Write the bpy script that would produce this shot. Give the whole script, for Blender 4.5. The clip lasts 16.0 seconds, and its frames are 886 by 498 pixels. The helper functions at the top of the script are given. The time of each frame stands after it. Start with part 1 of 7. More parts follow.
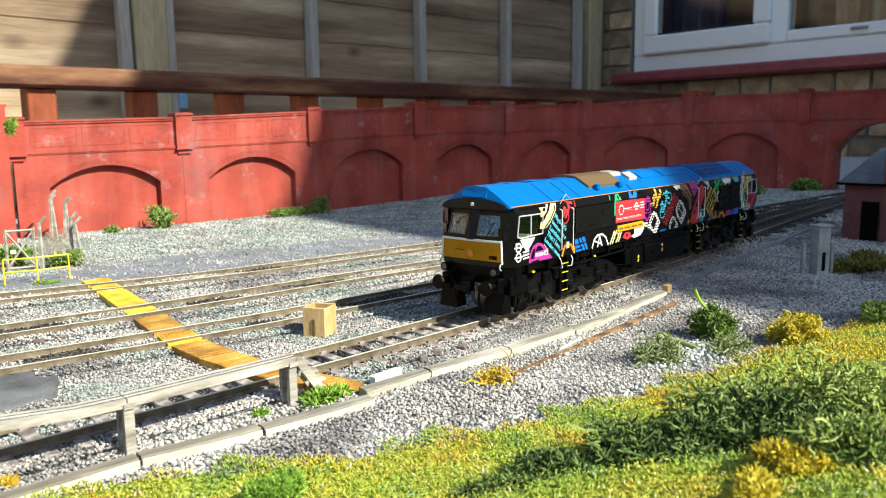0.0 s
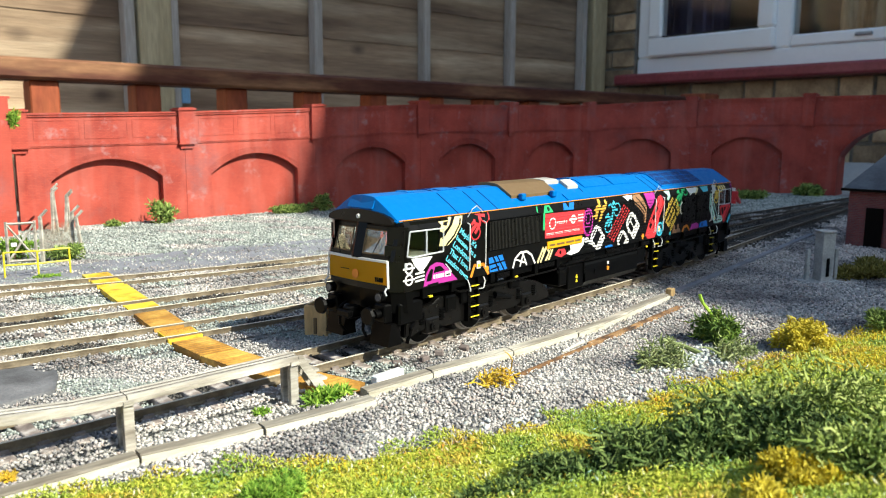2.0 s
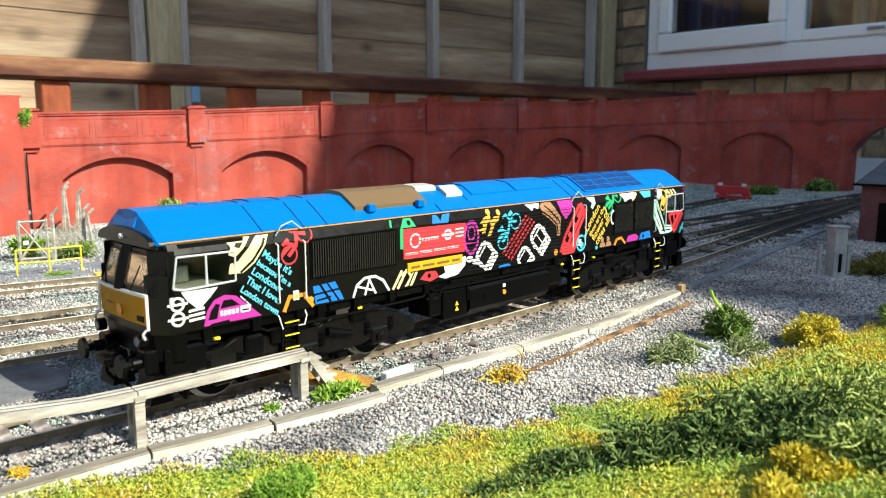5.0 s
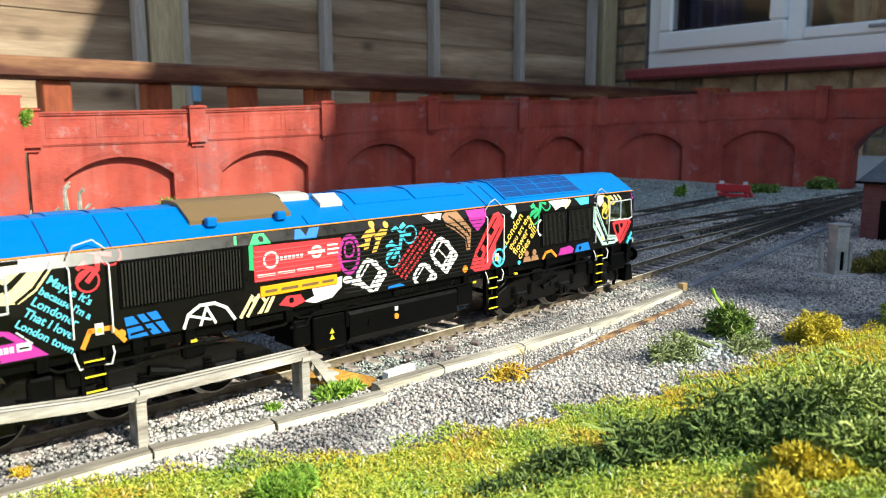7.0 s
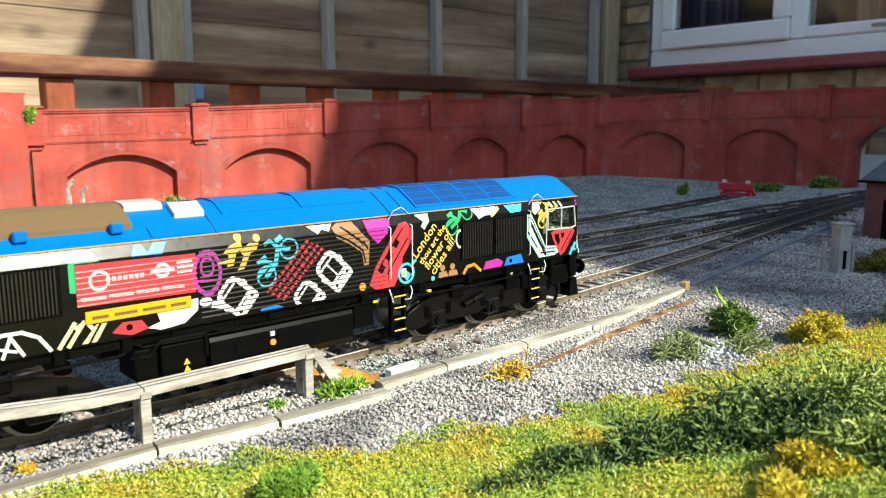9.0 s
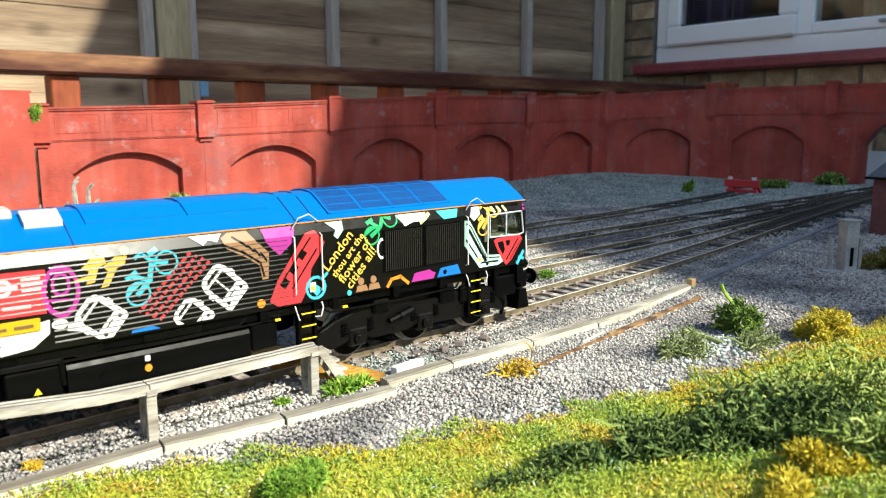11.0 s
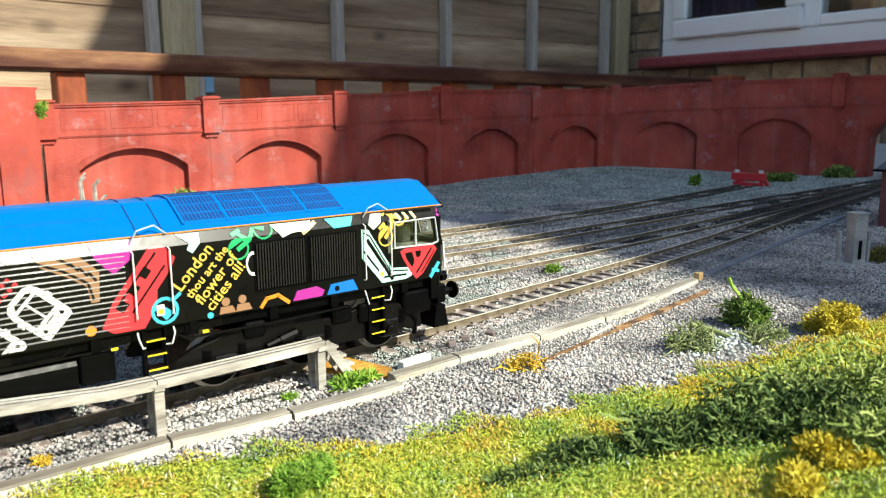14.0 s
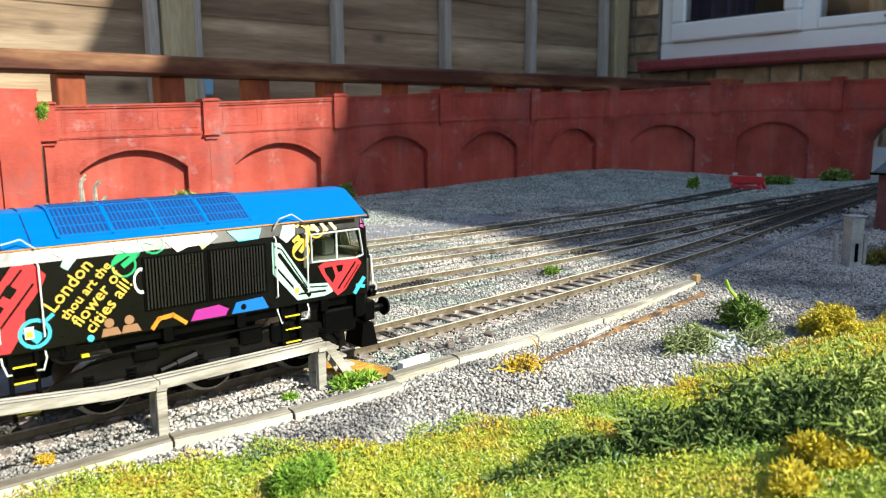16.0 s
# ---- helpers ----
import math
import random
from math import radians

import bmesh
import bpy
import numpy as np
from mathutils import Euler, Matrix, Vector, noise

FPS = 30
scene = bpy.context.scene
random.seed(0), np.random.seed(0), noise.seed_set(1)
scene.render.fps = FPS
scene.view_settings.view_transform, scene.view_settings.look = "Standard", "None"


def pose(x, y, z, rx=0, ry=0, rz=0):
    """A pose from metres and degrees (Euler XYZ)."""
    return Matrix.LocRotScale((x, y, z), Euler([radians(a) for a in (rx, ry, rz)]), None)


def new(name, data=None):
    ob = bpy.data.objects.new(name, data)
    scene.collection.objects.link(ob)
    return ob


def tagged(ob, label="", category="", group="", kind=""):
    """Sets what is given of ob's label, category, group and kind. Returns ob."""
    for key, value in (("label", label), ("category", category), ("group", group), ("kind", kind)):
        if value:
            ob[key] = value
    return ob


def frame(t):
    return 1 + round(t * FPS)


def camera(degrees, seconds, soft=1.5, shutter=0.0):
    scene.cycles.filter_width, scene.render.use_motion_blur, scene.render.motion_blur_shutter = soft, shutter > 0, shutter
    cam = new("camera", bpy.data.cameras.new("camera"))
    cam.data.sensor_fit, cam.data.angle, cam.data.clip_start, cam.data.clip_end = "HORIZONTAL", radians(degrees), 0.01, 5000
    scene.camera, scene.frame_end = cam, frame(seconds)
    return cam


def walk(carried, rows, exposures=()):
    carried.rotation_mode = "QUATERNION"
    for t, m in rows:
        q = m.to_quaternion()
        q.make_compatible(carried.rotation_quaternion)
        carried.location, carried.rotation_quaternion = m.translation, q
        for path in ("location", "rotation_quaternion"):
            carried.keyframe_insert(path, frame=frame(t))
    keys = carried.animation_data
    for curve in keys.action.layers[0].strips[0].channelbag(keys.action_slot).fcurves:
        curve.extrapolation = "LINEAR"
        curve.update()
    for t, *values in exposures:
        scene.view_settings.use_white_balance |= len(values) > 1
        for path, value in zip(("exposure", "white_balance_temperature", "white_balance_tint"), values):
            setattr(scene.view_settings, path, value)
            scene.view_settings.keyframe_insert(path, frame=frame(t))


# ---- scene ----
FOV = 60.385
cam = camera(FOV, 16.0, soft=1.1)
cam.data.dof.use_dof = True
cam.data.dof.focus_distance = 0.275
cam.data.dof.aperture_fstop = 40.0

CAMERA_ROWS = [
    (0.0, pose(0.0530, -0.1980, 0.0703, 81.255, 0.640, -41.094)),
    (0.5, pose(0.0533, -0.1974, 0.0702, 81.311, 0.320, -41.051)),
    (1.0, pose(0.0534, -0.1966, 0.0705, 81.594, -0.139, -41.057)),
    (1.5, pose(0.0535, -0.1961, 0.0706, 81.367, -0.215, -41.009)),
    (2.0, pose(0.0533, -0.1959, 0.0704, 81.181, -0.277, -40.928)),
    (2.5, pose(0.0533, -0.1961, 0.0704, 81.099, -0.090, -40.643)),
    (3.0, pose(0.0534, -0.1962, 0.0702, 80.992, 0.158, -40.332)),
    (3.5, pose(0.0537, -0.1957, 0.0699, 81.016, 0.149, -40.318)),
    (4.0, pose(0.0536, -0.1958, 0.0700, 80.974, 0.036, -40.298)),
    (6.5, pose(0.0534, -0.1956, 0.0699, 80.987, 0.052, -40.199)),
    (7.0, pose(0.0536, -0.1956, 0.0699, 80.909, 0.155, -40.177)),
    (7.5, pose(0.0534, -0.1959, 0.0700, 80.981, 0.095, -40.186)),
    (8.0, pose(0.0532, -0.1958, 0.0701, 80.969, -0.069, -40.168)),
    (8.5, pose(0.0531, -0.1956, 0.0699, 80.889, 0.026, -40.127)),
    (9.0, pose(0.0530, -0.1957, 0.0699, 80.781, 0.062, -40.017)),
    (11.5, pose(0.0532, -0.1951, 0.0699, 80.536, 0.098, -39.583)),
    (12.0, pose(0.0532, -0.1950, 0.0700, 80.525, -0.065, -39.606)),
    (12.5, pose(0.0533, -0.1949, 0.0699, 80.398, 0.141, -39.470)),
    (13.0, pose(0.0534, -0.1950, 0.0698, 80.293, 0.280, -39.406)),
    (13.5, pose(0.0534, -0.1948, 0.0696, 80.159, 0.382, -39.286)),
    (14.0, pose(0.0533, -0.1947, 0.0697, 80.177, 0.456, -39.280)),
    (14.5, pose(0.0531, -0.1948, 0.0698, 80.204, 0.331, -39.308)),
    (15.0, pose(0.0526, -0.1952, 0.0699, 80.230, 0.334, -39.365)),
    (15.5, pose(0.0525, -0.1953, 0.0700, 80.246, 0.308, -39.368)),
    (16.0, pose(0.0518, -0.1962, 0.0699, 80.345, 0.326, -39.356)),
]
walk(cam, CAMERA_ROWS, exposures=[(0.0, 0.93, 6500, 1), (16.0, 0.93, 6500, 1)])

# ---- light ----
SUN_ELEV, SUN_AZ = 39.5, -19.0
world = bpy.data.worlds.new("sky")
scene.world = world
world.use_nodes = True
wn = world.node_tree
sky = wn.nodes.new("ShaderNodeTexSky")
sky.sky_type = "NISHITA"
sky.sun_disc = False
sky.sun_elevation = radians(SUN_ELEV)
sky.sun_rotation = radians(180.0 + SUN_AZ)
bg = wn.nodes["Background"]
bg.inputs["Strength"].default_value = 0.108
wn.links.new(sky.outputs[0], bg.inputs[0])
sun_data = bpy.data.lights.new("sun", "SUN")
sun_data.energy = 4.8
sun_data.angle = radians(0.4)
sun_data.color = (1.0, 0.93, 0.82)
sun = new("sun", sun_data)
travel = Vector((math.sin(radians(SUN_AZ)) * math.cos(radians(SUN_ELEV)), math.cos(radians(SUN_AZ)) * math.cos(radians(SUN_ELEV)), -math.sin(radians(SUN_ELEV))))
sun.matrix_world = Matrix.Translation((0, -3, 4)) @ travel.to_track_quat("-Z", "Y").to_matrix().to_4x4()


# ---- materials ----
def nodes_of(name):
    m = bpy.data.materials.new(name)
    m.use_nodes = True
    nt = m.node_tree
    return m, nt, nt.nodes["Principled BSDF"]


def rgb(c):
    return (c[0], c[1], c[2], 1.0)


def ramp(nt, fac, stops):
    r = nt.nodes.new("ShaderNodeValToRGB")
    e = r.color_ramp.elements
    while len(e) < len(stops):
        e.new(0.5)
    for k, (p, c) in enumerate(stops):
        e[k].position, e[k].color = p, rgb(c)
    nt.links.new(fac, r.inputs[0])
    return r.outputs[0]


def noise_tex(nt, scale, detail=4.0, rough=0.55, stretch=None, coord="Object"):
    tc = nt.nodes.new("ShaderNodeTexCoord")
    n = nt.nodes.new("ShaderNodeTexNoise")
    n.inputs["Scale"].default_value, n.inputs["Detail"].default_value, n.inputs["Roughness"].default_value = scale, detail, rough
    src = tc.outputs[coord]
    if stretch:
        mp = nt.nodes.new("ShaderNodeMapping")
        mp.inputs["Scale"].default_value = stretch
        nt.links.new(src, mp.inputs[0])
        src = mp.outputs[0]
    nt.links.new(src, n.inputs["Vector"])
    return n.outputs["Fac"]


def mix(nt, fac, a, b, mode="MIX"):
    m = nt.nodes.new("ShaderNodeMix")
    m.data_type, m.blend_type = "RGBA", mode
    for sock, v in ((m.inputs[0], fac), (m.inputs[6], a), (m.inputs[7], b)):
        if isinstance(v, (int, float)):
            sock.default_value = v
        elif isinstance(v, tuple):
            sock.default_value = rgb(v)
        else:
            nt.links.new(v, sock)
    return m.outputs[2]


def bump(nt, bsdf, height, strength, distance):
    b = nt.nodes.new("ShaderNodeBump")
    b.inputs["Strength"].default_value, b.inputs["Distance"].default_value = strength, distance
    nt.links.new(height, b.inputs["Height"])
    nt.links.new(b.outputs[0], bsdf.inputs["Normal"])


def grainy(name, stops, scale, rough=0.8, fine=None, metal=0.0, bump_d=0.0, stretch=None, piece=0.0, island=0.0, spec=0.5):
    """Colour from noise at two scales, optional variation per piece or per island, and a fine relief."""
    m, nt, b = nodes_of(name)
    fac = noise_tex(nt, scale, stretch=stretch)
    col = ramp(nt, fac, stops)
    f2 = noise_tex(nt, fine or scale * 9.0, 3.0, stretch=stretch)
    dark = ramp(nt, f2, [(0.25, (0.72, 0.72, 0.72)), (0.7, (1.08, 1.08, 1.08))])
    col = mix(nt, 1.0, col, dark, "MULTIPLY")
    if piece or island:
        node = nt.nodes.new("ShaderNodeObjectInfo" if piece else "ShaderNodeNewGeometry")
        out = node.outputs["Random"] if piece else node.outputs["Random Per Island"]
        k = piece or island
        var = ramp(nt, out, [(0.0, (1 - k, 1 - k, 1 - k)), (1.0, (1 + k, 1 + k * 0.9, 1 + k * 0.8))])
        col = mix(nt, 1.0, col, var, "MULTIPLY")
    nt.links.new(col, b.inputs["Base Color"])
    b.inputs["Roughness"].default_value, b.inputs["Metallic"].default_value = rough, metal
    b.inputs["Specular IOR Level"].default_value = spec
    if bump_d:
        bump(nt, b, f2, 0.8, bump_d)
    return m


def plain(name, c, rough=0.5, metal=0.0, spec=0.5, dirt=0.12, scale=150.0):
    return grainy(name, [(0.3, tuple(v * (1 - dirt) for v in c)), (0.7, c)], scale, rough, metal=metal, spec=spec)


def paint(name, c, rough=0.38, metal=0.0, spec=0.5, wear=0.06):
    """Smooth sprayed paint: a faint broad unevenness of colour and of gloss."""
    m, nt, b = nodes_of(name)
    f = noise_tex(nt, 45.0, 3.0)
    nt.links.new(ramp(nt, f, [(0.3, tuple(v * (1 - wear) for v in c)), (0.7, c)]), b.inputs["Base Color"])
    g = noise_tex(nt, 420.0, 3.0)
    r = ramp(nt, g, [(0.3, (rough * 0.85,) * 3), (0.7, (min(rough * 1.15, 1),) * 3)])
    nt.links.new(r, b.inputs["Roughness"])
    b.inputs["Metallic"].default_value, b.inputs["Specular IOR Level"].default_value = metal, spec
    return m


def brick_mat(name, c1, c2, mortar, width, height, gap, rough=0.75, axis="XZ", bump_d=0.0002, blotch=None, coord="Object"):
    m, nt, b = nodes_of(name)
    tc = nt.nodes.new("ShaderNodeTexCoord")
    br = nt.nodes.new("ShaderNodeTexBrick")
    br.inputs["Scale"].default_value = 1.0
    br.inputs["Brick Width"].default_value, br.inputs["Row Height"].default_value = width, height
    br.inputs["Mortar Size"].default_value, br.inputs["Mortar Smooth"].default_value = gap, 0.3
    br.inputs["Color1"].default_value, br.inputs["Color2"].default_value, br.inputs["Mortar"].default_value = rgb(c1), rgb(c2), rgb(mortar)
    nt.links.new(tc.outputs["UV"], br.inputs["Vector"])
    f = noise_tex(nt, 26.0 if width < 0.1 else 3.0, 5.0)
    col = mix(nt, 1.0, br.outputs["Color"], ramp(nt, f, [(0.28, (0.60, 0.56, 0.60)), (0.5, (0.96, 0.95, 0.95)), (0.72, (1.20, 1.25, 1.25))]), "MULTIPLY")
    if blotch:
        f2 = noise_tex(nt, 42.0, 6.0, 0.72)
        k = ramp(nt, f2, [(0.58, (0, 0, 0)), (0.68, (0.6, 0.6, 0.6))])
        col = mix(nt, k, col, blotch)
    if blotch:
        streak = noise_tex(nt, 60.0, 4.0, 0.6, stretch=(1.0, 1.0, 0.13))
        col = mix(nt, ramp(nt, streak, [(0.47, (0, 0, 0)), (0.66, (0.17, 0.17, 0.17))]), col, (0.52, 0.25, 0.21))
        grime_and_shade = noise_tex(nt, 17.0, 5.0, 0.65)
        col = mix(nt, ramp(nt, grime_and_shade, [(0.57, (0, 0, 0)), (0.70, (0.45, 0.45, 0.45))]), col, (0.16, 0.10, 0.11))
    nt.links.new(col, b.inputs["Base Color"])
    b.inputs["Roughness"].default_value = rough
    b.inputs["Specular IOR Level"].default_value = 0.22 if width < 0.1 else 0.5
    bump(nt, b, br.outputs["Fac"], -0.9, bump_d)
    return m


M = {}
M["viaduct"] = brick_mat("painted_red_brick", (0.43, 0.076, 0.050), (0.36, 0.057, 0.040), (0.31, 0.056, 0.043), 0.0032, 0.00120, 0.00019, 0.55, blotch=(0.36, 0.22, 0.22))
M["viaduct_fill"] = brick_mat("painted_red_brick_fill", (0.40, 0.072, 0.048), (0.37, 0.062, 0.042), (0.32, 0.058, 0.044), 0.0032, 0.00120, 0.00014, 0.55, blotch=(0.36, 0.16, 0.15))
M["hut_brick"] = brick_mat("dark_red_brick", (0.24, 0.07, 0.065), (0.17, 0.05, 0.055), (0.16, 0.13, 0.12), 0.0030, 0.00115, 0.00016, 0.85)
M["slate"] = grainy("grey_slate", [(0.3, (0.07, 0.075, 0.085)), (0.62, (0.14, 0.15, 0.16)), (0.75, (0.42, 0.43, 0.43))], 60, 0.6)
M["gravel"] = grainy("grey_gravel_bed", [(0.3, (0.22, 0.22, 0.215)), (0.5, (0.36, 0.36, 0.345)), (0.72, (0.50, 0.50, 0.48))], 420, 0.92, bump_d=0.0008)
M["path"] = grainy("grey_cinder_path", [(0.3, (0.16, 0.165, 0.19)), (0.7, (0.24, 0.25, 0.28))], 60, 0.9, fine=1500, bump_d=0.0003)
M["asphalt"] = grainy("smooth_grey_asphalt", [(0.3, (0.055, 0.055, 0.06)), (0.55, (0.15, 0.15, 0.16)), (0.75, (0.26, 0.26, 0.27))], 55, 0.85, fine=1500, bump_d=0.0002)
M["rail_side"] = grainy("rusty_rail_steel", [(0.3, (0.10, 0.074, 0.046)), (0.7, (0.27, 0.22, 0.15))], 200, 0.6, metal=0.2)
M["rail_top"] = plain("worn_bright_rail_head", (0.74, 0.68, 0.55), 0.5, 0.15)


def blackened(m, dark):
    """A near-black colour that covers the far end of the tracks, with a ragged edge."""
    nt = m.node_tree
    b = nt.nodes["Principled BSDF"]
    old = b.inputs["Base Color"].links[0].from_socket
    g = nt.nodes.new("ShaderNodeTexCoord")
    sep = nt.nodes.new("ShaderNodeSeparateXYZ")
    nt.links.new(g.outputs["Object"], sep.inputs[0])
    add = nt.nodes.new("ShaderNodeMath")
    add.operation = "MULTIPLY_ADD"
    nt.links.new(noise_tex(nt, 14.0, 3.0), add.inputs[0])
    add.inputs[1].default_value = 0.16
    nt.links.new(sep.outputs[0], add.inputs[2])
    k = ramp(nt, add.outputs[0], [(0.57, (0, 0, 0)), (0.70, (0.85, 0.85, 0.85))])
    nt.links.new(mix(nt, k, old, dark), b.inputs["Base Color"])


blackened(M["rail_side"], (0.035, 0.028, 0.022))
blackened(M["rail_top"], (0.07, 0.055, 0.042))
M["dark_sleeper"] = grainy("black_sleeper", [(0.3, (0.025, 0.022, 0.019)), (0.7, (0.09, 0.078, 0.068))], 260, 0.8, piece=0.2, spec=0.25)
M["sleeper"] = grainy("weathered_sleeper", [(0.3, (0.13, 0.10, 0.09)), (0.5, (0.28, 0.235, 0.21)), (0.7, (0.52, 0.48, 0.45))], 260, 0.85, piece=0.25, bump_d=0.0002)
M["deck_wood"] = grainy("grey_weathered_wood", [(0.3, (0.19, 0.165, 0.135)), (0.5, (0.40, 0.37, 0.32)), (0.70, (0.62, 0.59, 0.53))], 110, 0.8, piece=0.12, bump_d=0.0002, stretch=(0.3, 2.0, 2.0))
M["edging"] = grainy("pale_grey_timber_edging", [(0.3, (0.12, 0.10, 0.075)), (0.5, (0.28, 0.255, 0.21)), (0.70, (0.50, 0.47, 0.40))], 80, 0.85, piece=0.12, bump_d=0.0002, stretch=(0.3, 2.0, 2.0))
M["crossing"] = grainy("yellow_ochre_crossing_board", [(0.3, (0.26, 0.12, 0.022)), (0.5, (0.45, 0.23, 0.035)), (0.70, (0.66, 0.42, 0.09))], 90, 0.7, piece=0.2, bump_d=0.0002)
M["yellow"] = plain("yellow_paint", (0.85, 0.68, 0.03), 0.45)
M["ply"] = grainy("bare_pine", [(0.3, (0.50, 0.31, 0.12)), (0.7, (0.68, 0.47, 0.22))], 100, 0.7, stretch=(1, 1, 0.2))
M["fence"] = grainy("weathered_fence_board", [(0.30, (0.06, 0.038, 0.025)), (0.42, (0.23, 0.150, 0.093)), (0.56, (0.37, 0.260, 0.165)), (0.72, (0.58, 0.45, 0.31))], 4.5, 0.85, fine=60, piece=0.24, stretch=(0.25, 1, 3.5), bump_d=0.002)


def knotty(m):
    """Dark knots and water stains in the boards."""
    nt = m.node_tree
    b = nt.nodes["Principled BSDF"]
    old = b.inputs["Base Color"].links[0].from_socket
    tc = nt.nodes.new("ShaderNodeTexCoord")
    mp = nt.nodes.new("ShaderNodeMapping")
    mp.inputs["Scale"].default_value = (1.0, 1.0, 1.7)
    nt.links.new(tc.outputs["Object"], mp.inputs[0])
    v = nt.nodes.new("ShaderNodeTexVoronoi")
    v.inputs["Scale"].default_value = 4.2
    nt.links.new(mp.outputs[0], v.inputs["Vector"])
    k = ramp(nt, v.outputs["Distance"], [(0.04, (0.85, 0.85, 0.85)), (0.17, (0, 0, 0))])
    col = mix(nt, k, old, (0.045, 0.028, 0.018))
    st = ramp(nt, noise_tex(nt, 1.7, 4.0, 0.6), [(0.52, (0, 0, 0)), (0.66, (0.35, 0.35, 0.35))])
    nt.links.new(mix(nt, st, col, (0.11, 0.065, 0.040)), b.inputs["Base Color"])


knotty(M["fence"])
M["batten"] = grainy("grey_timber_batten", [(0.3, (0.32, 0.285, 0.25)), (0.7, (0.48, 0.44, 0.40))], 9, 0.85, fine=70, stretch=(3, 3, 0.3), bump_d=0.001)
M["post"] = grainy("treated_timber_post", [(0.3, (0.34, 0.27, 0.15)), (0.7, (0.52, 0.43, 0.27))], 8, 0.8, fine=70, stretch=(3, 3, 0.3), bump_d=0.001)
M["rail_stain"] = grainy("red_brown_stained_timber", [(0.3, (0.05, 0.017, 0.012)), (0.5, (0.11, 0.040, 0.024)), (0.70, (0.34, 0.18, 0.09))], 9, 0.6, fine=120, stretch=(0.4, 2, 2), bump_d=0.0005, spec=0.2)
M["spindle"] = grainy("red_stained_spindle", [(0.3, (0.18, 0.038, 0.020)), (0.7, (0.36, 0.10, 0.040))], 14, 0.6, fine=120, stretch=(2, 2, 0.4), spec=0.2)
M["stock_brick"] = grainy("yellow_stock_brick", [(0.3, (0.17, 0.11, 0.07)), (0.55, (0.37, 0.27, 0.165)), (0.75, (0.50, 0.39, 0.25))], 12, 0.9, fine=130, piece=0.42, bump_d=0.002)
M["mortar"] = grainy("grey_mortar", [(0.3, (0.13, 0.12, 0.10)), (0.7, (0.24, 0.22, 0.19))], 30, 0.95)
M["upvc"] = paint("white_window_plastic", (0.90, 0.91, 0.92), 0.28, wear=0.02)
M["sill"] = grainy("dark_red_painted_sill", [(0.3, (0.24, 0.045, 0.055)), (0.7, (0.33, 0.07, 0.085))], 9, 0.4)
M["seal"] = plain("black_rubber_seal", (0.02, 0.02, 0.022), 0.6)
M["curtain"] = plain("dark_blue_curtain", (0.06, 0.055, 0.12), 0.9)
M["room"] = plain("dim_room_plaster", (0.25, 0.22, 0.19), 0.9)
M["gold_cloth"] = grainy("ochre_curtain", [(0.3, (0.30, 0.20, 0.10)), (0.7, (0.52, 0.42, 0.26))], 7, 0.9, stretch=(4, 4, 0.4))
M["patio"] = grainy("grey_patio_paving", [(0.3, (0.40, 0.41, 0.42)), (0.7, (0.54, 0.55, 0.56))], 3, 0.9, bump_d=0.002)
M["board"] = grainy("plywood_board", [(0.3, (0.36, 0.27, 0.16)), (0.7, (0.48, 0.37, 0.24))], 12, 0.8, stretch=(0.3, 2, 1))
M["render_wall"] = grainy("white_rendered_wall", [(0.3, (0.56, 0.57, 0.59)), (0.7, (0.66, 0.67, 0.69))], 2.5, 0.9)


def glass_mat(name, tint=(1, 1, 1), rough=0.0):
    m, nt, b = nodes_of(name)
    b.inputs["Base Color"].default_value = rgb(tint)
    b.inputs["Transmission Weight"].default_value = 1.0
    b.inputs["Roughness"].default_value = rough
    b.inputs["IOR"].default_value = 1.45
    return m


M["glass"] = glass_mat("clear_glass")


# ---- mesh helpers ----
def part(name, bm, material, parent=None, label=""):
    me = bpy.data.meshes.new(name)
    bm.to_mesh(me)
    bm.free()
    me.materials.append(material)
    ob = new(name, me)
    if parent is not None:
        ob.parent = parent
    if label:
        ob["label"] = label
    return ob


def share(name, me, m, parent=None):
    ob = new(name, me)
    ob.parent = parent
    ob.matrix_basis = m
    return ob


def thing(name, label, category, group="", kind="", at=None):
    ob = new(name)
    ob.empty_display_size = 0.01
    if at is not None:
        ob.matrix_basis = at
    return tagged(ob, label, category, group, kind)


def box(bm, x0, x1, y0, y1, z0, z1, bevel=0.0, m=None):
    r = bmesh.ops.create_cube(bm, size=1.0)
    t = Matrix.Translation(((x0 + x1) / 2, (y0 + y1) / 2, (z0 + z1) / 2)) @ Matrix.Diagonal((abs(x1 - x0), abs(y1 - y0), abs(z1 - z0), 1))
    bmesh.ops.transform(bm, matrix=(m @ t) if m else t, verts=r["verts"])
    if bevel:
        edges = list({e for v in r["verts"] for e in v.link_edges})
        bmesh.ops.bevel(bm, geom=edges, offset=bevel, segments=1, affect="EDGES")
    return bm


def boxm(*a, bevel=0.0, m=None):
    return box(bmesh.new(), *a, bevel=bevel, m=m)


def cyl(bm, p, q, r, r2=None, seg=10, cap=True):
    p, q = Vector(p), Vector(q)
    d = q - p
    m = Matrix.Translation((p + q) / 2) @ d.to_track_quat("Z", "Y").to_matrix().to_4x4()
    bmesh.ops.create_cone(bm, cap_ends=cap, segments=seg, radius1=r, radius2=r if r2 is None else r2, depth=d.length, matrix=m)
    return bm


def tube(bm, pts, r, seg=6):
    for a, b in zip(pts, pts[1:]):
        cyl(bm, a, b, r, seg=seg)
    return bm


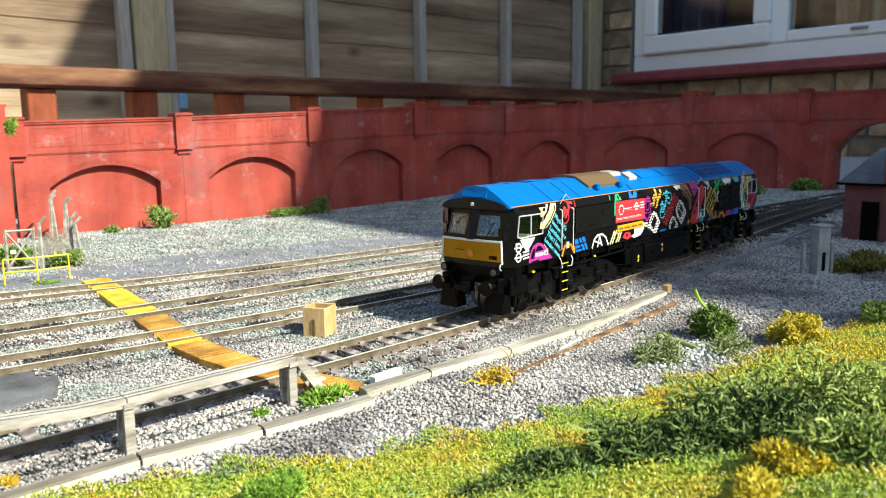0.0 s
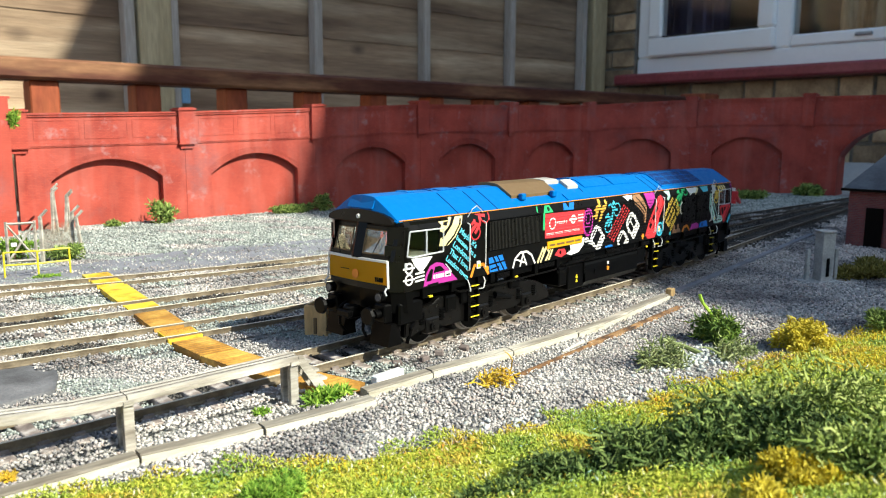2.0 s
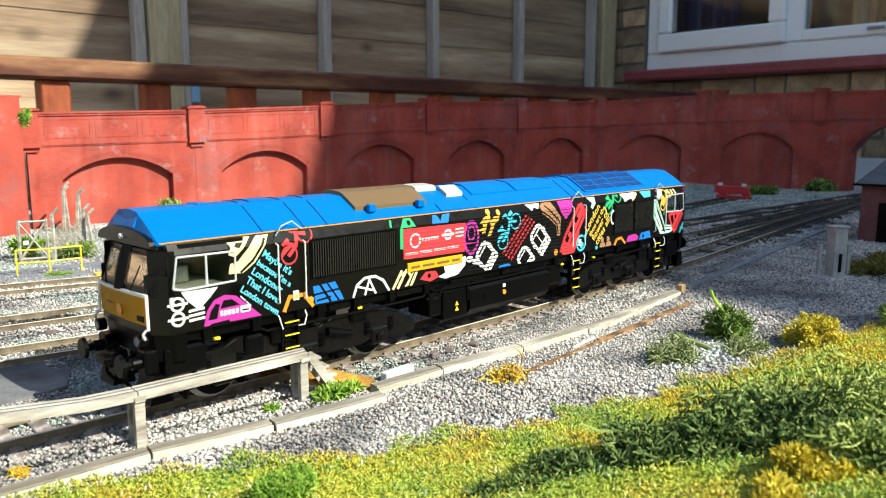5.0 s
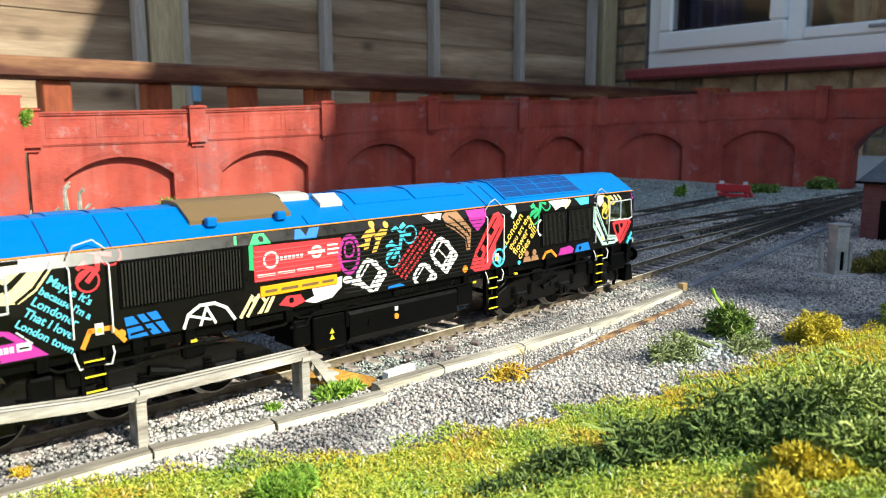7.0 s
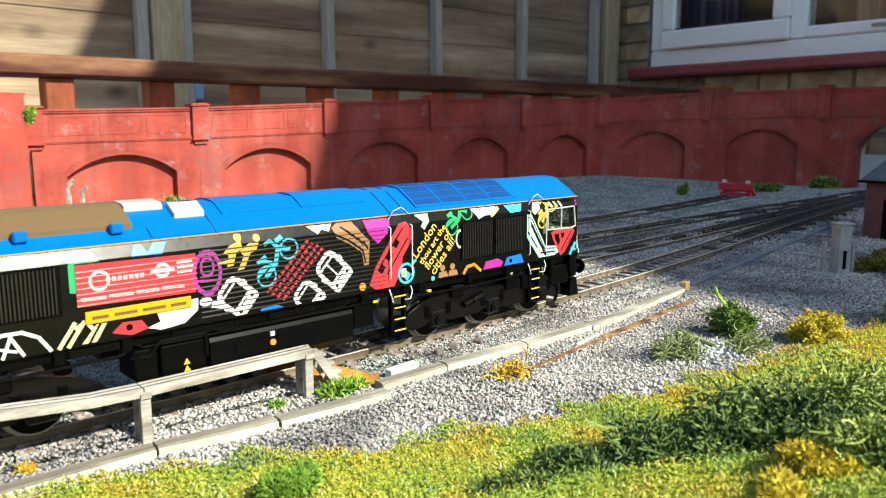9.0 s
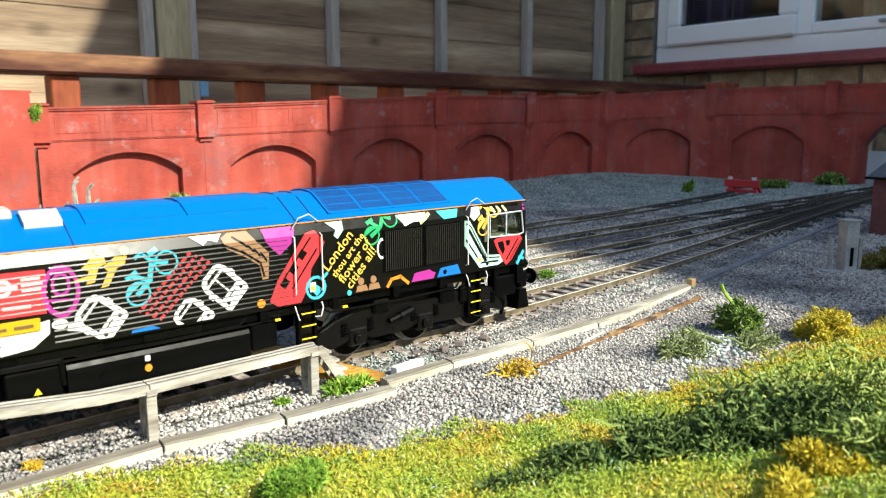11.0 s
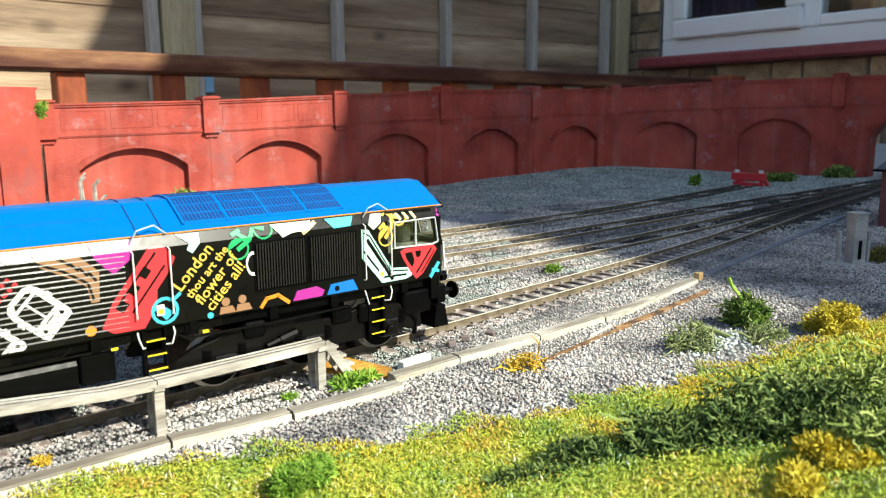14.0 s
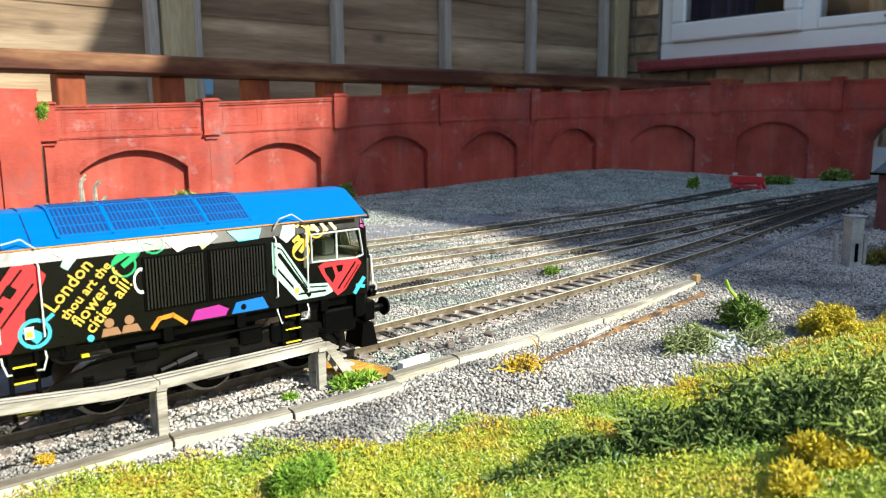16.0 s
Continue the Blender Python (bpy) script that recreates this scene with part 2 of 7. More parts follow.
def prism(bm, pts, axis, a, b):
    """Closed polygon of 2D points, pushed out along an axis from a to b."""
    def at(p, k):
        return {"x": (k, p[0], p[1]), "y": (p[0], k, p[1]), "z": (p[0], p[1], k)}[axis]
    v0 = [bm.verts.new(at(p, a)) for p in pts]
    v1 = [bm.verts.new(at(p, b)) for p in pts]
    n = len(pts)
    bm.faces.new(v0[::-1])
    bm.faces.new(v1)
    for k in range(n):
        bm.faces.new((v0[k], v0[(k + 1) % n], v1[(k + 1) % n], v1[k]))
    bmesh.ops.recalc_face_normals(bm, faces=bm.faces[:])
    return bm


def lerp_at(xs, ys, x):
    return float(np.interp(x, xs, ys))

# ---- garden, board and shade ----
ground = tagged(part("ground", boxm(-40, 40, -40, 40, -0.98, -0.93), M["patio"]), "grey paved garden ground below the layout", "ground", kind="structure")
baseboard = thing("baseboard", "plywood baseboard table carrying the model railway", "table", at=Matrix.Translation((0.3, 0.1, -0.93)))
part("top", boxm(-1.1, 1.6, -0.62, 0.50, 0.893, 0.921), M["board"], baseboard)
for bx in (-1.0, 0.25, 1.5):
    for by in (-0.55, 0.42):
        part("leg", boxm(bx - 0.03, bx + 0.03, by - 0.03, by + 0.03, 0, 0.892), M["board"], baseboard)
# Unseen wall added behind the camera, outlined to cast the slanting shade edge.
SHADE_OUTLINE = [(1.05, -0.929), (1.05, 1.85), (1.125, 2.01), (1.20, 2.15), (1.30, 2.31), (1.43, 2.60), (1.64, 3.15), (2.16, 4.15), (2.36, 4.55), (4.7, 4.55), (4.7, -0.929)]
tagged(part("wall_south", prism(bmesh.new(), SHADE_OUTLINE, "y", -2.75, -2.5), M["render_wall"]), "unseen rendered wall added to shade the garden", "wall", kind="structure")

# Out-of-view panels added to hold back light from the low sky.
sky_block_fence = thing("sky_block_fence", "unseen timber fence added to block low sky around the garden", "fence", kind="structure")
part("panel", boxm(-3.2, -3.15, -3.6, 1.92, -0.929, 0.95), M["fence"], sky_block_fence)
part("panel", boxm(-3.15, 1.04, -3.6, -3.55, -0.929, 0.80), M["fence"], sky_block_fence)

# ---- tracks ----
GAUGE = 0.0165


def curve1(x):
    return 0.1967 * x * x + 0.014 * max(x - 0.361, 0) ** 2


TRACKS = [
    [(-0.55 + k * 0.05, curve1(-0.55 + k * 0.05)) for k in range(22)] + [(0.527, 0.0552), (0.6, 0.0682), (0.7, 0.085), (0.8, 0.1015), (0.95, 0.126), (1.2, 0.165)],
    [(-0.5, 0.135), (-0.2, 0.092), (0.1, 0.0735), (0.17, 0.0672), (0.24, 0.0678), (0.32, 0.0685), (0.42, 0.074), (0.55, 0.0870), (0.7, 0.1035), (0.85, 0.120)],
    [(-0.5, 0.175), (-0.2, 0.135), (0.1, 0.121), (0.17, 0.1165), (0.26, 0.118), (0.36, 0.1155), (0.47, 0.1215), (0.6, 0.128), (0.8, 0.134), (1.0, 0.142), (1.2, 0.150)],
    [(-0.5, 0.24), (-0.2, 0.205), (0.12, 0.190), (0.19, 0.1755), (0.25, 0.1705), (0.32, 0.170), (0.4, 0.170), (0.5, 0.1745), (0.6, 0.184), (0.7, 0.1985), (0.80, 0.214)],
]


def smooth_path(ctrl, step=0.002):
    xs = [p[0] for p in ctrl]
    ys = [p[1] for p in ctrl]
    x = np.arange(xs[0], xs[-1], step)
    y = np.interp(x, xs, ys)
    k = np.ones(41) / 41
    yp = np.pad(y, 20, mode="reflect", reflect_type="odd")
    return x, np.convolve(yp, k, mode="valid")


RAIL_PROFILE = [(-0.0010, -0.0025), (0.0010, -0.0025), (0.0010, -0.0021), (0.00035, -0.0018), (0.00035, -0.0008), (0.00045, -0.0005), (0.00045, -0.0001), (0.0003, 0.0), (-0.0003, 0.0), (-0.00045, -0.0001), (-0.00045, -0.0005), (-0.00035, -0.0008), (-0.00035, -0.0018), (-0.0010, -0.0021)]


def rail_mesh(x, y, off, z):
    px, py = x[::4], y[::4]
    tx, ty = np.gradient(px), np.gradient(py)
    n = np.hypot(tx, ty)
    nx, ny = -ty / n, tx / n
    bm = bmesh.new()
    rings = []
    for i in range(len(px)):
        rings.append([bm.verts.new((px[i] + nx[i] * (off + a), py[i] + ny[i] * (off + a), z + b)) for a, b in RAIL_PROFILE])
    m = len(RAIL_PROFILE)
    for r0, r1 in zip(rings, rings[1:]):
        for k in range(m):
            f = bm.faces.new((r0[k], r0[(k + 1) % m], r1[(k + 1) % m], r1[k]))
            f.material_index = 1 if k in (6, 7, 8) else 0
    bm.faces.new(rings[0])
    bm.faces.new(rings[-1][::-1])
    bmesh.ops.recalc_face_normals(bm, faces=bm.faces[:])
    return bm


sleeper_bm = boxm(-0.0019, 0.0019, -0.015, 0.015, -0.0041, -0.0023, bevel=0.0002)
for s in (-1, 1):
    for k in (-1, 1):
        box(sleeper_bm, -0.0012, 0.0012, s * GAUGE / 2 + k * 0.0013 - 0.0005, s * GAUGE / 2 + k * 0.0013 + 0.0005, -0.0023, -0.0016)
sleeper_me = bpy.data.meshes.new("sleeper")
sleeper_bm.to_mesh(sleeper_me)
sleeper_bm.free()
sleeper_me.materials.append(M["sleeper"])
dark_me = sleeper_me.copy()
dark_me.materials.clear()
dark_me.materials.append(M["dark_sleeper"])
TRACK_XY = []
for n, ctrl in enumerate(TRACKS):
    x, y = smooth_path(ctrl)
    TRACK_XY.append((x, y))
    z = 0.0 if n == 0 else -0.0008
    tr = thing("railway_track", ("model railway track with worn bright rails and brown sleepers", "model siding track with dull brass-coloured rails in gravel", "model siding track with dull brass-coloured rails in gravel", "model siding track against the grey path, ending at a buffer stop")[n], "track", "model tracks")
    for s in (-1, 1):
        r = part("rail", rail_mesh(x, y, s * GAUGE / 2, z), M["rail_side"], tr)
        r.data.materials.append(M["rail_top"])
    d = np.concatenate([[0], np.cumsum(np.hypot(np.diff(x), np.diff(y)))])
    spacing = 0.0083
    for k in range(int(d[-1] / spacing)):
        sx = float(np.interp(k * spacing, d, x))
        if sx < -0.12:
            continue
        sy = float(np.interp(sx, x, y))
        ang = math.atan2(float(np.interp(sx + 0.01, x, y)) - sy, 0.01) + random.uniform(-0.02, 0.02)
        share("sleeper", dark_me if sx > (0.51, 0.55, 0.62, 0.72)[n] + random.uniform(-0.05, 0.05) else sleeper_me, Matrix.Translation((sx, sy, z - (0.0 if n == 0 else 0.0006))) @ Matrix.Rotation(ang, 4, "Z"), tr)


def track_distance(x, y):
    best = np.full(x.shape, 9.0)
    for tx, ty in TRACK_XY:
        best = np.minimum(best, np.abs(y - np.interp(x, tx, ty)) + np.where((x > tx[-1]) | (x < tx[0]), 1, 0))
    return best


# ---- viaduct wall ----
NODES = [(0.1845, 0.425), (0.3102, 0.425), (0.4355, 0.425), (0.562, 0.425), (0.6962, 0.425), (0.839, 0.425), (0.943, 0.344), (1.003, 0.222), (1.024, 0.085), (1.03, -0.05)]
TOPS = [0.0801, 0.0836, 0.0891, 0.0952, 0.0973, 0.1009, 0.108, 0.110, 0.110, 0.110]
H0 = 0.0836


class Bay:
    """Maps along, out and up of one bay of the wall to the world; the wall grows a little higher along its way."""

    def __init__(self, a, b, ha, hb):
        self.a, self.b, self.ha, self.hb = Vector(a), Vector(b), ha, hb
        self.d = (self.b - self.a)
        self.len = self.d.length
        self.d.normalize()
        self.n = Vector((self.d.y, -self.d.x))

    def at(self, u, out, z):
        k = u / self.len
        h = self.ha + (self.hb - self.ha) * k
        p = self.a + self.d * u + self.n * out
        return Vector((p.x, p.y, -0.0045 + (z + 0.0045) * h / H0))


def uv_bm(bm, bay):
    uv = bm.loops.layers.uv.new("UVMap")
    for f in bm.faces:
        n = f.normal
        flat = abs(n.z) > 0.7
        for lo in f.loops:
            c = lo.vert.co
            along = (Vector((c.x, c.y)) - bay.a).dot(bay.d)
            out = (Vector((c.x, c.y)) - bay.a).dot(bay.n)
            side = abs(Vector((n.x, n.y)).dot(bay.d)) > 0.7
            lo[uv].uv = (along, out) if flat else ((out, c.z) if side else (along, c.z))


def bay_box(bm, bay, u0, u1, o0, o1, z0, z1):
    vs = [bm.verts.new(bay.at(u, o, z)) for z in (z0, z1) for o in (o0, o1) for u in (u0, u1)]
    for f in ((0, 1, 3, 2), (4, 5, 7, 6), (0, 1, 5, 4), (2, 3, 7, 6), (0, 2, 6, 4), (1, 3, 7, 5)):
        bm.faces.new([vs[k] for k in f])


def bay_part(name, build, bay, mat, parent, label=""):
    bm = bmesh.new()
    build(bm)
    bmesh.ops.recalc_face_normals(bm, faces=bm.faces[:])
    bm.normal_update()
    uv_bm(bm, bay)
    return part(name, bm, mat, parent, label)


def viaduct_bay(k, opened=False):
    bay = Bay(NODES[k], NODES[k + 1], TOPS[k], TOPS[k + 1])
    L = bay.len
    w = thing("viaduct_bay", "red-painted model brick viaduct bay with an open arch over the tracks" if opened else "red-painted model brick viaduct bay with a blind arch", "viaduct", "viaduct bays")
    span = min(0.0825, L - 0.035) if not opened else L - 0.03
    u0, u1 = (L - span) / 2 - 0.0005, (L + span) / 2 + 0.0005
    if opened:
        u0, u1 = 0.036, L - 0.006
    spring, crown = (0.0330, 0.0485) if not opened else (0.030, 0.056)
    rise, half = crown - spring, (u1 - u0) / 2
    rad = (half * half + rise * rise) / (2 * rise)
    N = 22

    def za(u):
        return crown - rad + math.sqrt(max(rad * rad - (u - (u0 + u1) / 2) ** 2, 0))
    us = [u0 + (u1 - u0) * i / N for i in range(N + 1)]
    DEEP = 0.0060 if not opened else 0.035

    def front(bm):
        for side in ((0.0, u0), (u1, L)):
            bm.faces.new([bm.verts.new(bay.at(u, 0, z)) for u, z in ((side[0], -0.0045), (side[1], -0.0045), (side[1], spring), (side[1], 0.0838), (side[0], 0.0838))])
        for a, b in zip(us, us[1:]):
            bm.faces.new([bm.verts.new(bay.at(u, 0, z)) for u, z in ((a, za(a)), (b, za(b)), (b, 0.0838), (a, 0.0838))])
            bm.faces.new([bm.verts.new(bay.at(u, o, za(u))) for u, o in ((a, 0), (b, 0), (b, -DEEP), (a, -DEEP))])
        for u in (u0, u1):
            bm.faces.new([bm.verts.new(bay.at(u, o, z)) for o, z in ((0, -0.0045), (-DEEP, -0.0045), (-DEEP, spring), (0, spring))])
        # back of the wall and its top
        if not opened:
            bm.faces.new([bm.verts.new(bay.at(u, -0.012, z)) for u, z in ((0, -0.0045), (L, -0.0045), (L, 0.0838), (0, 0.0838))])
        bm.faces.new([bm.verts.new(bay.at(u, o, 0.0838)) for u, o in ((0, 0), (L, 0), (L, -0.012), (0, -0.012))])
        bmesh.ops.remove_doubles(bm, verts=bm.verts[:], dist=1e-6)
    bay_part("wall_face", front, bay, M["viaduct"], w)
    if not opened:
        def fill(bm):
            bm.faces.new([bm.verts.new(bay.at(u, -0.0059, z)) for u, z in ((u0 - 0.002, -0.0045), (u1 + 0.002, -0.0045), (u1 + 0.002, crown + 0.002), (u0 - 0.002, crown + 0.002))])
        bay_part("arch_infill", fill, bay, M["viaduct_fill"], w, "smoother red brick infill")
    # ring of the arch, brick by brick
    def ring(bm):
        cz, cu = crown - rad, (u0 + u1) / 2
        a0 = math.asin(min(1, half / rad))
        n = int(2 * a0 * rad / 0.00125)
        for row in (0, 1):
            for i in range(n):
                p = -a0 + 2 * a0 * (i + 0.08) / n
                q = -a0 + 2 * a0 * (i + 0.92) / n
                r0, r1 = rad + 0.0002 + row * 0.0028, rad + 0.0027 + row * 0.0028
                o = 0.00025 + random.uniform(-0.00008, 0.00008)
                pts = [(cu + r * math.sin(t), cz + r * math.cos(t)) for t, r in ((p, r0), (q, r0), (q, r1), (p, r1))]
                v = [bm.verts.new(bay.at(u, o, z)) for u, z in pts]
                v2 = [bm.verts.new(bay.at(u, -0.0003, z)) for u, z in pts]
                bm.faces.new(v)
                for j in range(4):
                    bm.faces.new((v[j], v[(j + 1) % 4], v2[(j + 1) % 4], v2[j]))
    bay_part("arch_ring", ring, bay, M["viaduct"], w)

    def string(bm):
        bay_box(bm, bay, 0.0072, L - 0.0072, -0.001, 0.0012, 0.0600, 0.0614)
        bay_box(bm, bay, 0.0072, L - 0.0072, -0.001, 0.0007, 0.0590, 0.0600)
    bay_part("string_course", string, bay, M["viaduct"], w)

    def coping(bm):
        bay_box(bm, bay, 0.0, L, -0.014, 0.0019, 0.0838, 0.0852)
        bay_box(bm, bay, 0.0, L, -0.001, 0.0011, 0.0822, 0.0838)
    bay_part("coping", coping, bay, M["viaduct"], w)
    n = 3
    for i in range(n):
        a = 0.0095 + (L - 0.019) * i / n + 0.0015
        b = 0.0095 + (L - 0.019) * (i + 1) / n - 0.0015

        def frame_strip(bm):
            t, o = 0.0011, 0.0003
            bay_box(bm, bay, a, b, -0.0005, o, 0.0790, 0.0801)
            bay_box(bm, bay, a, b, -0.0005, o, 0.0650, 0.0661)
            bay_box(bm, bay, a, a + t, -0.0005, o, 0.0661, 0.0790)
            bay_box(bm, bay, b - t, b, -0.0005, o, 0.0661, 0.0790)
        bay_part("parapet_panel", frame_strip, bay, M["viaduct"], w)
    return bay


def viaduct_pier(k, bay, first):
    """The projecting pier at the end of a bay."""
    u = 0.0 if first else bay.len
    w = thing("viaduct_pier", "red-painted model brick pier with a stepped cap on the viaduct wall", "pier", "viaduct piers")

    def shaft(bm):
        bay_box(bm, bay, u - 0.0068, u + 0.0068, -0.012, 0.0034, 0.0585, 0.0862)
        bay_box(bm, bay, u - 0.0055, u + 0.0055, -0.012, 0.0018, 0.0550, 0.0585)
    bay_part("shaft", shaft, bay, M["viaduct"], w)

    def cap(bm):
        bay_box(bm, bay, u - 0.0078, u + 0.0078, -0.013, 0.0045, 0.0862, 0.0876)
        bay_box(bm, bay, u - 0.0062, u + 0.0062, -0.012, 0.0036, 0.0876, 0.0884)
    bay_part("cap", cap, bay, M["viaduct"], w)
    bay_part("corbel", lambda bm: bay_box(bm, bay, u - 0.0074, u + 0.0074, -0.012, 0.0041, 0.0585, 0.0598), bay, M["viaduct"], w)

    def foot(bm):
        bay_box(bm, bay, u - 0.0016, u + 0.0016, -0.002, 0.0003, -0.0045, 0.0550)
    bay_part("pilaster", foot, bay, M["viaduct"], w)


for k in range(len(NODES) - 2):
    bay = viaduct_bay(k, opened=(k == 7))
    viaduct_pier(k, bay, True)
viaduct_pier(8, bay, False)

# taller wall end with a drain pipe
bay = Bay((0.085, 0.390), (0.176, 0.402), 0.0905, 0.0905)
end_wall = thing("end_wall", "red-painted model brick wall with a drain pipe", "wall")
bay_part("wall_face", lambda bm: bay_box(bm, bay, 0.0, bay.len, -0.03, 0.0, -0.0045, 0.0836), bay, M["viaduct"], end_wall)
bay_part("coping", lambda bm: bay_box(bm, bay, -0.001, bay.len + 0.001, -0.031, 0.0012, 0.0836, 0.0850), bay, M["viaduct"], end_wall)
bay_part("buttress", lambda bm: bay_box(bm, bay, bay.len * 0.70, bay.len - 0.001, -0.001, 0.0022, -0.0045, 0.0836), bay, M["viaduct_fill"], end_wall, "smooth red strip")
pipe = bmesh.new()
pa, pb = bay.at(bay.len * 0.62, 0.0016, -0.0045), bay.at(bay.len * 0.62, 0.0016, 0.080)
cyl(pipe, pa, pb, 0.0008, seg=10)
cyl(pipe, pb, pb + Vector((0, 0, 0.003)), 0.0010, 0.0022, seg=10)
part("drain_pipe", pipe, M["viaduct"], end_wall)

# ---- fence ----
FY = 1.93
fence = thing("fence", "weathered timber fence of wide overlapping boards with grey battens", "fence")
zb = -0.9
row = 0
while zb < 1.05:
    hgt = 0.150
    for (x0, x1) in ((-2.9, -1.12), (-1.02, 0.79), (0.885, 2.69)):
        bm = bmesh.new()
        prism(bm, [(FY, zb), (FY + 0.02, zb), (FY + 0.012, zb + hgt), (FY + 0.004, zb + hgt)], "x", x0, x1)
        bmesh.ops.subdivide_edges(bm, edges=[e for e in bm.edges if abs(e.verts[0].co.x - e.verts[1].co.x) > 0.5], cuts=24)
        for v in bm.verts:
            v.co.z += 0.006 * noise.noise((v.co.x * 3.1, row * 7.7, 0.0)) * (1 if v.co.z < zb + 0.05 else 0.3)
        part("board", bm, M["fence"], fence)
    zb += hgt * 0.84
    row += 1
for bx in (0.335, 0.78, 0.897, 1.353, 1.79, 2.215, 2.644, -0.1, -0.55, -1.0):
    part("batten", boxm(bx - 0.0145, bx + 0.0145, FY - 0.04, FY - 0.001, -0.9, 1.05, bevel=0.003), M["batten"], fence)
for bx in (0.845, 2.735, -1.07):
    part("fence_post", boxm(bx - 0.044, bx + 0.044, FY - 0.05, FY + 0.05, -0.93, 1.2, bevel=0.005), M["post"], fence)
part("plate", boxm(0.908, 0.932, FY - 0.046, FY - 0.041, 0.142, 0.186, bevel=0.002), plain("blue_plastic_tag", (0.22, 0.42, 0.62), 0.4), fence, "small blue plastic tag")

# ---- balustrade behind the wall ----
BY = 1.0
bal = thing("balustrade", "red-brown stained timber balustrade with a flat handrail", "balustrade")
bm = boxm(-0.9, 2.02, BY - 0.032, BY + 0.032, 0.137, 0.1665, bevel=0.004)
part("handrail", bm, M["rail_stain"], bal)
for k in range(19):
    sx = 0.342 + 0.1433 * (k - 7)
    part("spindle", boxm(sx - 0.019, sx + 0.019, BY - 0.019, BY + 0.019, -0.86, 0.1368, bevel=0.002), M["spindle"], bal)
part("bottom_rail", boxm(-0.9, 2.02, BY - 0.02, BY + 0.02, -0.90, -0.861), M["rail_stain"], bal)
part("end_post", boxm(2.021, 2.10, BY - 0.04, BY + 0.04, -0.93, 0.178, bevel=0.004), M["spindle"], bal)

# ---- house with window ----
HX = 2.8
WZ0, WY0, WY1 = 0.305, 1.752, -0.3
house_wall = thing("house_wall", "yellow stock brick house wall beside the fence", "wall", kind="structure")
part("mortar_bed", boxm(HX + 0.012, HX + 0.25, -1.2, 2.6, -0.93, 0.262), M["mortar"], house_wall)
part("mortar_bed", boxm(HX + 0.012, HX + 0.25, WY0 + 0.003, 2.6, 0.262, 1.6), M["mortar"], house_wall)
part("mortar_bed", boxm(HX + 0.012, HX + 0.25, -1.2, WY1 - 0.003, 0.262, 1.6), M["mortar"], house_wall)
part("lintel", boxm(HX + 0.012, HX + 0.25, WY1 - 0.003, WY0 + 0.003, 1.31, 1.6), M["mortar"], house_wall)
brick_me = []
for ln in (0.215, 0.1025):
    bb = boxm(0, 0.03, -ln / 2, ln / 2, 0, 0.065, bevel=0.004)
    for v in bb.verts:
        v.co += Vector((random.uniform(-.002, .002), random.uniform(-.003, .003), random.uniform(-.002, .002)))
    me = bpy.data.meshes.new("brick")
    bb.to_mesh(me)
    bb.free()
    me.materials.append(M["stock_brick"])
    brick_me.append(me)
for r in range(-3, 15):
    z = 0.262 - 0.075 * 2 + r * 0.075 - 0.071
    y = 2.5 + (r % 2) * 0.056
    k = 0
    while y > 0.1:
        ln = (0.215, 0.1025)[k % 2]
        yc = y - ln / 2
        if z + 0.065 <= 0.262:
            share("brick", brick_me[k % 2], Matrix.Translation((HX + random.uniform(-0.002, 0.002), yc, z)), house_wall)
        y -= ln + 0.011
        k += 1
for r in range(0, 18):
    z = 0.262 + 0.004 + r * 0.075
    y, k = WY0 + 0.008, r
    while y < 2.45:
        ln = (0.215, 0.1025)[k % 2]
        share("brick", brick_me[k % 2], Matrix.Translation((HX + random.uniform(-0.003, 0.002), y + ln / 2, z)), house_wall)
        y += ln + 0.011
        k += 1
tagged(part("sill", boxm(HX - 0.075, HX + 0.06, -0.45, WY0 + 0.05, 0.2625, 0.3035, bevel=0.008), M["sill"]), "dark red painted projecting window sill", "sill", kind="structure")

win = thing("window_1", "white plastic casement window with a dark room behind", "window", kind="structure")


def bar(name, y0, y1, z0, z1, x0, x1, parent=win, mat="upvc", bevel=0.006):
    return part(name, boxm(x0, x1, y0, y1, z0, z1, bevel=bevel), M[mat], parent)


bar("window_frame", WY1, WY0, WZ0, 0.372, HX + 0.02, HX + 0.09)
bar("window_frame", WY1, WY0, 1.24, 1.31, HX + 0.02, HX + 0.09)
bar("window_frame", WY0 - 0.068, WY0, 0.373, 1.239, HX + 0.02, HX + 0.09)
bar("mullion", 1.105, 1.168, 0.373, 1.239, HX + 0.02, HX + 0.09)
bar("window_frame", WY1, WY1 + 0.068, 0.373, 1.239, HX + 0.02, HX + 0.09)
cas = part("casement", boxm(HX - 0.005, HX + 0.05, 1.160, 1.690, 0.3735, 0.447, bevel=0.007), M["upvc"], win)
for (y0, y1, z0, z1) in ((1.628, 1.690, 0.448, 1.2), (1.160, 1.225, 0.448, 1.2), (1.160, 1.690, 1.2, 1.235)):
    part("stile", boxm(HX - 0.005, HX + 0.05, y0, y1, z0, z1, bevel=0.008), M["upvc"], cas)
part("pane", boxm(HX + 0.015, HX + 0.021, 1.225, 1.628, 0.447, 1.2), M["glass"], cas).visible_shadow = False
part("seal", boxm(HX + 0.008, HX + 0.014, 1.225, 1.628, 0.4471, 0.455), M["seal"], cas)
part("pane", boxm(HX + 0.045, HX + 0.051, WY1 + 0.068, 1.105, 0.415, 1.239), M["glass"], win).visible_shadow = False
bar("bead", WY1 + 0.068, 1.104, 0.373, 0.414, HX + 0.015, HX + 0.07)
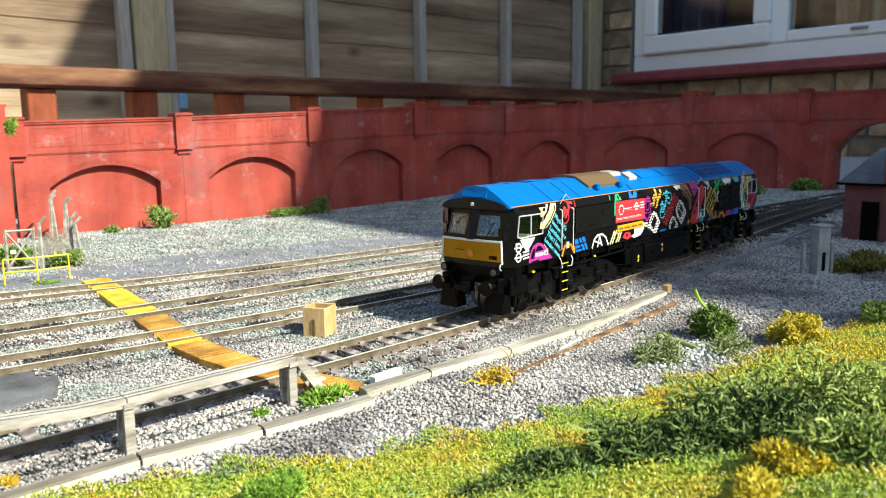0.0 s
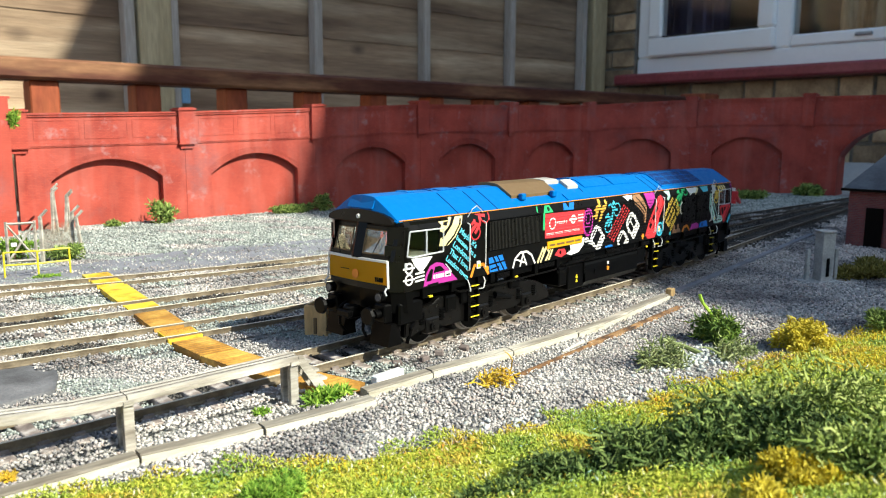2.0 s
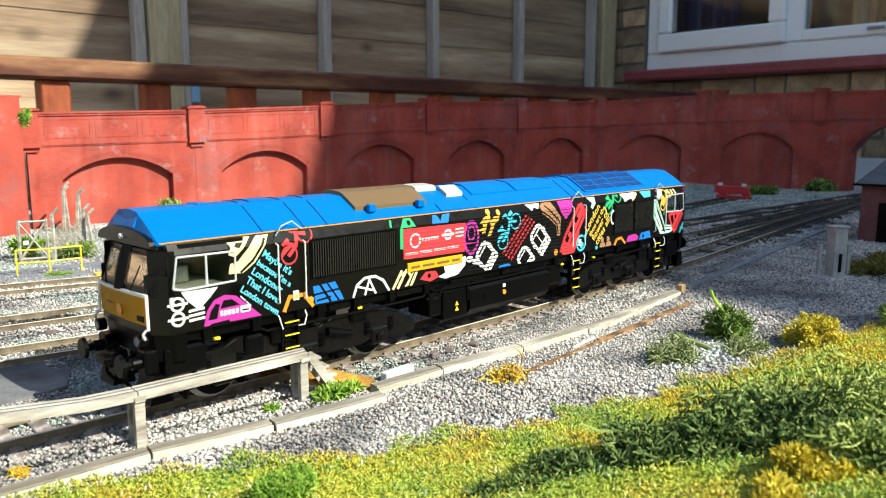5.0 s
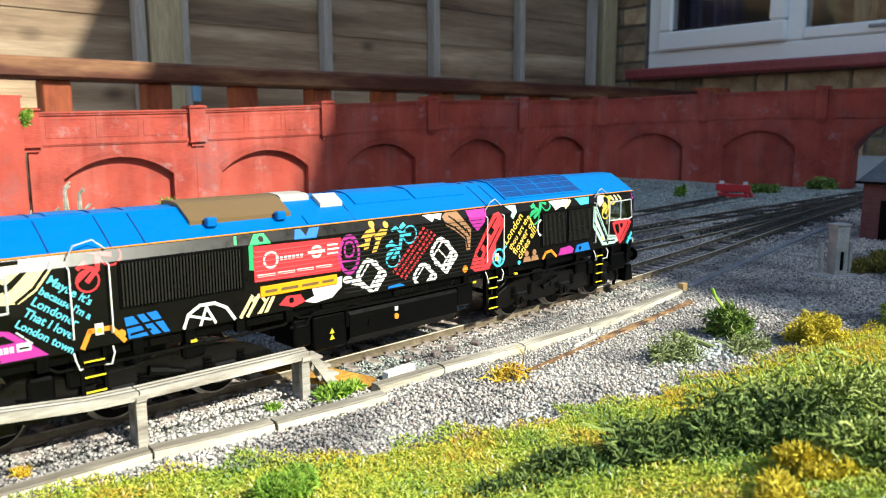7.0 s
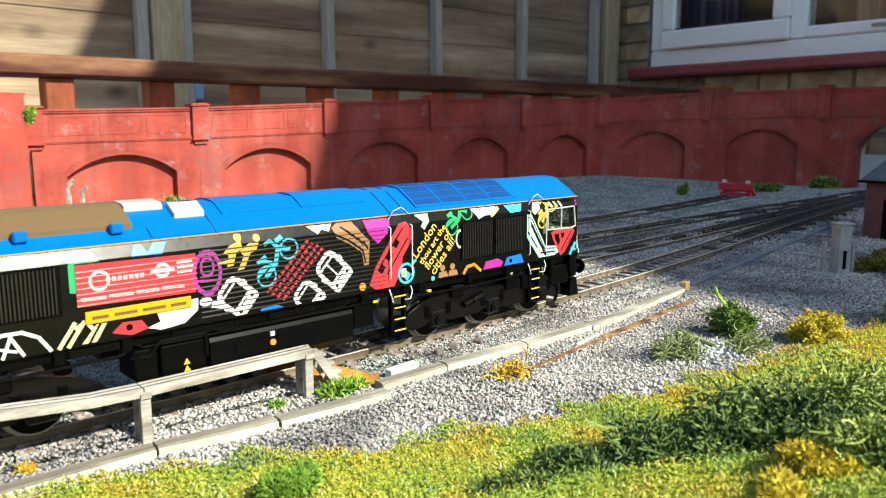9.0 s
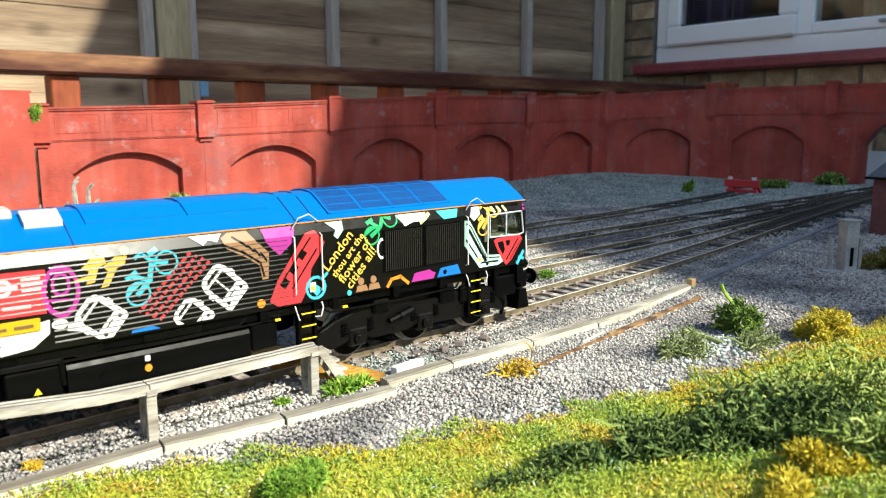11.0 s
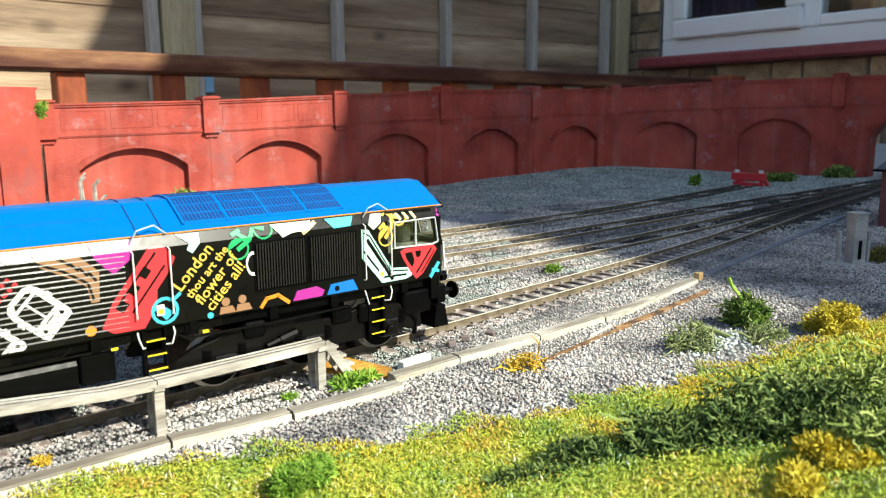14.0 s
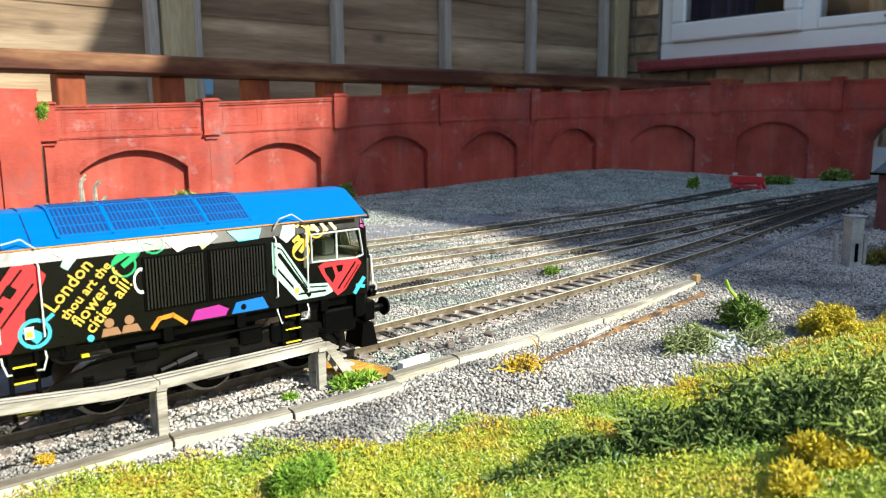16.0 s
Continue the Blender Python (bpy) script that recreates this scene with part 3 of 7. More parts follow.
part("window_handle", boxm(HX + 0.004, HX + 0.014, 0.83, 0.885, 0.392, 0.402, bevel=0.002), plain("grey_handle", (0.35, 0.36, 0.38), 0.4), win)
room = thing("room", "dim room with dark blue and ochre curtains seen through the window", "room", kind="structure")
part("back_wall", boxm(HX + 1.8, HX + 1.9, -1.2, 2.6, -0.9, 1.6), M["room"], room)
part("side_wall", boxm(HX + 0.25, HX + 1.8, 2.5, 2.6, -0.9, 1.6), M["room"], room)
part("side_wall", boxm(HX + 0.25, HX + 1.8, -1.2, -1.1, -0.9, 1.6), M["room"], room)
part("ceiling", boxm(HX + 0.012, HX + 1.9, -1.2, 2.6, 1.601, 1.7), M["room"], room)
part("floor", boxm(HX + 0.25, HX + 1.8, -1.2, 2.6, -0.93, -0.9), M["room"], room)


def curtain(y0, y1, x, mat, label):
    c = bmesh.new()
    n = 40
    vs = [[c.verts.new((x + 0.018 * math.sin(i * 1.3) + 0.006 * math.sin(i * 3.1), y0 + (y1 - y0) * i / n, z)) for i in range(n + 1)] for z in (0.0, 1.25)]
    for i in range(n):
        c.faces.new((vs[0][i], vs[0][i + 1], vs[1][i + 1], vs[1][i]))
    ob = part("curtain", c, M[mat])
    s = ob.modifiers.new("thick", "SOLIDIFY")
    s.thickness = 0.004
    return tagged(ob, label, "curtain")


curtain(1.42, 1.72, HX + 0.16, "curtain", "dark blue curtain hanging behind the window")
curtain(0.55, 1.0, HX + 0.16, "gold_cloth", "pale ochre curtain hanging behind the window")

# ---- ground surface of the layout ----
def edge_line(x):
    return lerp_at([-0.6, 0.02, 0.083, 0.1075, 0.127, 0.157, 0.1705, 0.1715, 0.195, 0.23, 0.28, 0.337, 0.36, 0.5, 0.7], [-0.031, -0.030, -0.0288, -0.0275, -0.0300, -0.0315, -0.0312, -0.0250, -0.0236, -0.0238, -0.0210, -0.0098, -0.0055, 0.0215, 0.060], x)


def layout_z(x, y):
    x, y = np.asarray(x, float), np.asarray(y, float)
    z = np.full(np.broadcast(x, y).shape, -0.0040)
    z = z + 0.010 * np.clip((y - 0.30) / 0.12, 0, 1) * np.clip((x - 0.45) / 0.3, 0, 1)
    z = z + 0.014 * np.clip((-0.075 - y) / 0.08, 0, 1) ** 1.2 * np.clip((x - 0.08) / 0.1, 0, 1)
    return z


def sheet(name, x0, x1, y0, y1, nx, ny, zf, mat):
    xs, ys = np.linspace(x0, x1, nx), np.linspace(y0, y1, ny)
    X, Y = np.meshgrid(xs, ys)
    Z = zf(X, Y)
    co = np.stack([X.ravel(), Y.ravel(), Z.ravel()], 1)
    i = np.arange(nx * ny).reshape(ny, nx)
    f = np.stack([i[:-1, :-1].ravel(), i[:-1, 1:].ravel(), i[1:, 1:].ravel(), i[1:, :-1].ravel()], 1)
    me = bpy.data.meshes.new(name)
    me.from_pydata(co.tolist(), [], f.tolist())
    me.materials.append(mat)
    return new(name, me)


layout = sheet("layout_ground", -0.78, 1.85, -0.5, 0.58, 400, 220, lambda X, Y: layout_z(X, Y) - 0.0004 + 0.0006 * np.sin(X * 90) * np.sin(Y * 110 + 1), M["gravel"])
tagged(layout, "grey gravel ground of the model railway layout", "ground", kind="structure")

# ---- locomotive ----
M["loco_black"] = paint("satin_black_paint", (0.0030, 0.0027, 0.0026), 0.315, spec=0.30, wear=0.25)
M["under_black"] = paint("black_underframe", (0.0016, 0.0016, 0.0018), 0.36, spec=0.12, wear=0.3)
M["loco_blue"] = paint("bright_blue_roof_paint", (0.001, 0.128, 0.42), 0.40, spec=0.22, wear=0.04)
M["loco_yellow"] = paint("yellow_orange_nose_paint", (0.86, 0.44, 0.006), 0.4, spec=0.3)
M["wheel_steel"] = plain("bright_wheel_steel", (0.50, 0.48, 0.46), 0.28, 0.95)
M["slat"] = paint("grey_black_slat", (0.016, 0.015, 0.014), 0.30, spec=0.5)
M["cab_lining"] = paint("grey_green_cab_lining", (0.09, 0.10, 0.075), 0.6)
M["cab_glass"] = glass_mat("cab_glass", (0.93, 0.97, 0.95))
M["lens"] = plain("dark_clear_lens", (0.10, 0.10, 0.11), 0.1)
M["seam_blue"] = paint("dark_blue_seam", (0.004, 0.035, 0.17), 0.5)
M["brown"] = paint("bronze_brown_paint", (0.155, 0.098, 0.042), 0.36)
M["silver"] = paint("pale_silver_panel", (0.46, 0.44, 0.41), 0.35)
INKS = {"white": (0.74, 0.74, 0.72), "mint": (0.42, 0.66, 0.57), "cream": (0.76, 0.65, 0.32), "cyan": (0.07, 0.44, 0.58), "teal_text": (0.13, 0.54, 0.68), "magenta": (0.38, 0.032, 0.27), "red": (0.60, 0.04, 0.05), "orange": (0.74, 0.26, 0.03), "blue": (0.015, 0.16, 0.56), "green": (0.035, 0.38, 0.14), "ochre": (0.64, 0.38, 0.065), "gold": (0.68, 0.48, 0.085), "tan": (0.31, 0.17, 0.09), "amber": (0.70, 0.34, 0.012), "grey": (0.46, 0.48, 0.50)}
INK = {k: paint("ink_" + k, v, 0.34, spec=0.35, wear=0.04) for k, v in INKS.items()}

loco = thing("diesel_locomotive", "black model diesel locomotive with colourful side graphics and blue roof", "locomotive")
SIDE = 0.0173
BOT = 0.0207


def loft(rings, close=True, caps=True):
    bm = bmesh.new()
    vs = [[bm.verts.new(p) for p in r] for r in rings]
    m = len(rings[0])
    for a, b in zip(vs, vs[1:]):
        for k in range(m if close else m - 1):
            bm.faces.new((a[k], a[(k + 1) % m], b[(k + 1) % m], b[k]))
    if caps:
        bm.faces.new(vs[0][::-1])
        bm.faces.new(vs[-1])
    bmesh.ops.recalc_face_normals(bm, faces=bm.faces[:])
    return bm


# body between the cabs
LEAN_Z, LEAN = 0.0399, 0.43


def lean_in(z):
    return max(z - LEAN_Z, 0.0) * LEAN


TOPY = SIDE - lean_in(0.0428)
body = part("body", loft([[(x, -SIDE, BOT), (x, -SIDE, LEAN_Z), (x, -TOPY, 0.0428), (x, TOPY, 0.0428), (x, SIDE, LEAN_Z), (x, SIDE, BOT)] for x in (-0.1116, 0.1116)]), M["loco_black"], loco)
ROOF = [(-TOPY, 0.0428), (-0.0124, 0.0453), (-0.0086, 0.0477), (-0.0050, 0.0498), (0.0, 0.0502), (0.0050, 0.0498), (0.0086, 0.0477), (0.0124, 0.0453), (TOPY, 0.0428)]


def roof_ring(x, squash=0.0):
    return [(x, y, 0.0424 + (z - 0.0424) * (1 - squash)) for y, z in ROOF] + [(x, TOPY, 0.0424), (x, -TOPY, 0.0424)]


part("roof", loft([roof_ring(-0.1291), roof_ring(0.1333)]), M["loco_blue"], loco, "bright blue ridged roof")


def cab(sign, name):
    """A cab: raked front with two windscreens, white waist line, yellow lower panel, side windows."""
    c = new(name)
    c.empty_display_size = 0.005
    c.parent = loco
    c.matrix_basis = Matrix.Translation((0.0021, 0, 0)) @ Matrix.Rotation(0 if sign < 0 else math.pi, 4, "Z")
    c["label"] = "cab with yellow lower front and white waist line" if sign < 0 else "rear cab with twin windscreens"
    # plan of the nose: corner, chamfer and middle
    front = [(-0.1300, -SIDE), (-0.1334, -0.0138), (-0.1340, 0.0), (-0.1334, 0.0138), (-0.1300, SIDE)]
    X0 = -0.109

    def skin(z0, z1, shift0=0.0, shift1=0.0, extra=0.0, start=X0):
        lo = [(start, -SIDE - extra, z0)] + [(x - extra + shift0, y * (1 + extra / SIDE), z0) for x, y in front] + [(start, SIDE + extra, z0)]
        hi = [(start, -SIDE - extra, z1)] + [(x - extra + shift1, y * (1 + extra / SIDE), z1) for x, y in front] + [(start, SIDE + extra, z1)]
        return loft([lo, hi])
    part("lower_nose", skin(BOT, 0.0303), M["loco_black"], c)
    bmw = bmesh.new()
    ribs = [(-0.1336, -0.0138), (-0.1341, -0.0070), (-0.1343, 0.0), (-0.1341, 0.0070), (-0.1336, 0.0138)]
    for (y0, x0), (y1, x1) in zip([(p[1], p[0]) for p in ribs], [(p[1], p[0]) for p in ribs][1:]):
        vs = [(x0 - 0.0001, y0, 0.0228), (x1 - 0.0001, y1, 0.0228), (x1 - 0.0001, y1, 0.0298), (x0 - 0.0001, y0, 0.0298)]
        bmw.faces.new([bmw.verts.new(v) for v in vs])
    bmesh.ops.solidify(bmw, geom=bmw.faces[:], thickness=0.0002)
    part("nose_panel", bmw, M["loco_yellow"], c, "yellow orange nose panel")
    pts = [(x - 0.0003, y, 0.0303) for x, y in ribs]
    part("waist_line", loft([[(x - 0.0004, y, z - 0.0004), (x - 0.0005, y, z), (x - 0.0004, y, z + 0.0004), (x + 0.0003, y, z + 0.0004), (x + 0.0003, y, z - 0.0004)] for x, y, z in pts]), INK["white"], c, "white waist line")
    for x, y, z in (pts[0], pts[-1]):
        part("corner_line", cyl(bmesh.new(), (x, y, z + 0.0003), (x - 0.0002, y * 1.04, 0.0221), 0.0004, seg=6), INK["white"], c)
    # upper cab: pillars, sill and brow round real openings
    rake = 0.0030
    part("brow", skin(0.0399, 0.0424, rake * 0.85, rake, extra=-0.0006), M["loco_black"], c)
    part("cab_floor", boxm(-0.128, X0, -0.0165, 0.0165, 0.0304, 0.0312), M["cab_lining"], c)
    part("bulkhead", boxm(-0.1115, X0, -0.0170, 0.0170, 0.0303, 0.0399), M["cab_lining"], c)

    def pillar(p0, p1, w=0.0011):
        b = bmesh.new()
        cyl(b, p0, p1, w, seg=6)
        return part("pillar", b, M["loco_black"], c)
    for y, xx in ((-0.0142, -0.1326), (0.0142, -0.1326), (0.0, -0.1338)):
        pillar((xx + 0.0006, y, 0.0300), (xx + rake + 0.0006, y, 0.041), 0.0013 if y else 0.0028)
    for s in (-1, 1):
        tp = bmesh.new()
        prism(tp, [(s * SIDE, 0.0399), (s * TOPY, 0.0428), (s * (TOPY - 0.001), 0.0428), (s * (SIDE - 0.0015), 0.0399)], "x", -0.1294, -0.109)
        part("cantrail_panel", tp, M["loco_black"], c)
        b = boxm(-0.1300, -0.1286, s * SIDE - s * 0.0012, s * SIDE, 0.0303, 0.0399)
        part("corner_post", b, M["loco_black"], c)
        part("window_sill", boxm(-0.1300, -0.1115, s * SIDE - s * 0.001, s * SIDE, 0.0303, 0.0312), M["loco_black"], c)
        part("window_head", boxm(-0.1300, -0.1115, s * SIDE - s * 0.0018, s * SIDE - s * 0.0001, 0.0392, 0.0399), M["loco_black"], c)
        # side window frame in white rubber, two panes
        wf = bmesh.new()
        q = [(-0.1288, 0.0318), (-0.1262, 0.0312), (-0.1120, 0.0316), (-0.1120, 0.0392), (-0.1276, 0.0394)]
        tube(wf, [(x, s * (SIDE + 0.0001), z) for x, z in q + q[:1]], 0.00027, 6)
        tube(wf, [(-0.1200, s * (SIDE + 0.0001), 0.0315), (-0.1200, s * (SIDE + 0.0001), 0.0393)], 0.0003, 6)
        part("side_window_frame", wf, INK["grey"], c, "silver side window frame")
        g = bmesh.new()
        prism(g, q, "y", s * (SIDE - 0.0006), s * (SIDE - 0.0003))
        part("side_pane", g, M["cab_glass"], c).visible_shadow = False
        for (ya, yb) in ((s * 0.0030, s * 0.0118),):
            xa, xb = -0.1344, -0.1325
            w = [(xa + 0.0003, ya, 0.0322), (xb - 0.0006, yb, 0.0322), (xb + rake * 0.62, yb, 0.0394), (xa + rake * 0.72, ya, 0.0396)]
            fr = bmesh.new()
            tube(fr, [Vector(p) + Vector((-0.0001, 0, 0)) for p in w + w[:1]], 0.00024, 6)
            part("windscreen_frame", fr, M["brown"], c, "tan windscreen surround")
            gl = bmesh.new()
            f = gl.faces.new([gl.verts.new(p) for p in w])
            bmesh.ops.solidify(gl, geom=[f], thickness=0.0002)
            for zb, zt, sh0, sh1 in ((0.0303, 0.0321, 0.0, 0.0003), (0.0396, 0.0408, rake * 0.72, rake * 0.9)):
                sb = bmesh.new()
                prism(sb, [(-0.1345 + sh1, 0.0), (-0.1338 + sh1, s * 0.0135), (-0.1325 + sh1, s * 0.0135), (-0.1332 + sh1, 0.0)], "z", zb, zt)
                part("front_rail", sb, M["loco_black"], c)
            part("windscreen", gl, M["cab_glass"], c).visible_shadow = False
            wp = bmesh.new()
            cyl(wp, (xa - 0.0004, ya + s * 0.004, 0.0309), (xa + 0.001, ya + s * 0.0075, 0.0375), 0.00018, seg=5)
            part("wiper", wp, M["under_black"], c)
        fl = bmesh.new()
        prism(fl, [(-0.1337, 0.0124 * s), (-0.1300, SIDE * s), (-0.1286, SIDE * s), (-0.1318, 0.0124 * s)], "z", 0.0303, 0.0352)
        part("corner_panel", fl, M["loco_black"], c)
        fl = bmesh.new()
        prism(fl, [(-0.1326, 0.0124 * s), (-0.1294, SIDE * s), (-0.1280, SIDE * s), (-0.1306, 0.0124 * s)], "z", 0.0350, 0.0410)
        part("corner_panel", fl, M["loco_black"], c)
        part("seat", boxm(-0.1245, -0.1205, s * 0.004, s * 0.0095, 0.0313, 0.0362, bevel=0.0006), M["cab_lining"], c)
        lamp = bmesh.new()
        cyl(lamp, (-0.1340, s * 0.0118, 0.0192), (-0.1360, s * 0.0118, 0.0192), 0.0017, seg=14)
        part("headlight_ring", lamp, M["under_black"], c)
        lens = bmesh.new()
        cyl(lens, (-0.1360, s * 0.0118, 0.0192), (-0.1362, s * 0.0118, 0.0192), 0.0012, seg=14)
        part("headlight", lens, M["lens"], c, "unlit clear headlight")
        buf = bmesh.new()
        cyl(buf, (-0.1330, s * 0.0113, 0.0138), (-0.1375, s * 0.0113, 0.0138), 0.0015, seg=14)
        cyl(buf, (-0.1375, s * 0.0113, 0.0138), (-0.1397, s * 0.0113, 0.0138), 0.0010, seg=12)
        bufm = part("buffer", buf, M["under_black"], c)
        hd = bmesh.new()
        cyl(hd, (-0.1397, s * 0.0113, 0.0138), (-0.1406, s * 0.0113, 0.0138), 0.0029, 0.0026, seg=18)
        part("buffer_head", hd, M["under_black"], bufm)
        part("buffer_box", boxm(-0.1352, -0.1315, s * 0.0090, s * 0.0138, 0.0108, 0.0168, bevel=0.0004), M["under_black"], c)
        hose = bmesh.new()
        tube(hose, [(-0.1335, s * 0.006, 0.0150), (-0.1365, s * 0.006, 0.0135), (-0.1368, s * 0.0055, 0.008), (-0.135, s * 0.005, 0.0055)], 0.0005, 6)
        part("air_hose", hose, M["under_black"], c)
        jumper = bmesh.new()
        tube(jumper, [(-0.1345, s * 0.014, 0.0222), (-0.1355, s * 0.0142, 0.0212), (-0.1350, s * 0.0145, 0.0200)], 0.0003, 6)
        part("jumper_lead", jumper, INK["grey"], c)
        gu = bmesh.new()
        prism(gu, [(-0.1335, 0.0105), (-0.1300, 0.0105), (-0.1290, 0.0035), (-0.1350, 0.0035)], "y", s * 0.0065, s * 0.0150)
        part("guard_iron", gu, M["under_black"], c)
    part("buffer_beam", skin(0.0138, BOT - 0.0001, 0.0016, 0.0006, start=-0.126), M["under_black"], c)
    cp = bmesh.new()
    box(cp, -0.1390, -0.134, -0.0018, 0.0018, 0.0110, 0.0150, bevel=0.0004)
    box(cp, -0.1405, -0.1385, -0.0030, 0.0030, 0.0120, 0.0140, bevel=0.0003)
    part("coupler", cp, M["under_black"], c)
    part("desk", boxm(-0.1322, -0.1285, -0.0140, 0.0140, 0.0304, 0.0325, bevel=0.0004), M["cab_lining"], c)
    lamp = bmesh.new()
    cyl(lamp, (-0.1326, 0, 0.0436), (-0.1336, 0, 0.0435), 0.0007, seg=10)
    part("marker_light", lamp, INK["white"], c)
    hood = [[(-0.1312, y, z) for y, z in ROOF] + [(-0.1312, TOPY, 0.0424), (-0.1312, -TOPY, 0.0424)],
            [(-0.1317 - 0.0009 * (1 - abs(y) / SIDE), y * 0.97, 0.0424 + max(z - 0.0424, 0.0) * 0.40 + 0.0001) for y, z in ROOF] + [(-0.1315, TOPY * 0.97, 0.0422), (-0.1315, -TOPY * 0.97, 0.0422)]]
    part("roof_hood", loft(hood), M["loco_blue"], c, "sloping blue roof end")
    hp = bmesh.new()
    prism(hp, [(-0.1315, 0.0486), (-0.1327, 0.0462), (-0.1322, 0.0460), (-0.1310, 0.0484)], "y", -0.0058, 0.0058)
    ap = bmesh.new()
    prism(ap, [(-0.0150, 0.0418)] + [(0.0150 * math.cos(math.pi - a * math.pi / 12), 0.0424 + 0.0034 * math.sin(a * math.pi / 12)) for a in range(13)] + [(0.0150, 0.0418)], "x", -0.1329, -0.1312)
    part("front_arch", ap, M["loco_black"], c)
    part("hood_panel", hp, M["loco_blue"], c, "raised panel on the sloping roof end")
    no = bmesh.new()
    box(no, -0.1349, -0.1347, 0.003 if sign < 0 else -0.003, 0.007, 0.0262, 0.0264)
    for k in range(4):
        box(no, -0.1342, -0.13385, -0.0118 + k * 0.0009, -0.0112 + k * 0.0009, 0.0236, 0.0250)
    part("number_bars", no, M["under_black"], c)
    em = bmesh.new()
    cyl(em, (-0.1346, 0, 0.0252), (-0.1349, 0, 0.0252), 0.0015, seg=12)
    part("nose_emblem", em, INK["orange"], c)
    return c


cab(-1, "cab")
cab(1, "cab")

# orange cantrail line
for s in (-1, 1):
    part("cantrail_line", boxm(-0.1291, 0.1332, s * TOPY - 0.0003, s * TOPY + s * 0.00025, 0.0428, 0.0431), INK["orange"], loco)

# roof fittings
def on_roof(name, x0, x1, y0, y1, lift, mat, thick=0.0008, ribs=0):
    """A panel that follows the roof's near slope."""
    bm = bmesh.new()
    n = 10
    ys = [y0 + (y1 - y0) * k / n for k in range(n + 1)]

    def zz(y):
        return lerp_at([0.0, 0.0050, 0.0086, 0.0124, TOPY], [0.0502, 0.0498, 0.0477, 0.0453, 0.0428], abs(y))
    lo = [(y, zz(y) - 0.0003) for y in ys]
    hi = [(y, zz(y) + lift) for y in ys][::-1]
    prism(bm, lo + hi, "x", x0, x1)
    return part(name, bm, mat, loco)


on_roof("exhaust_silencer", -0.0660, -0.0362, -0.0118, 0.004, 0.0011, M["brown"])
on_roof("silver_hatch", -0.0358, -0.0262, -0.0062, 0.004, 0.0012, M["silver"])
on_roof("silver_hatch", -0.0248, -0.0168, -0.0098, -0.0058, 0.0013, M["silver"])
for x in (-0.0610, -0.0405):
    part("lifting_bracket", boxm(x - 0.0014, x + 0.0014, -0.0142, -0.0122, 0.0450, 0.0474, bevel=0.0003), M["loco_blue"], loco)
for x in (-0.1005, -0.0872, -0.0792, 0.0465, 0.0405, -0.0165):
    on_roof("roof_seam", x - 0.00013, x + 0.00013, -TOPY + 0.0002, TOPY - 0.0002, 0.00022, M["seam_blue"])
for x0, x1 in ((-0.0120, 0.0105), (0.0125, 0.0350)):
    on_roof("roof_hatch", x0, x1, -0.0100, 0.0100, 0.00045, M["loco_blue"])
on_roof("roof_hatch", -0.0330, -0.0168, -0.0155, -0.0125, 0.0004, M["loco_blue"])
on_roof("roof_hatch", -0.0970, -0.0890, -0.004, 0.008, 0.0003, M["loco_blue"])
part("horn_box", boxm(-0.1120, -0.1085, -0.003, 0.003, 0.0497, 0.0504, bevel=0.0003), M["loco_blue"], loco)
fan = on_roof("radiator_grille", 0.0520, 0.0985, -0.0140, 0.0140, 0.0004, M["loco_blue"])
for k in range(46):
    x = 0.0526 + k * 0.0010
    on_roof("grille_slot", x, x + 0.00062, -0.0134, 0.0134, 0.00052, M["seam_blue"])
for k in range(5):
    x = 0.0519 + k * 0.01155
    on_roof("grille_frame", x, x + 0.0007, -0.0140, 0.0140, 0.00058, M["loco_blue"])
for k in range(4):
    y = -0.0112 + k * 0.0030
    on_roof("grille_wire", 0.0522, 0.0985, y, y + 0.00022, 0.00056, M["loco_blue"])

# side graphics, near side
LAYER = [0]
B = BOT + 0.0005
TOPZ = 0.0424


def decal(pts, ink, name="graphic", step=1):
    LAYER[0] += step
    pts = [(x, min(z, TOPZ)) for x, z in pts]
    if max(p[1] for p in pts) - min(p[1] for p in pts) < 1e-5:
        return None
    y = -SIDE - 0.00005 - 0.0000011 * LAYER[0]
    bm = bmesh.new()
    vs = [bm.verts.new((x, y, z)) for x, z in pts]
    f = bm.faces.new(vs)
    r = bmesh.ops.extrude_face_region(bm, geom=[f])
    for v in r["geom"]:
        if isinstance(v, bmesh.types.BMVert):
            v.co.y = -SIDE + 0.0001
    if max(p[1] for p in pts) > LEAN_Z + 0.0002:
        bmesh.ops.bisect_plane(bm, geom=bm.verts[:] + bm.edges[:] + bm.faces[:], plane_co=(0, 0, LEAN_Z), plane_no=(0, 0, 1))
        for v in bm.verts:
            v.co.y += lean_in(v.co.z)
    bmesh.ops.triangulate(bm, faces=bm.faces[:])
    bmesh.ops.recalc_face_normals(bm, faces=bm.faces[:])
    return part(name, bm, INK[ink] if ink in INK else M[ink], loco)


def cut(pts, ink, name="graphic"):
    """A decal trimmed along the foot of the body side."""
    out = []
    for (x0, z0), (x1, z1) in zip(pts, pts[1:] + pts[:1]):
        if z0 >= B:
            out.append((x0, z0))
        if (z0 >= B) != (z1 >= B):
            k = (B - z0) / (z1 - z0)
            out.append((x0 + (x1 - x0) * k, B))
    if len(out) > 2:
        decal(out, ink, name)


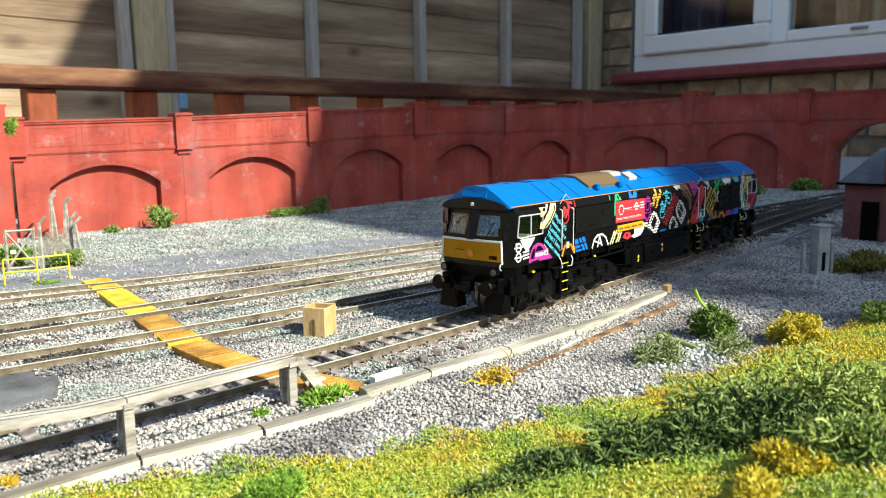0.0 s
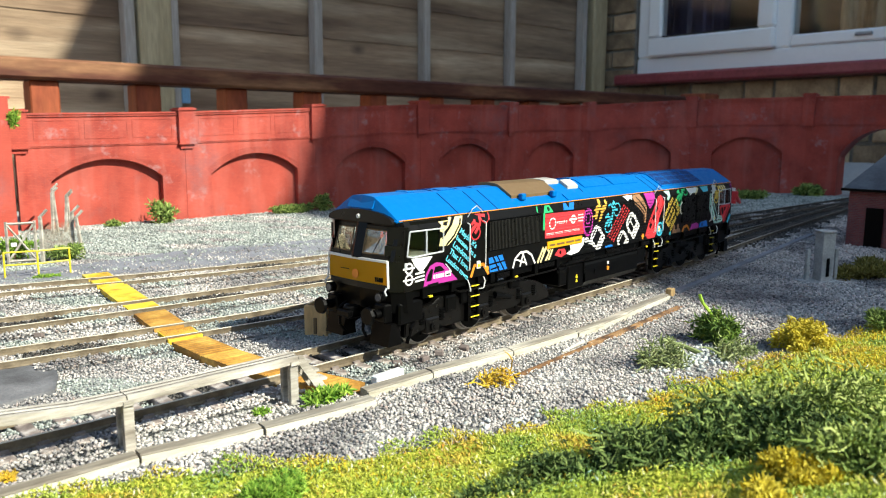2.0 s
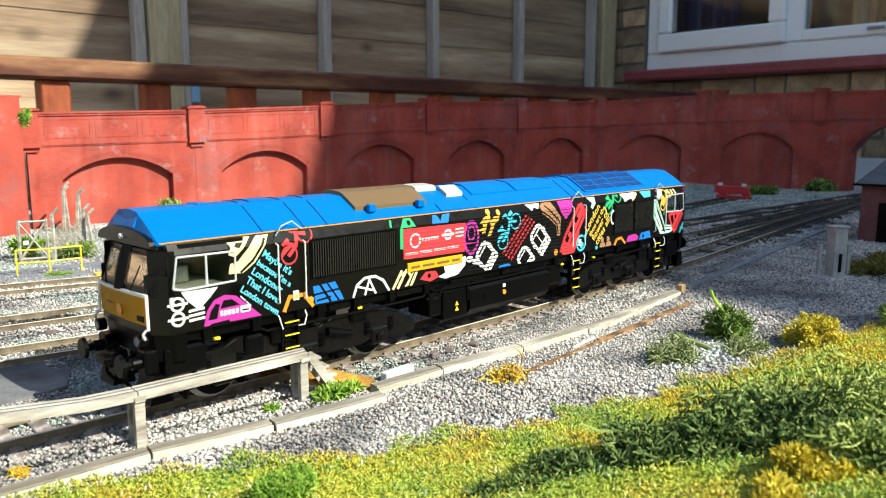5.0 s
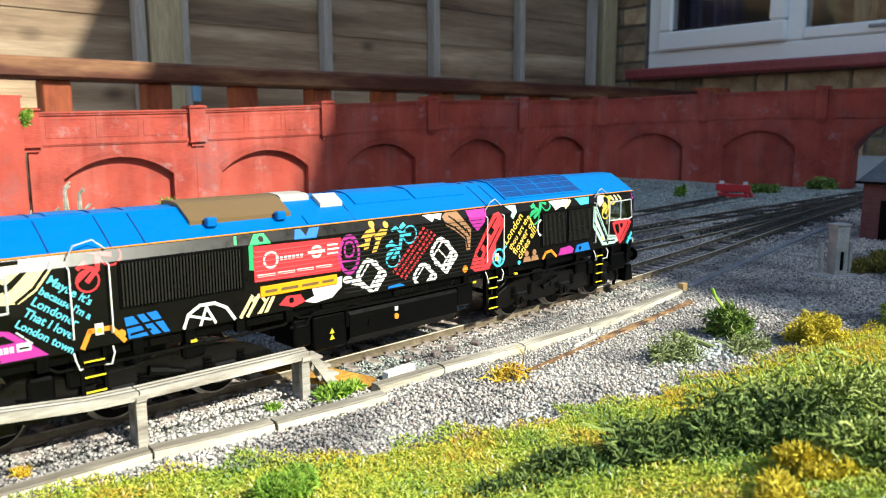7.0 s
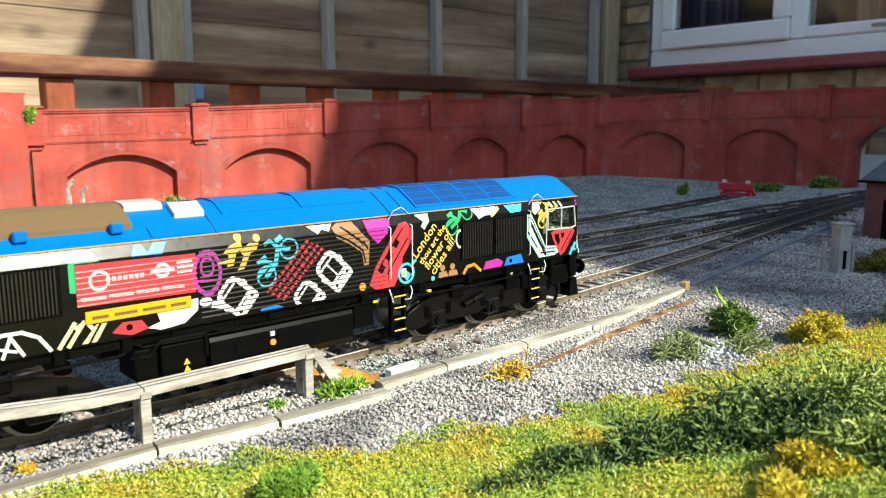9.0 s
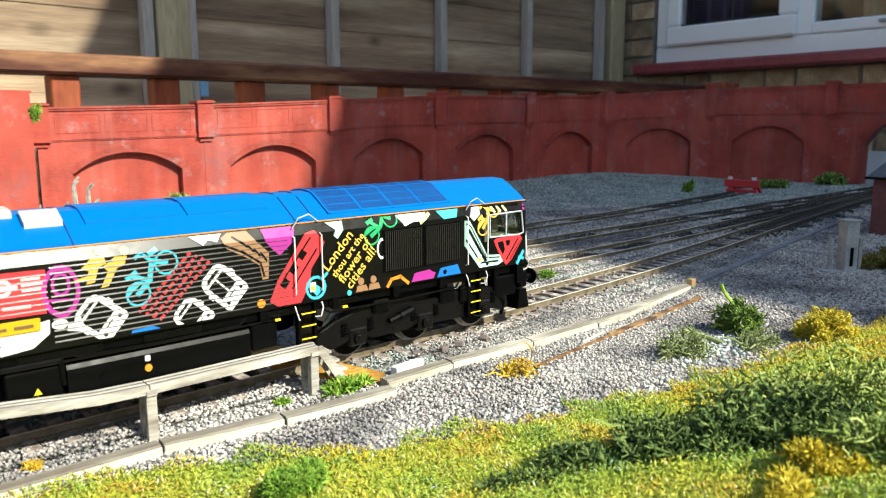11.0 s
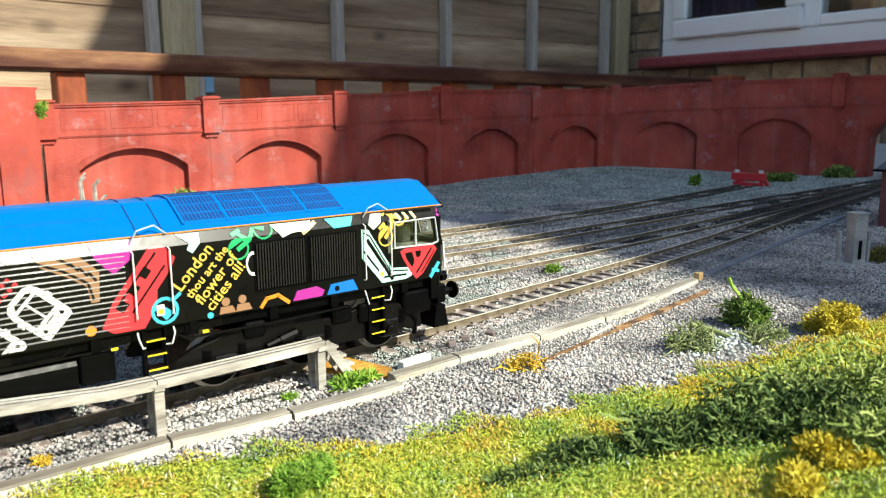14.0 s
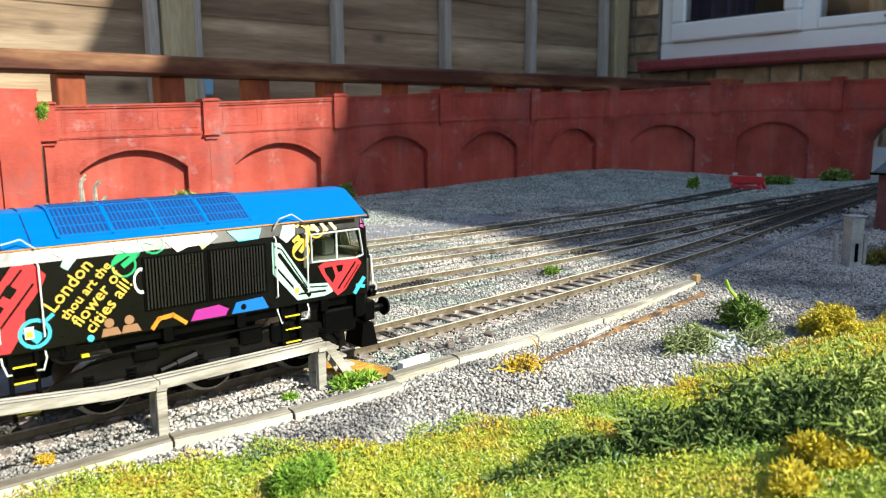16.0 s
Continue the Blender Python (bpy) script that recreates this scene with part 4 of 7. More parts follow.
def stroke(pts, w, ink):
    LAYER[0] += 1
    for (x0, z0), (x1, z1) in zip(pts, pts[1:]):
        d = math.hypot(x1 - x0, z1 - z0)
        ux, uz = (x1 - x0) / d, (z1 - z0) / d
        e = w * 0.35
        a, b = (x0 - ux * e, z0 - uz * e), (x1 + ux * e, z1 + uz * e)
        nx, nz = -uz * w / 2, ux * w / 2
        decal([(a[0] + nx, a[1] + nz), (a[0] - nx, a[1] - nz), (b[0] - nx, b[1] - nz), (b[0] + nx, b[1] + nz)], ink, step=0)


def disc(x, z, r, ink, rz=None, n=18):
    rz = rz or r
    decal([(x + r * math.cos(2 * math.pi * k / n), z + rz * math.sin(2 * math.pi * k / n)) for k in range(n)], ink)


def hoop(x, z, r, w, ink, rz=None, n=14):
    rz = rz or r
    LAYER[0] += 1
    for k in range(n):
        a, b = 2 * math.pi * k / n, 2 * math.pi * (k + 1) / n
        decal([(x + q * math.cos(t), z + q * rz / r * math.sin(t)) for q, t in ((r - w, a), (r, a), (r, b), (r - w, b))], ink, step=0)


def turned(x, z, deg, pts):
    c, s = math.cos(radians(deg)), math.sin(radians(deg))
    return [(x + a * c - b * s, z + a * s + b * c) for a, b in pts]


def lettering(words, x, z, deg, size, ink):
    cu = bpy.data.curves.new("lettering", "FONT")
    cu.body, cu.size, cu.extrude = words, size, 0.00004
    cu.resolution_u, cu.offset = 2, 0.00005
    tmp = bpy.data.objects.new("tmp", cu)
    scene.collection.objects.link(tmp)
    dg = bpy.context.evaluated_depsgraph_get()
    me = bpy.data.meshes.new_from_object(tmp.evaluated_get(dg))
    bpy.data.objects.remove(tmp)
    me.materials.clear()
    me.materials.append(INK[ink])
    me.transform(Matrix.Translation((x, -SIDE - 0.00028, z)) @ Matrix.Rotation(radians(90), 4, "X") @ Matrix.Rotation(radians(deg), 4, "Z"))
    ob = new("lettering", me)
    ob.parent = loco
    return ob


def bicycle(x, z, r, far, ink):
    """A hire bicycle: covered rear wheel, open front wheel at the given offset, frame, saddle and bars."""
    fx, fz = x + far[0], z + far[1]
    d = math.hypot(*far)
    ux, uz = far[0] / d, far[1] / d
    vx, vz = -uz, ux

    def at(a, b):
        return (x + ux * a * d + vx * b * d, z + uz * a * d + vz * b * d)
    hoop(x, z, r, r * 0.17, ink)
    decal([at(0.02 + r / d * 0.95 * math.cos(a), r / d * 0.95 * math.sin(a)) for a in (0.4, 0.9, 1.4, 1.9, 2.6)], ink)
    hoop(fx, fz, r, r * 0.17, ink)
    stroke([(x, z), at(0.42, 0.02), at(0.80, 0.30), (fx, fz)], r * 0.42, ink)
    stroke([at(0.42, 0.02), at(0.22, 0.42)], r * 0.34, ink)
    stroke([at(0.10, 0.46), at(0.34, 0.42)], r * 0.36, ink)
    stroke([at(0.80, 0.30), at(0.76, 0.62), at(0.60, 0.66)], r * 0.30, ink)
    stroke([at(0.90, 0.46), at(1.06, 0.42)], r * 0.42, ink)


def bus(x, z, deg, w, h, ink, panes=1):
    """A bus or tram seen from the front: rounded outline, dark windscreen, lamps and mirrors."""
    cut(turned(x, z, deg, [(-w * 0.86, -h), (w * 0.86, -h), (w, -h * 0.8), (w, h * 0.55), (w * 0.84, h * 0.86), (w * 0.5, h), (-w * 0.5, h), (-w * 0.84, h * 0.86), (-w, h * 0.55), (-w, -h * 0.8)]), ink)
    for sx in (-1, 1):
        cut(turned(x, z, deg, [(sx * w, 0.0), (sx * w * 1.12, 0.0), (sx * w * 1.12, h * 0.26), (sx * w, h * 0.30)]), ink)
    for k in range(panes):
        a = -w * 0.72 + k * 1.5 * w / panes
        b = a + 1.5 * w / panes - w * 0.12
        cut(turned(x, z, deg, [(a, -h * 0.32), (b, -h * 0.32), (b, h * 0.52), (a, h * 0.52)]), "loco_black")
    cut(turned(x, z, deg, [(-w * 0.60, h * 0.64), (w * 0.60, h * 0.64), (w * 0.42, h * 0.80), (-w * 0.42, h * 0.80)]), "loco_black")
    for sx in (-0.62, 0.62):
        cut(turned(x, z, deg, [(sx * w + w * 0.13 * math.cos(k * 1.0472), -h * 0.66 + w * 0.13 * math.sin(k * 1.0472)) for k in range(6)]), "loco_black")
    cut(turned(x, z, deg, [(-w * 0.3, -h * 0.52), (w * 0.3, -h * 0.52), (w * 0.3, -h * 0.46), (-w * 0.3, -h * 0.46)]), "loco_black")


# front cab end
decal([(-0.1248, 0.0308), (-0.1150, 0.0307), (-0.1168, 0.0288), (-0.1203, 0.0257), (-0.1232, 0.0284)], "white")
for z in (0.0279, 0.0243):
    hoop(-0.1258, z, 0.0019, 0.0006, "white")
    stroke([(-0.1282, z), (-0.1234, z)], 0.0006, "white")
for k in range(3):
    stroke([(-0.1228, 0.0234 + k * 0.0012), (-0.1190, 0.0236 + k * 0.0012)], 0.0006, "white")
decal([(-0.1192, B), (-0.1182, 0.0250), (-0.1162, 0.0275), (-0.1131, 0.0284), (-0.1100, 0.0277), (-0.1062, 0.0244), (-0.1026, B)], "magenta")
decal([(-0.1180, 0.0226), (-0.1172, 0.0248), (-0.1158, 0.0265), (-0.1146, 0.0262), (-0.1156, 0.0226)], "loco_black")
decal([(-0.1146, 0.0250), (-0.1136, 0.0270), (-0.1112, 0.0270), (-0.1090, 0.0252)], "loco_black")
decal([(-0.1176, B), (-0.1172, 0.0216), (-0.1120, 0.0218), (-0.1122, B)], "loco_black")
for k in range(5):
    decal([(-0.1146 + k * 0.0011, 0.0231), (-0.1138 + k * 0.0011, 0.0231), (-0.1138 + k * 0.0011, 0.0244), (-0.1146 + k * 0.0011, 0.0244)], "white")
decal([(-0.1088, 0.0230), (-0.1060, 0.0230), (-0.1060, 0.0248), (-0.1088, 0.0248)], "white")
decal([(-0.1084, 0.0234), (-0.1064, 0.0234), (-0.1064, 0.0239), (-0.1084, 0.0239)], "loco_black")
for k in range(2):
    stroke([(-0.1086 + k * 0.0016, 0.0272 - k * 0.0016), (-0.1074 + k * 0.0016, 0.0260 - k * 0.0016)], 0.0004, "grey")
decal([(-0.1118, 0.0335), (-0.1076, 0.0333), (-0.1040, 0.0356), (-0.1012, 0.0392), (-0.0992, TOPZ), (-0.1030, TOPZ), (-0.1062, 0.0392), (-0.1088, 0.0366), (-0.1112, 0.0360)], "cream")
decal([(-0.1126, TOPZ), (-0.1048, TOPZ), (-0.1074, 0.0396), (-0.1098, 0.0376), (-0.1116, 0.0384), (-0.1108, 0.0404)], "cream")
decal([(-0.1092, 0.0412), (-0.1070, 0.0412), (-0.1084, 0.0398), (-0.1100, 0.0402)], "loco_black")
decal([(-0.1106, 0.0356), (-0.1088, 0.0366), (-0.1074, 0.0384), (-0.1082, 0.0388), (-0.1098, 0.0376)], "loco_black")
stroke([(-0.1082, 0.0336), (-0.1046, 0.0362), (-0.1018, 0.0398), (-0.1008, 0.0414)], 0.0007, "loco_black")
for k, words in enumerate(("Maybe it's", "because I'm a", "Londoner", "That I love", "London town")):
    lettering(words, -0.1022 - k * 0.00172, 0.0372 - k * 0.00212, -37, (0.0030, 0.0026, 0.0031, 0.0030, 0.0028)[k] * 0.9, "teal_text")
bicycle(-0.0934, 0.0362, 0.0027, (0.0054, 0.0054), "red")
stroke([(-0.0955, B), (-0.0938, 0.0247), (-0.0890, 0.0247), (-0.0862, B)], 0.0011, "orange")
disc(-0.0868, 0.0228, 0.0010, "orange")
decal([(-0.0860, 0.0264), (-0.0782, 0.0268), (-0.0752, B), (-0.0852, B)], "blue")
stroke([(-0.0835, 0.0266), (-0.0800, B)], 0.0008, "loco_black")
stroke([(-0.0858, 0.0240), (-0.0765, 0.0245)], 0.0006, "loco_black")
stroke([(-0.0810, 0.0266), (-0.0770, B)], 0.0006, "loco_black")
stroke([(-0.0846, 0.0222), (-0.0800, 0.0226)], 0.0006, "loco_black")
stroke([(-0.0716, B), (-0.0703, 0.0244), (-0.0672, 0.0262), (-0.0632, 0.0262), (-0.0600, 0.0245), (-0.0578, B)], 0.0008, "white")
stroke([(-0.0672, B), (-0.0655, 0.0255), (-0.0632, B)], 0.0007, "white")
stroke([(-0.0700, 0.0240), (-0.0645, 0.0222)], 0.0006, "white")
# middle
decal([(-0.0530, 0.0332), (-0.0530, 0.0394), (-0.0508, TOPZ), (-0.0478, TOPZ), (-0.0462, 0.0396), (-0.0517, 0.0396), (-0.0517, 0.0330)], "green")
disc(-0.0490, 0.0410, 0.0008, "loco_black")
stroke([(-0.0562, 0.0424), (-0.0566, 0.0405)], 0.0008, "green")
decal([(-0.0390, 0.0398), (-0.0380, TOPZ), (-0.0362, TOPZ), (-0.0350, 0.0404), (-0.0334, TOPZ), (-0.0300, TOPZ), (-0.0318, 0.0396)], "blue")
decal([(-0.0516, 0.0297), (-0.0237, 0.0291), (-0.0233, 0.0388), (-0.0516, 0.0393)], "red")
hoop(-0.0465, 0.0352, 0.0024, 0.0006, "white")
for k in range(7):
    decal([(-0.0450 + k * 0.0013, 0.0347), (-0.0441 + k * 0.0013, 0.0347), (-0.0441 + k * 0.0013, 0.0357), (-0.0450 + k * 0.0013, 0.0357)], "white")
hoop(-0.0318, 0.0357, 0.0019, 0.0008, "white")
stroke([(-0.0344, 0.0357), (-0.0292, 0.0357)], 0.0008, "white")
for k in range(3):
    stroke([(-0.0280, 0.0347 + k * 0.0012), (-0.0246 + (k % 2) * 0.0006, 0.0347 + k * 0.0012)], 0.0005, "white")
for k in range(4):
    stroke([(-0.0505 + k * 0.0062, 0.0313), (-0.0455 + k * 0.0062, 0.0312)], 0.0007, "white")
stroke([(-0.0560, B), (-0.0525, 0.0262)], 0.0009, "cream")
stroke([(-0.0540, B), (-0.0505, 0.0262)], 0.0009, "cream")
stroke([(-0.0522, 0.0250), (-0.0500, 0.0262), (-0.0480, 0.0235)], 0.0009, "cream")
decal([(-0.0512, B), (-0.0478, 0.0252), (-0.0455, 0.0252), (-0.0480, B)], "cream")
stroke([(-0.0495, B), (-0.0470, 0.0252)], 0.0006, "loco_black")
decal([(-0.0445, 0.0225), (-0.0420, 0.0246), (-0.0375, 0.0244), (-0.0360, 0.0222), (-0.0400, B)], "red")
disc(-0.0405, 0.0232, 0.0008, "loco_black")
decal([(-0.0362, 0.0222), (-0.0330, 0.0232), (-0.0340, 0.0262), (-0.0280, 0.0270), (-0.0232, 0.0275), (-0.0234, 0.0245), (-0.0270, 0.0218), (-0.0330, B)], "white")
pl = part("nameplate", boxm(-0.0502, -0.0252, -SIDE - 0.00055, -SIDE, 0.0256, 0.0284, bevel=0.0001), INK["amber"], loco, "orange yellow nameplate with dark lettering bars")
for x0, x1 in ((-0.0488, -0.0452), (-0.0438, -0.0386), (-0.0372, -0.0318), (-0.0304, -0.0266)):
    part("lettering_bar", boxm(x0, x1, -SIDE - 0.0007, -SIDE - 0.0004, 0.0266, 0.0273), M["brown"], pl)
hoop(-0.0204, 0.0335, 0.0040, 0.0009, "magenta", rz=0.0060)
hoop(-0.0204, 0.0350, 0.0020, 0.0006, "magenta", rz=0.0028)
stroke([(-0.0240, 0.0318), (-0.0172, 0.0312)], 0.0006, "magenta")
disc(-0.0212, 0.0262, 0.0017, "white", rz=0.0011)
stroke([(-0.0190, 0.0252), (-0.0165, 0.0246)], 0.0018, "white")
decal([(-0.0160, 0.0378), (-0.0140, 0.0398), (-0.0110, 0.0405), (-0.0105, 0.0385), (-0.0122, 0.0378), (-0.0132, 0.0345), (-0.0150, 0.0342), (-0.0144, 0.0372)], "ochre")
decal([(-0.0112, 0.0378), (-0.0085, 0.0398), (-0.0058, 0.0396), (-0.0066, 0.0375), (-0.0082, 0.0372), (-0.0102, 0.0332), (-0.0120, 0.0330), (-0.0102, 0.0366)], "ochre")
disc(-0.0115, 0.0415, 0.0011, "ochre")
disc(-0.0062, 0.0409, 0.0010, "ochre")
stroke([(-0.0140, 0.0358), (-0.0172, 0.0352)], 0.0008, "ochre")
bicycle(-0.0037, 0.0303, 0.0030, (0.0070, 0.0067), "cyan")
for r in range(4):
    k = 0.0
    while k < 0.0188:
        ln = random.uniform(0.0005, 0.0019)
        cut(turned(-0.0036 + r * 0.0016, 0.0256 - r * 0.0009, 44, [(k, 0), (k + ln, 0), (k + ln, 0.0008), (k, 0.0008)]), "red")
        k += ln + 0.0005
bus(-0.0126, 0.0262, 50, 0.0042, 0.0051, "white")
bus(0.0093, 0.0226, 48, 0.0038, 0.0046, "white")
bus(0.0178, 0.0290, 47, 0.0042, 0.0058, "white", 2)
decal([(-0.0060, B), (-0.0058, 0.0218), (-0.0010, 0.0222), (0.0010, B)], "blue")
decal([(0.0176, 0.0412), (0.0196, TOPZ), (0.0250, TOPZ), (0.0272, 0.0396), (0.0308, 0.0362), (0.0304, 0.0292), (0.0286, 0.0292), (0.0280, 0.0330), (0.0240, 0.0358), (0.0190, 0.0384)], "tan")
for k in range(5):
    stroke([(0.0208 + k * 0.0019, 0.0412 - k * 0.0012), (0.0228 + k * 0.0018, 0.0398 - k * 0.0014)], 0.0006, "loco_black")
stroke([(0.0178, 0.0396), (0.0232, 0.0372), (0.0282, 0.0338), (0.0292, 0.0300)], 0.0006, "loco_black")
decal([(0.0095, TOPZ), (0.0180, TOPZ), (0.0165, 0.0404), (0.0142, 0.0412), (0.0128, 0.0400)], "white")
decal([(0.0290, TOPZ), (0.0392, TOPZ), (0.0378, 0.0380), (0.0340, 0.0350), (0.0318, 0.0370), (0.0300, 0.0390)], "magenta")
disc(0.0280, 0.0228, 0.0012, "orange")
# door and rear half
decal([(0.0305, 0.0228), (0.0330, 0.0282), (0.0378, 0.0345), (0.0420, 0.0402), (0.0450, 0.0408), (0.0482, 0.0372), (0.0470, 0.0345), (0.0435, 0.0300), (0.0432, 0.0262), (0.0400, B), (0.0330, B)], "red")
for k in range(3):
    decal(turned(0.0352 + k * 0.0028, 0.0272 + k * 0.0036, 52, [(-0.0012, -0.0011), (0.0013, -0.0011), (0.0013, 0.0011), (-0.0012, 0.0011)]), "loco_black")
stroke([(0.0350, 0.0285), (0.0435, 0.0388)], 0.0005, "loco_black")
stroke([(0.0375, 0.0255), (0.0455, 0.0355)], 0.0005, "loco_black")
disc(0.0330, 0.0228, 0.0014, "red")
hoop(0.0450, 0.0246, 0.0034, 0.0008, "cyan")
decal([(0.0424, 0.0252), (0.0440, 0.0262), (0.0472, 0.0240), (0.0452, 0.0222)], "cyan")
stroke([(0.0470, 0.0268), (0.0488, 0.0282)], 0.0008, "cyan")
decal([(0.0490, TOPZ), (0.0548, TOPZ), (0.0545, 0.0398), (0.0526, 0.0376), (0.0512, 0.0386), (0.0520, 0.0402)], "mint")
for k, words in enumerate(("London", "thou art the", "flower of", "cities all!")):
    lettering(words, 0.0490 + k * 0.00255, 0.0284 - k * 0.00205, 47, (0.0043, 0.0031, 0.0040, 0.0041)[k], "gold")
bicycle(0.0646, 0.0372, 0.0029, (0.0072, 0.0046), "green")
hoop(0.0684, 0.0330, 0.0020, 0.0005, "white", rz=0.0032)
for k in range(2):
    disc(0.0604 + k * 0.0045, 0.0242, 0.0011, "tan")
    decal([(0.0585 + k * 0.0045, B), (0.0590 + k * 0.0045, 0.0230), (0.0622 + k * 0.0045, 0.0230), (0.0630 + k * 0.0045, B)], "tan")
disc(0.0562, 0.0214, 0.0008, "cyan")
stroke([(0.0702, B), (0.0718, 0.0232), (0.0752, 0.0236), (0.0782, B)], 0.0010, "orange")
decal([(0.0795, B), (0.0808, 0.0238), (0.0870, 0.0242), (0.0895, 0.0228), (0.0885, B)], "magenta")
decal([(0.0902, B), (0.0915, 0.0240), (0.0990, 0.0244), (0.1006, B)], "blue")
disc(0.0935, 0.0226, 0.0008, "loco_black")
decal([(0.0740, TOPZ), (0.0862, TOPZ), (0.0845, 0.0400), (0.0800, 0.0398), (0.0772, 0.0388), (0.0760, 0.0402)], "white")
stroke([(0.0835, 0.0395), (0.0872, 0.0418)], 0.0012, "cream")
decal([(0.0905, TOPZ), (0.1000, TOPZ), (0.0985, 0.0398), (0.0930, 0.0396)], "cyan")
decal([(0.1045, 0.0395), (0.1062, TOPZ), (0.1098, TOPZ), (0.1090, 0.0396), (0.1065, 0.0378)], "grey")
decal([(0.1022, 0.0384), (0.1046, 0.0380), (0.1128, 0.0258), (0.1196, 0.0252), (0.1204, 0.0226), (0.1180, 0.0218), (0.1092, 0.0218), (0.1022, 0.0300)], "mint")
for k in range(7):
    px, pz = 0.1036 + k * 0.0013, 0.0350 - k * 0.00185
    decal([(px, pz), (px + 0.0009, pz + 0.0006), (px + 0.0022, pz - 0.0013), (px + 0.0012, pz - 0.0019)], "loco_black")
stroke([(0.1030, 0.0318), (0.1098, 0.0235), (0.1180, 0.0232)], 0.0006, "loco_black")
stroke([(0.1030, 0.0372), (0.1050, 0.0362), (0.1122, 0.0250), (0.1186, 0.0244)], 0.0004, "loco_black")
bicycle(0.1108, 0.0352, 0.0027, (0.0050, 0.0056), "gold")
for k in range(3):
    stroke([(0.1150 + k * 0.0028, 0.0420), (0.1162 + k * 0.0028, 0.0402)], 0.0010, "cream")
decal([(0.1160, 0.0302), (0.1178, 0.0310), (0.1290, 0.0310), (0.1302, 0.0296), (0.1246, 0.0226), (0.1220, B), (0.1196, 0.0240), (0.1168, 0.0284)], "red")
decal([(0.1178, 0.0296), (0.1204, 0.0298), (0.1214, 0.0268), (0.1204, 0.0250), (0.1182, 0.0280)], "loco_black")
decal([(0.1216, 0.0298), (0.1240, 0.0298), (0.1236, 0.0280), (0.1222, 0.0278)], "loco_black")
stroke([(0.1222, 0.0232), (0.1280, 0.0300)], 0.0006, "loco_black")
stroke([(0.1240, 0.0230), (0.1292, 0.0292)], 0.0004, "loco_black")
stroke([(0.1278, B), (0.1308, 0.0250)], 0.0012, "cyan")
stroke([(0.1285, 0.0232), (0.1308, 0.0226)], 0.0010, "cyan")
decal([(0.1300, 0.0400), (0.1308, 0.0424), (0.1312, 0.0395)], "magenta")

# fine ribs of the body side
for k in range(14):
    z = 0.0222 + k * 0.00128
    part("side_rib", prism(bmesh.new(), [(-SIDE, z), (-SIDE - 0.00031, z), (-SIDE - 0.00019, z + 0.00028), (-SIDE, z + 0.00028)], "x", -0.0225, 0.0365), M["loco_black"], loco)
    if 0.0295 < z < 0.0385:
        part("side_rib", prism(bmesh.new(), [(-SIDE, z), (-SIDE - 0.00031, z), (-SIDE - 0.00021, z + 0.00024), (-SIDE, z + 0.00024)], "x", -0.0516, -0.0232), INK["red"], loco)


def louvre(x0, x1, z0, z1):
    g = part("side_grille", boxm(x0, x1, -SIDE - 0.0003, -SIDE, z0, z1, bevel=0.0001), M["under_black"], loco, "black slatted air intake grille")
    n = int((x1 - x0) / 0.00085)
    for k in range(n):
        x = x0 + 0.0006 + k * (x1 - x0 - 0.0012) / n
        part("slat", boxm(x, x + 0.00036, -SIDE - 0.0008, -SIDE - 0.0002, z0 + 0.0006, z1 - 0.0006), M["slat"], g)


louvre(-0.0868, -0.0548, 0.0285, 0.0398)
louvre(0.0686, 0.0843, 0.0254, 0.0386)
louvre(0.0847, 0.1006, 0.0254, 0.0386)


def grab(x, z0=0.0235, z1=0.0398, name="handrail"):
    b = bmesh.new()
    y = -SIDE - 0.0011
    tube(b, [(x, -SIDE, z0), (x, y, z0 + 0.0004), (x, y, z1 - 0.0004), (x, -SIDE, z1)], 0.00020, 7)
    return part(name, b, INK["white"], loco, "white handrail")


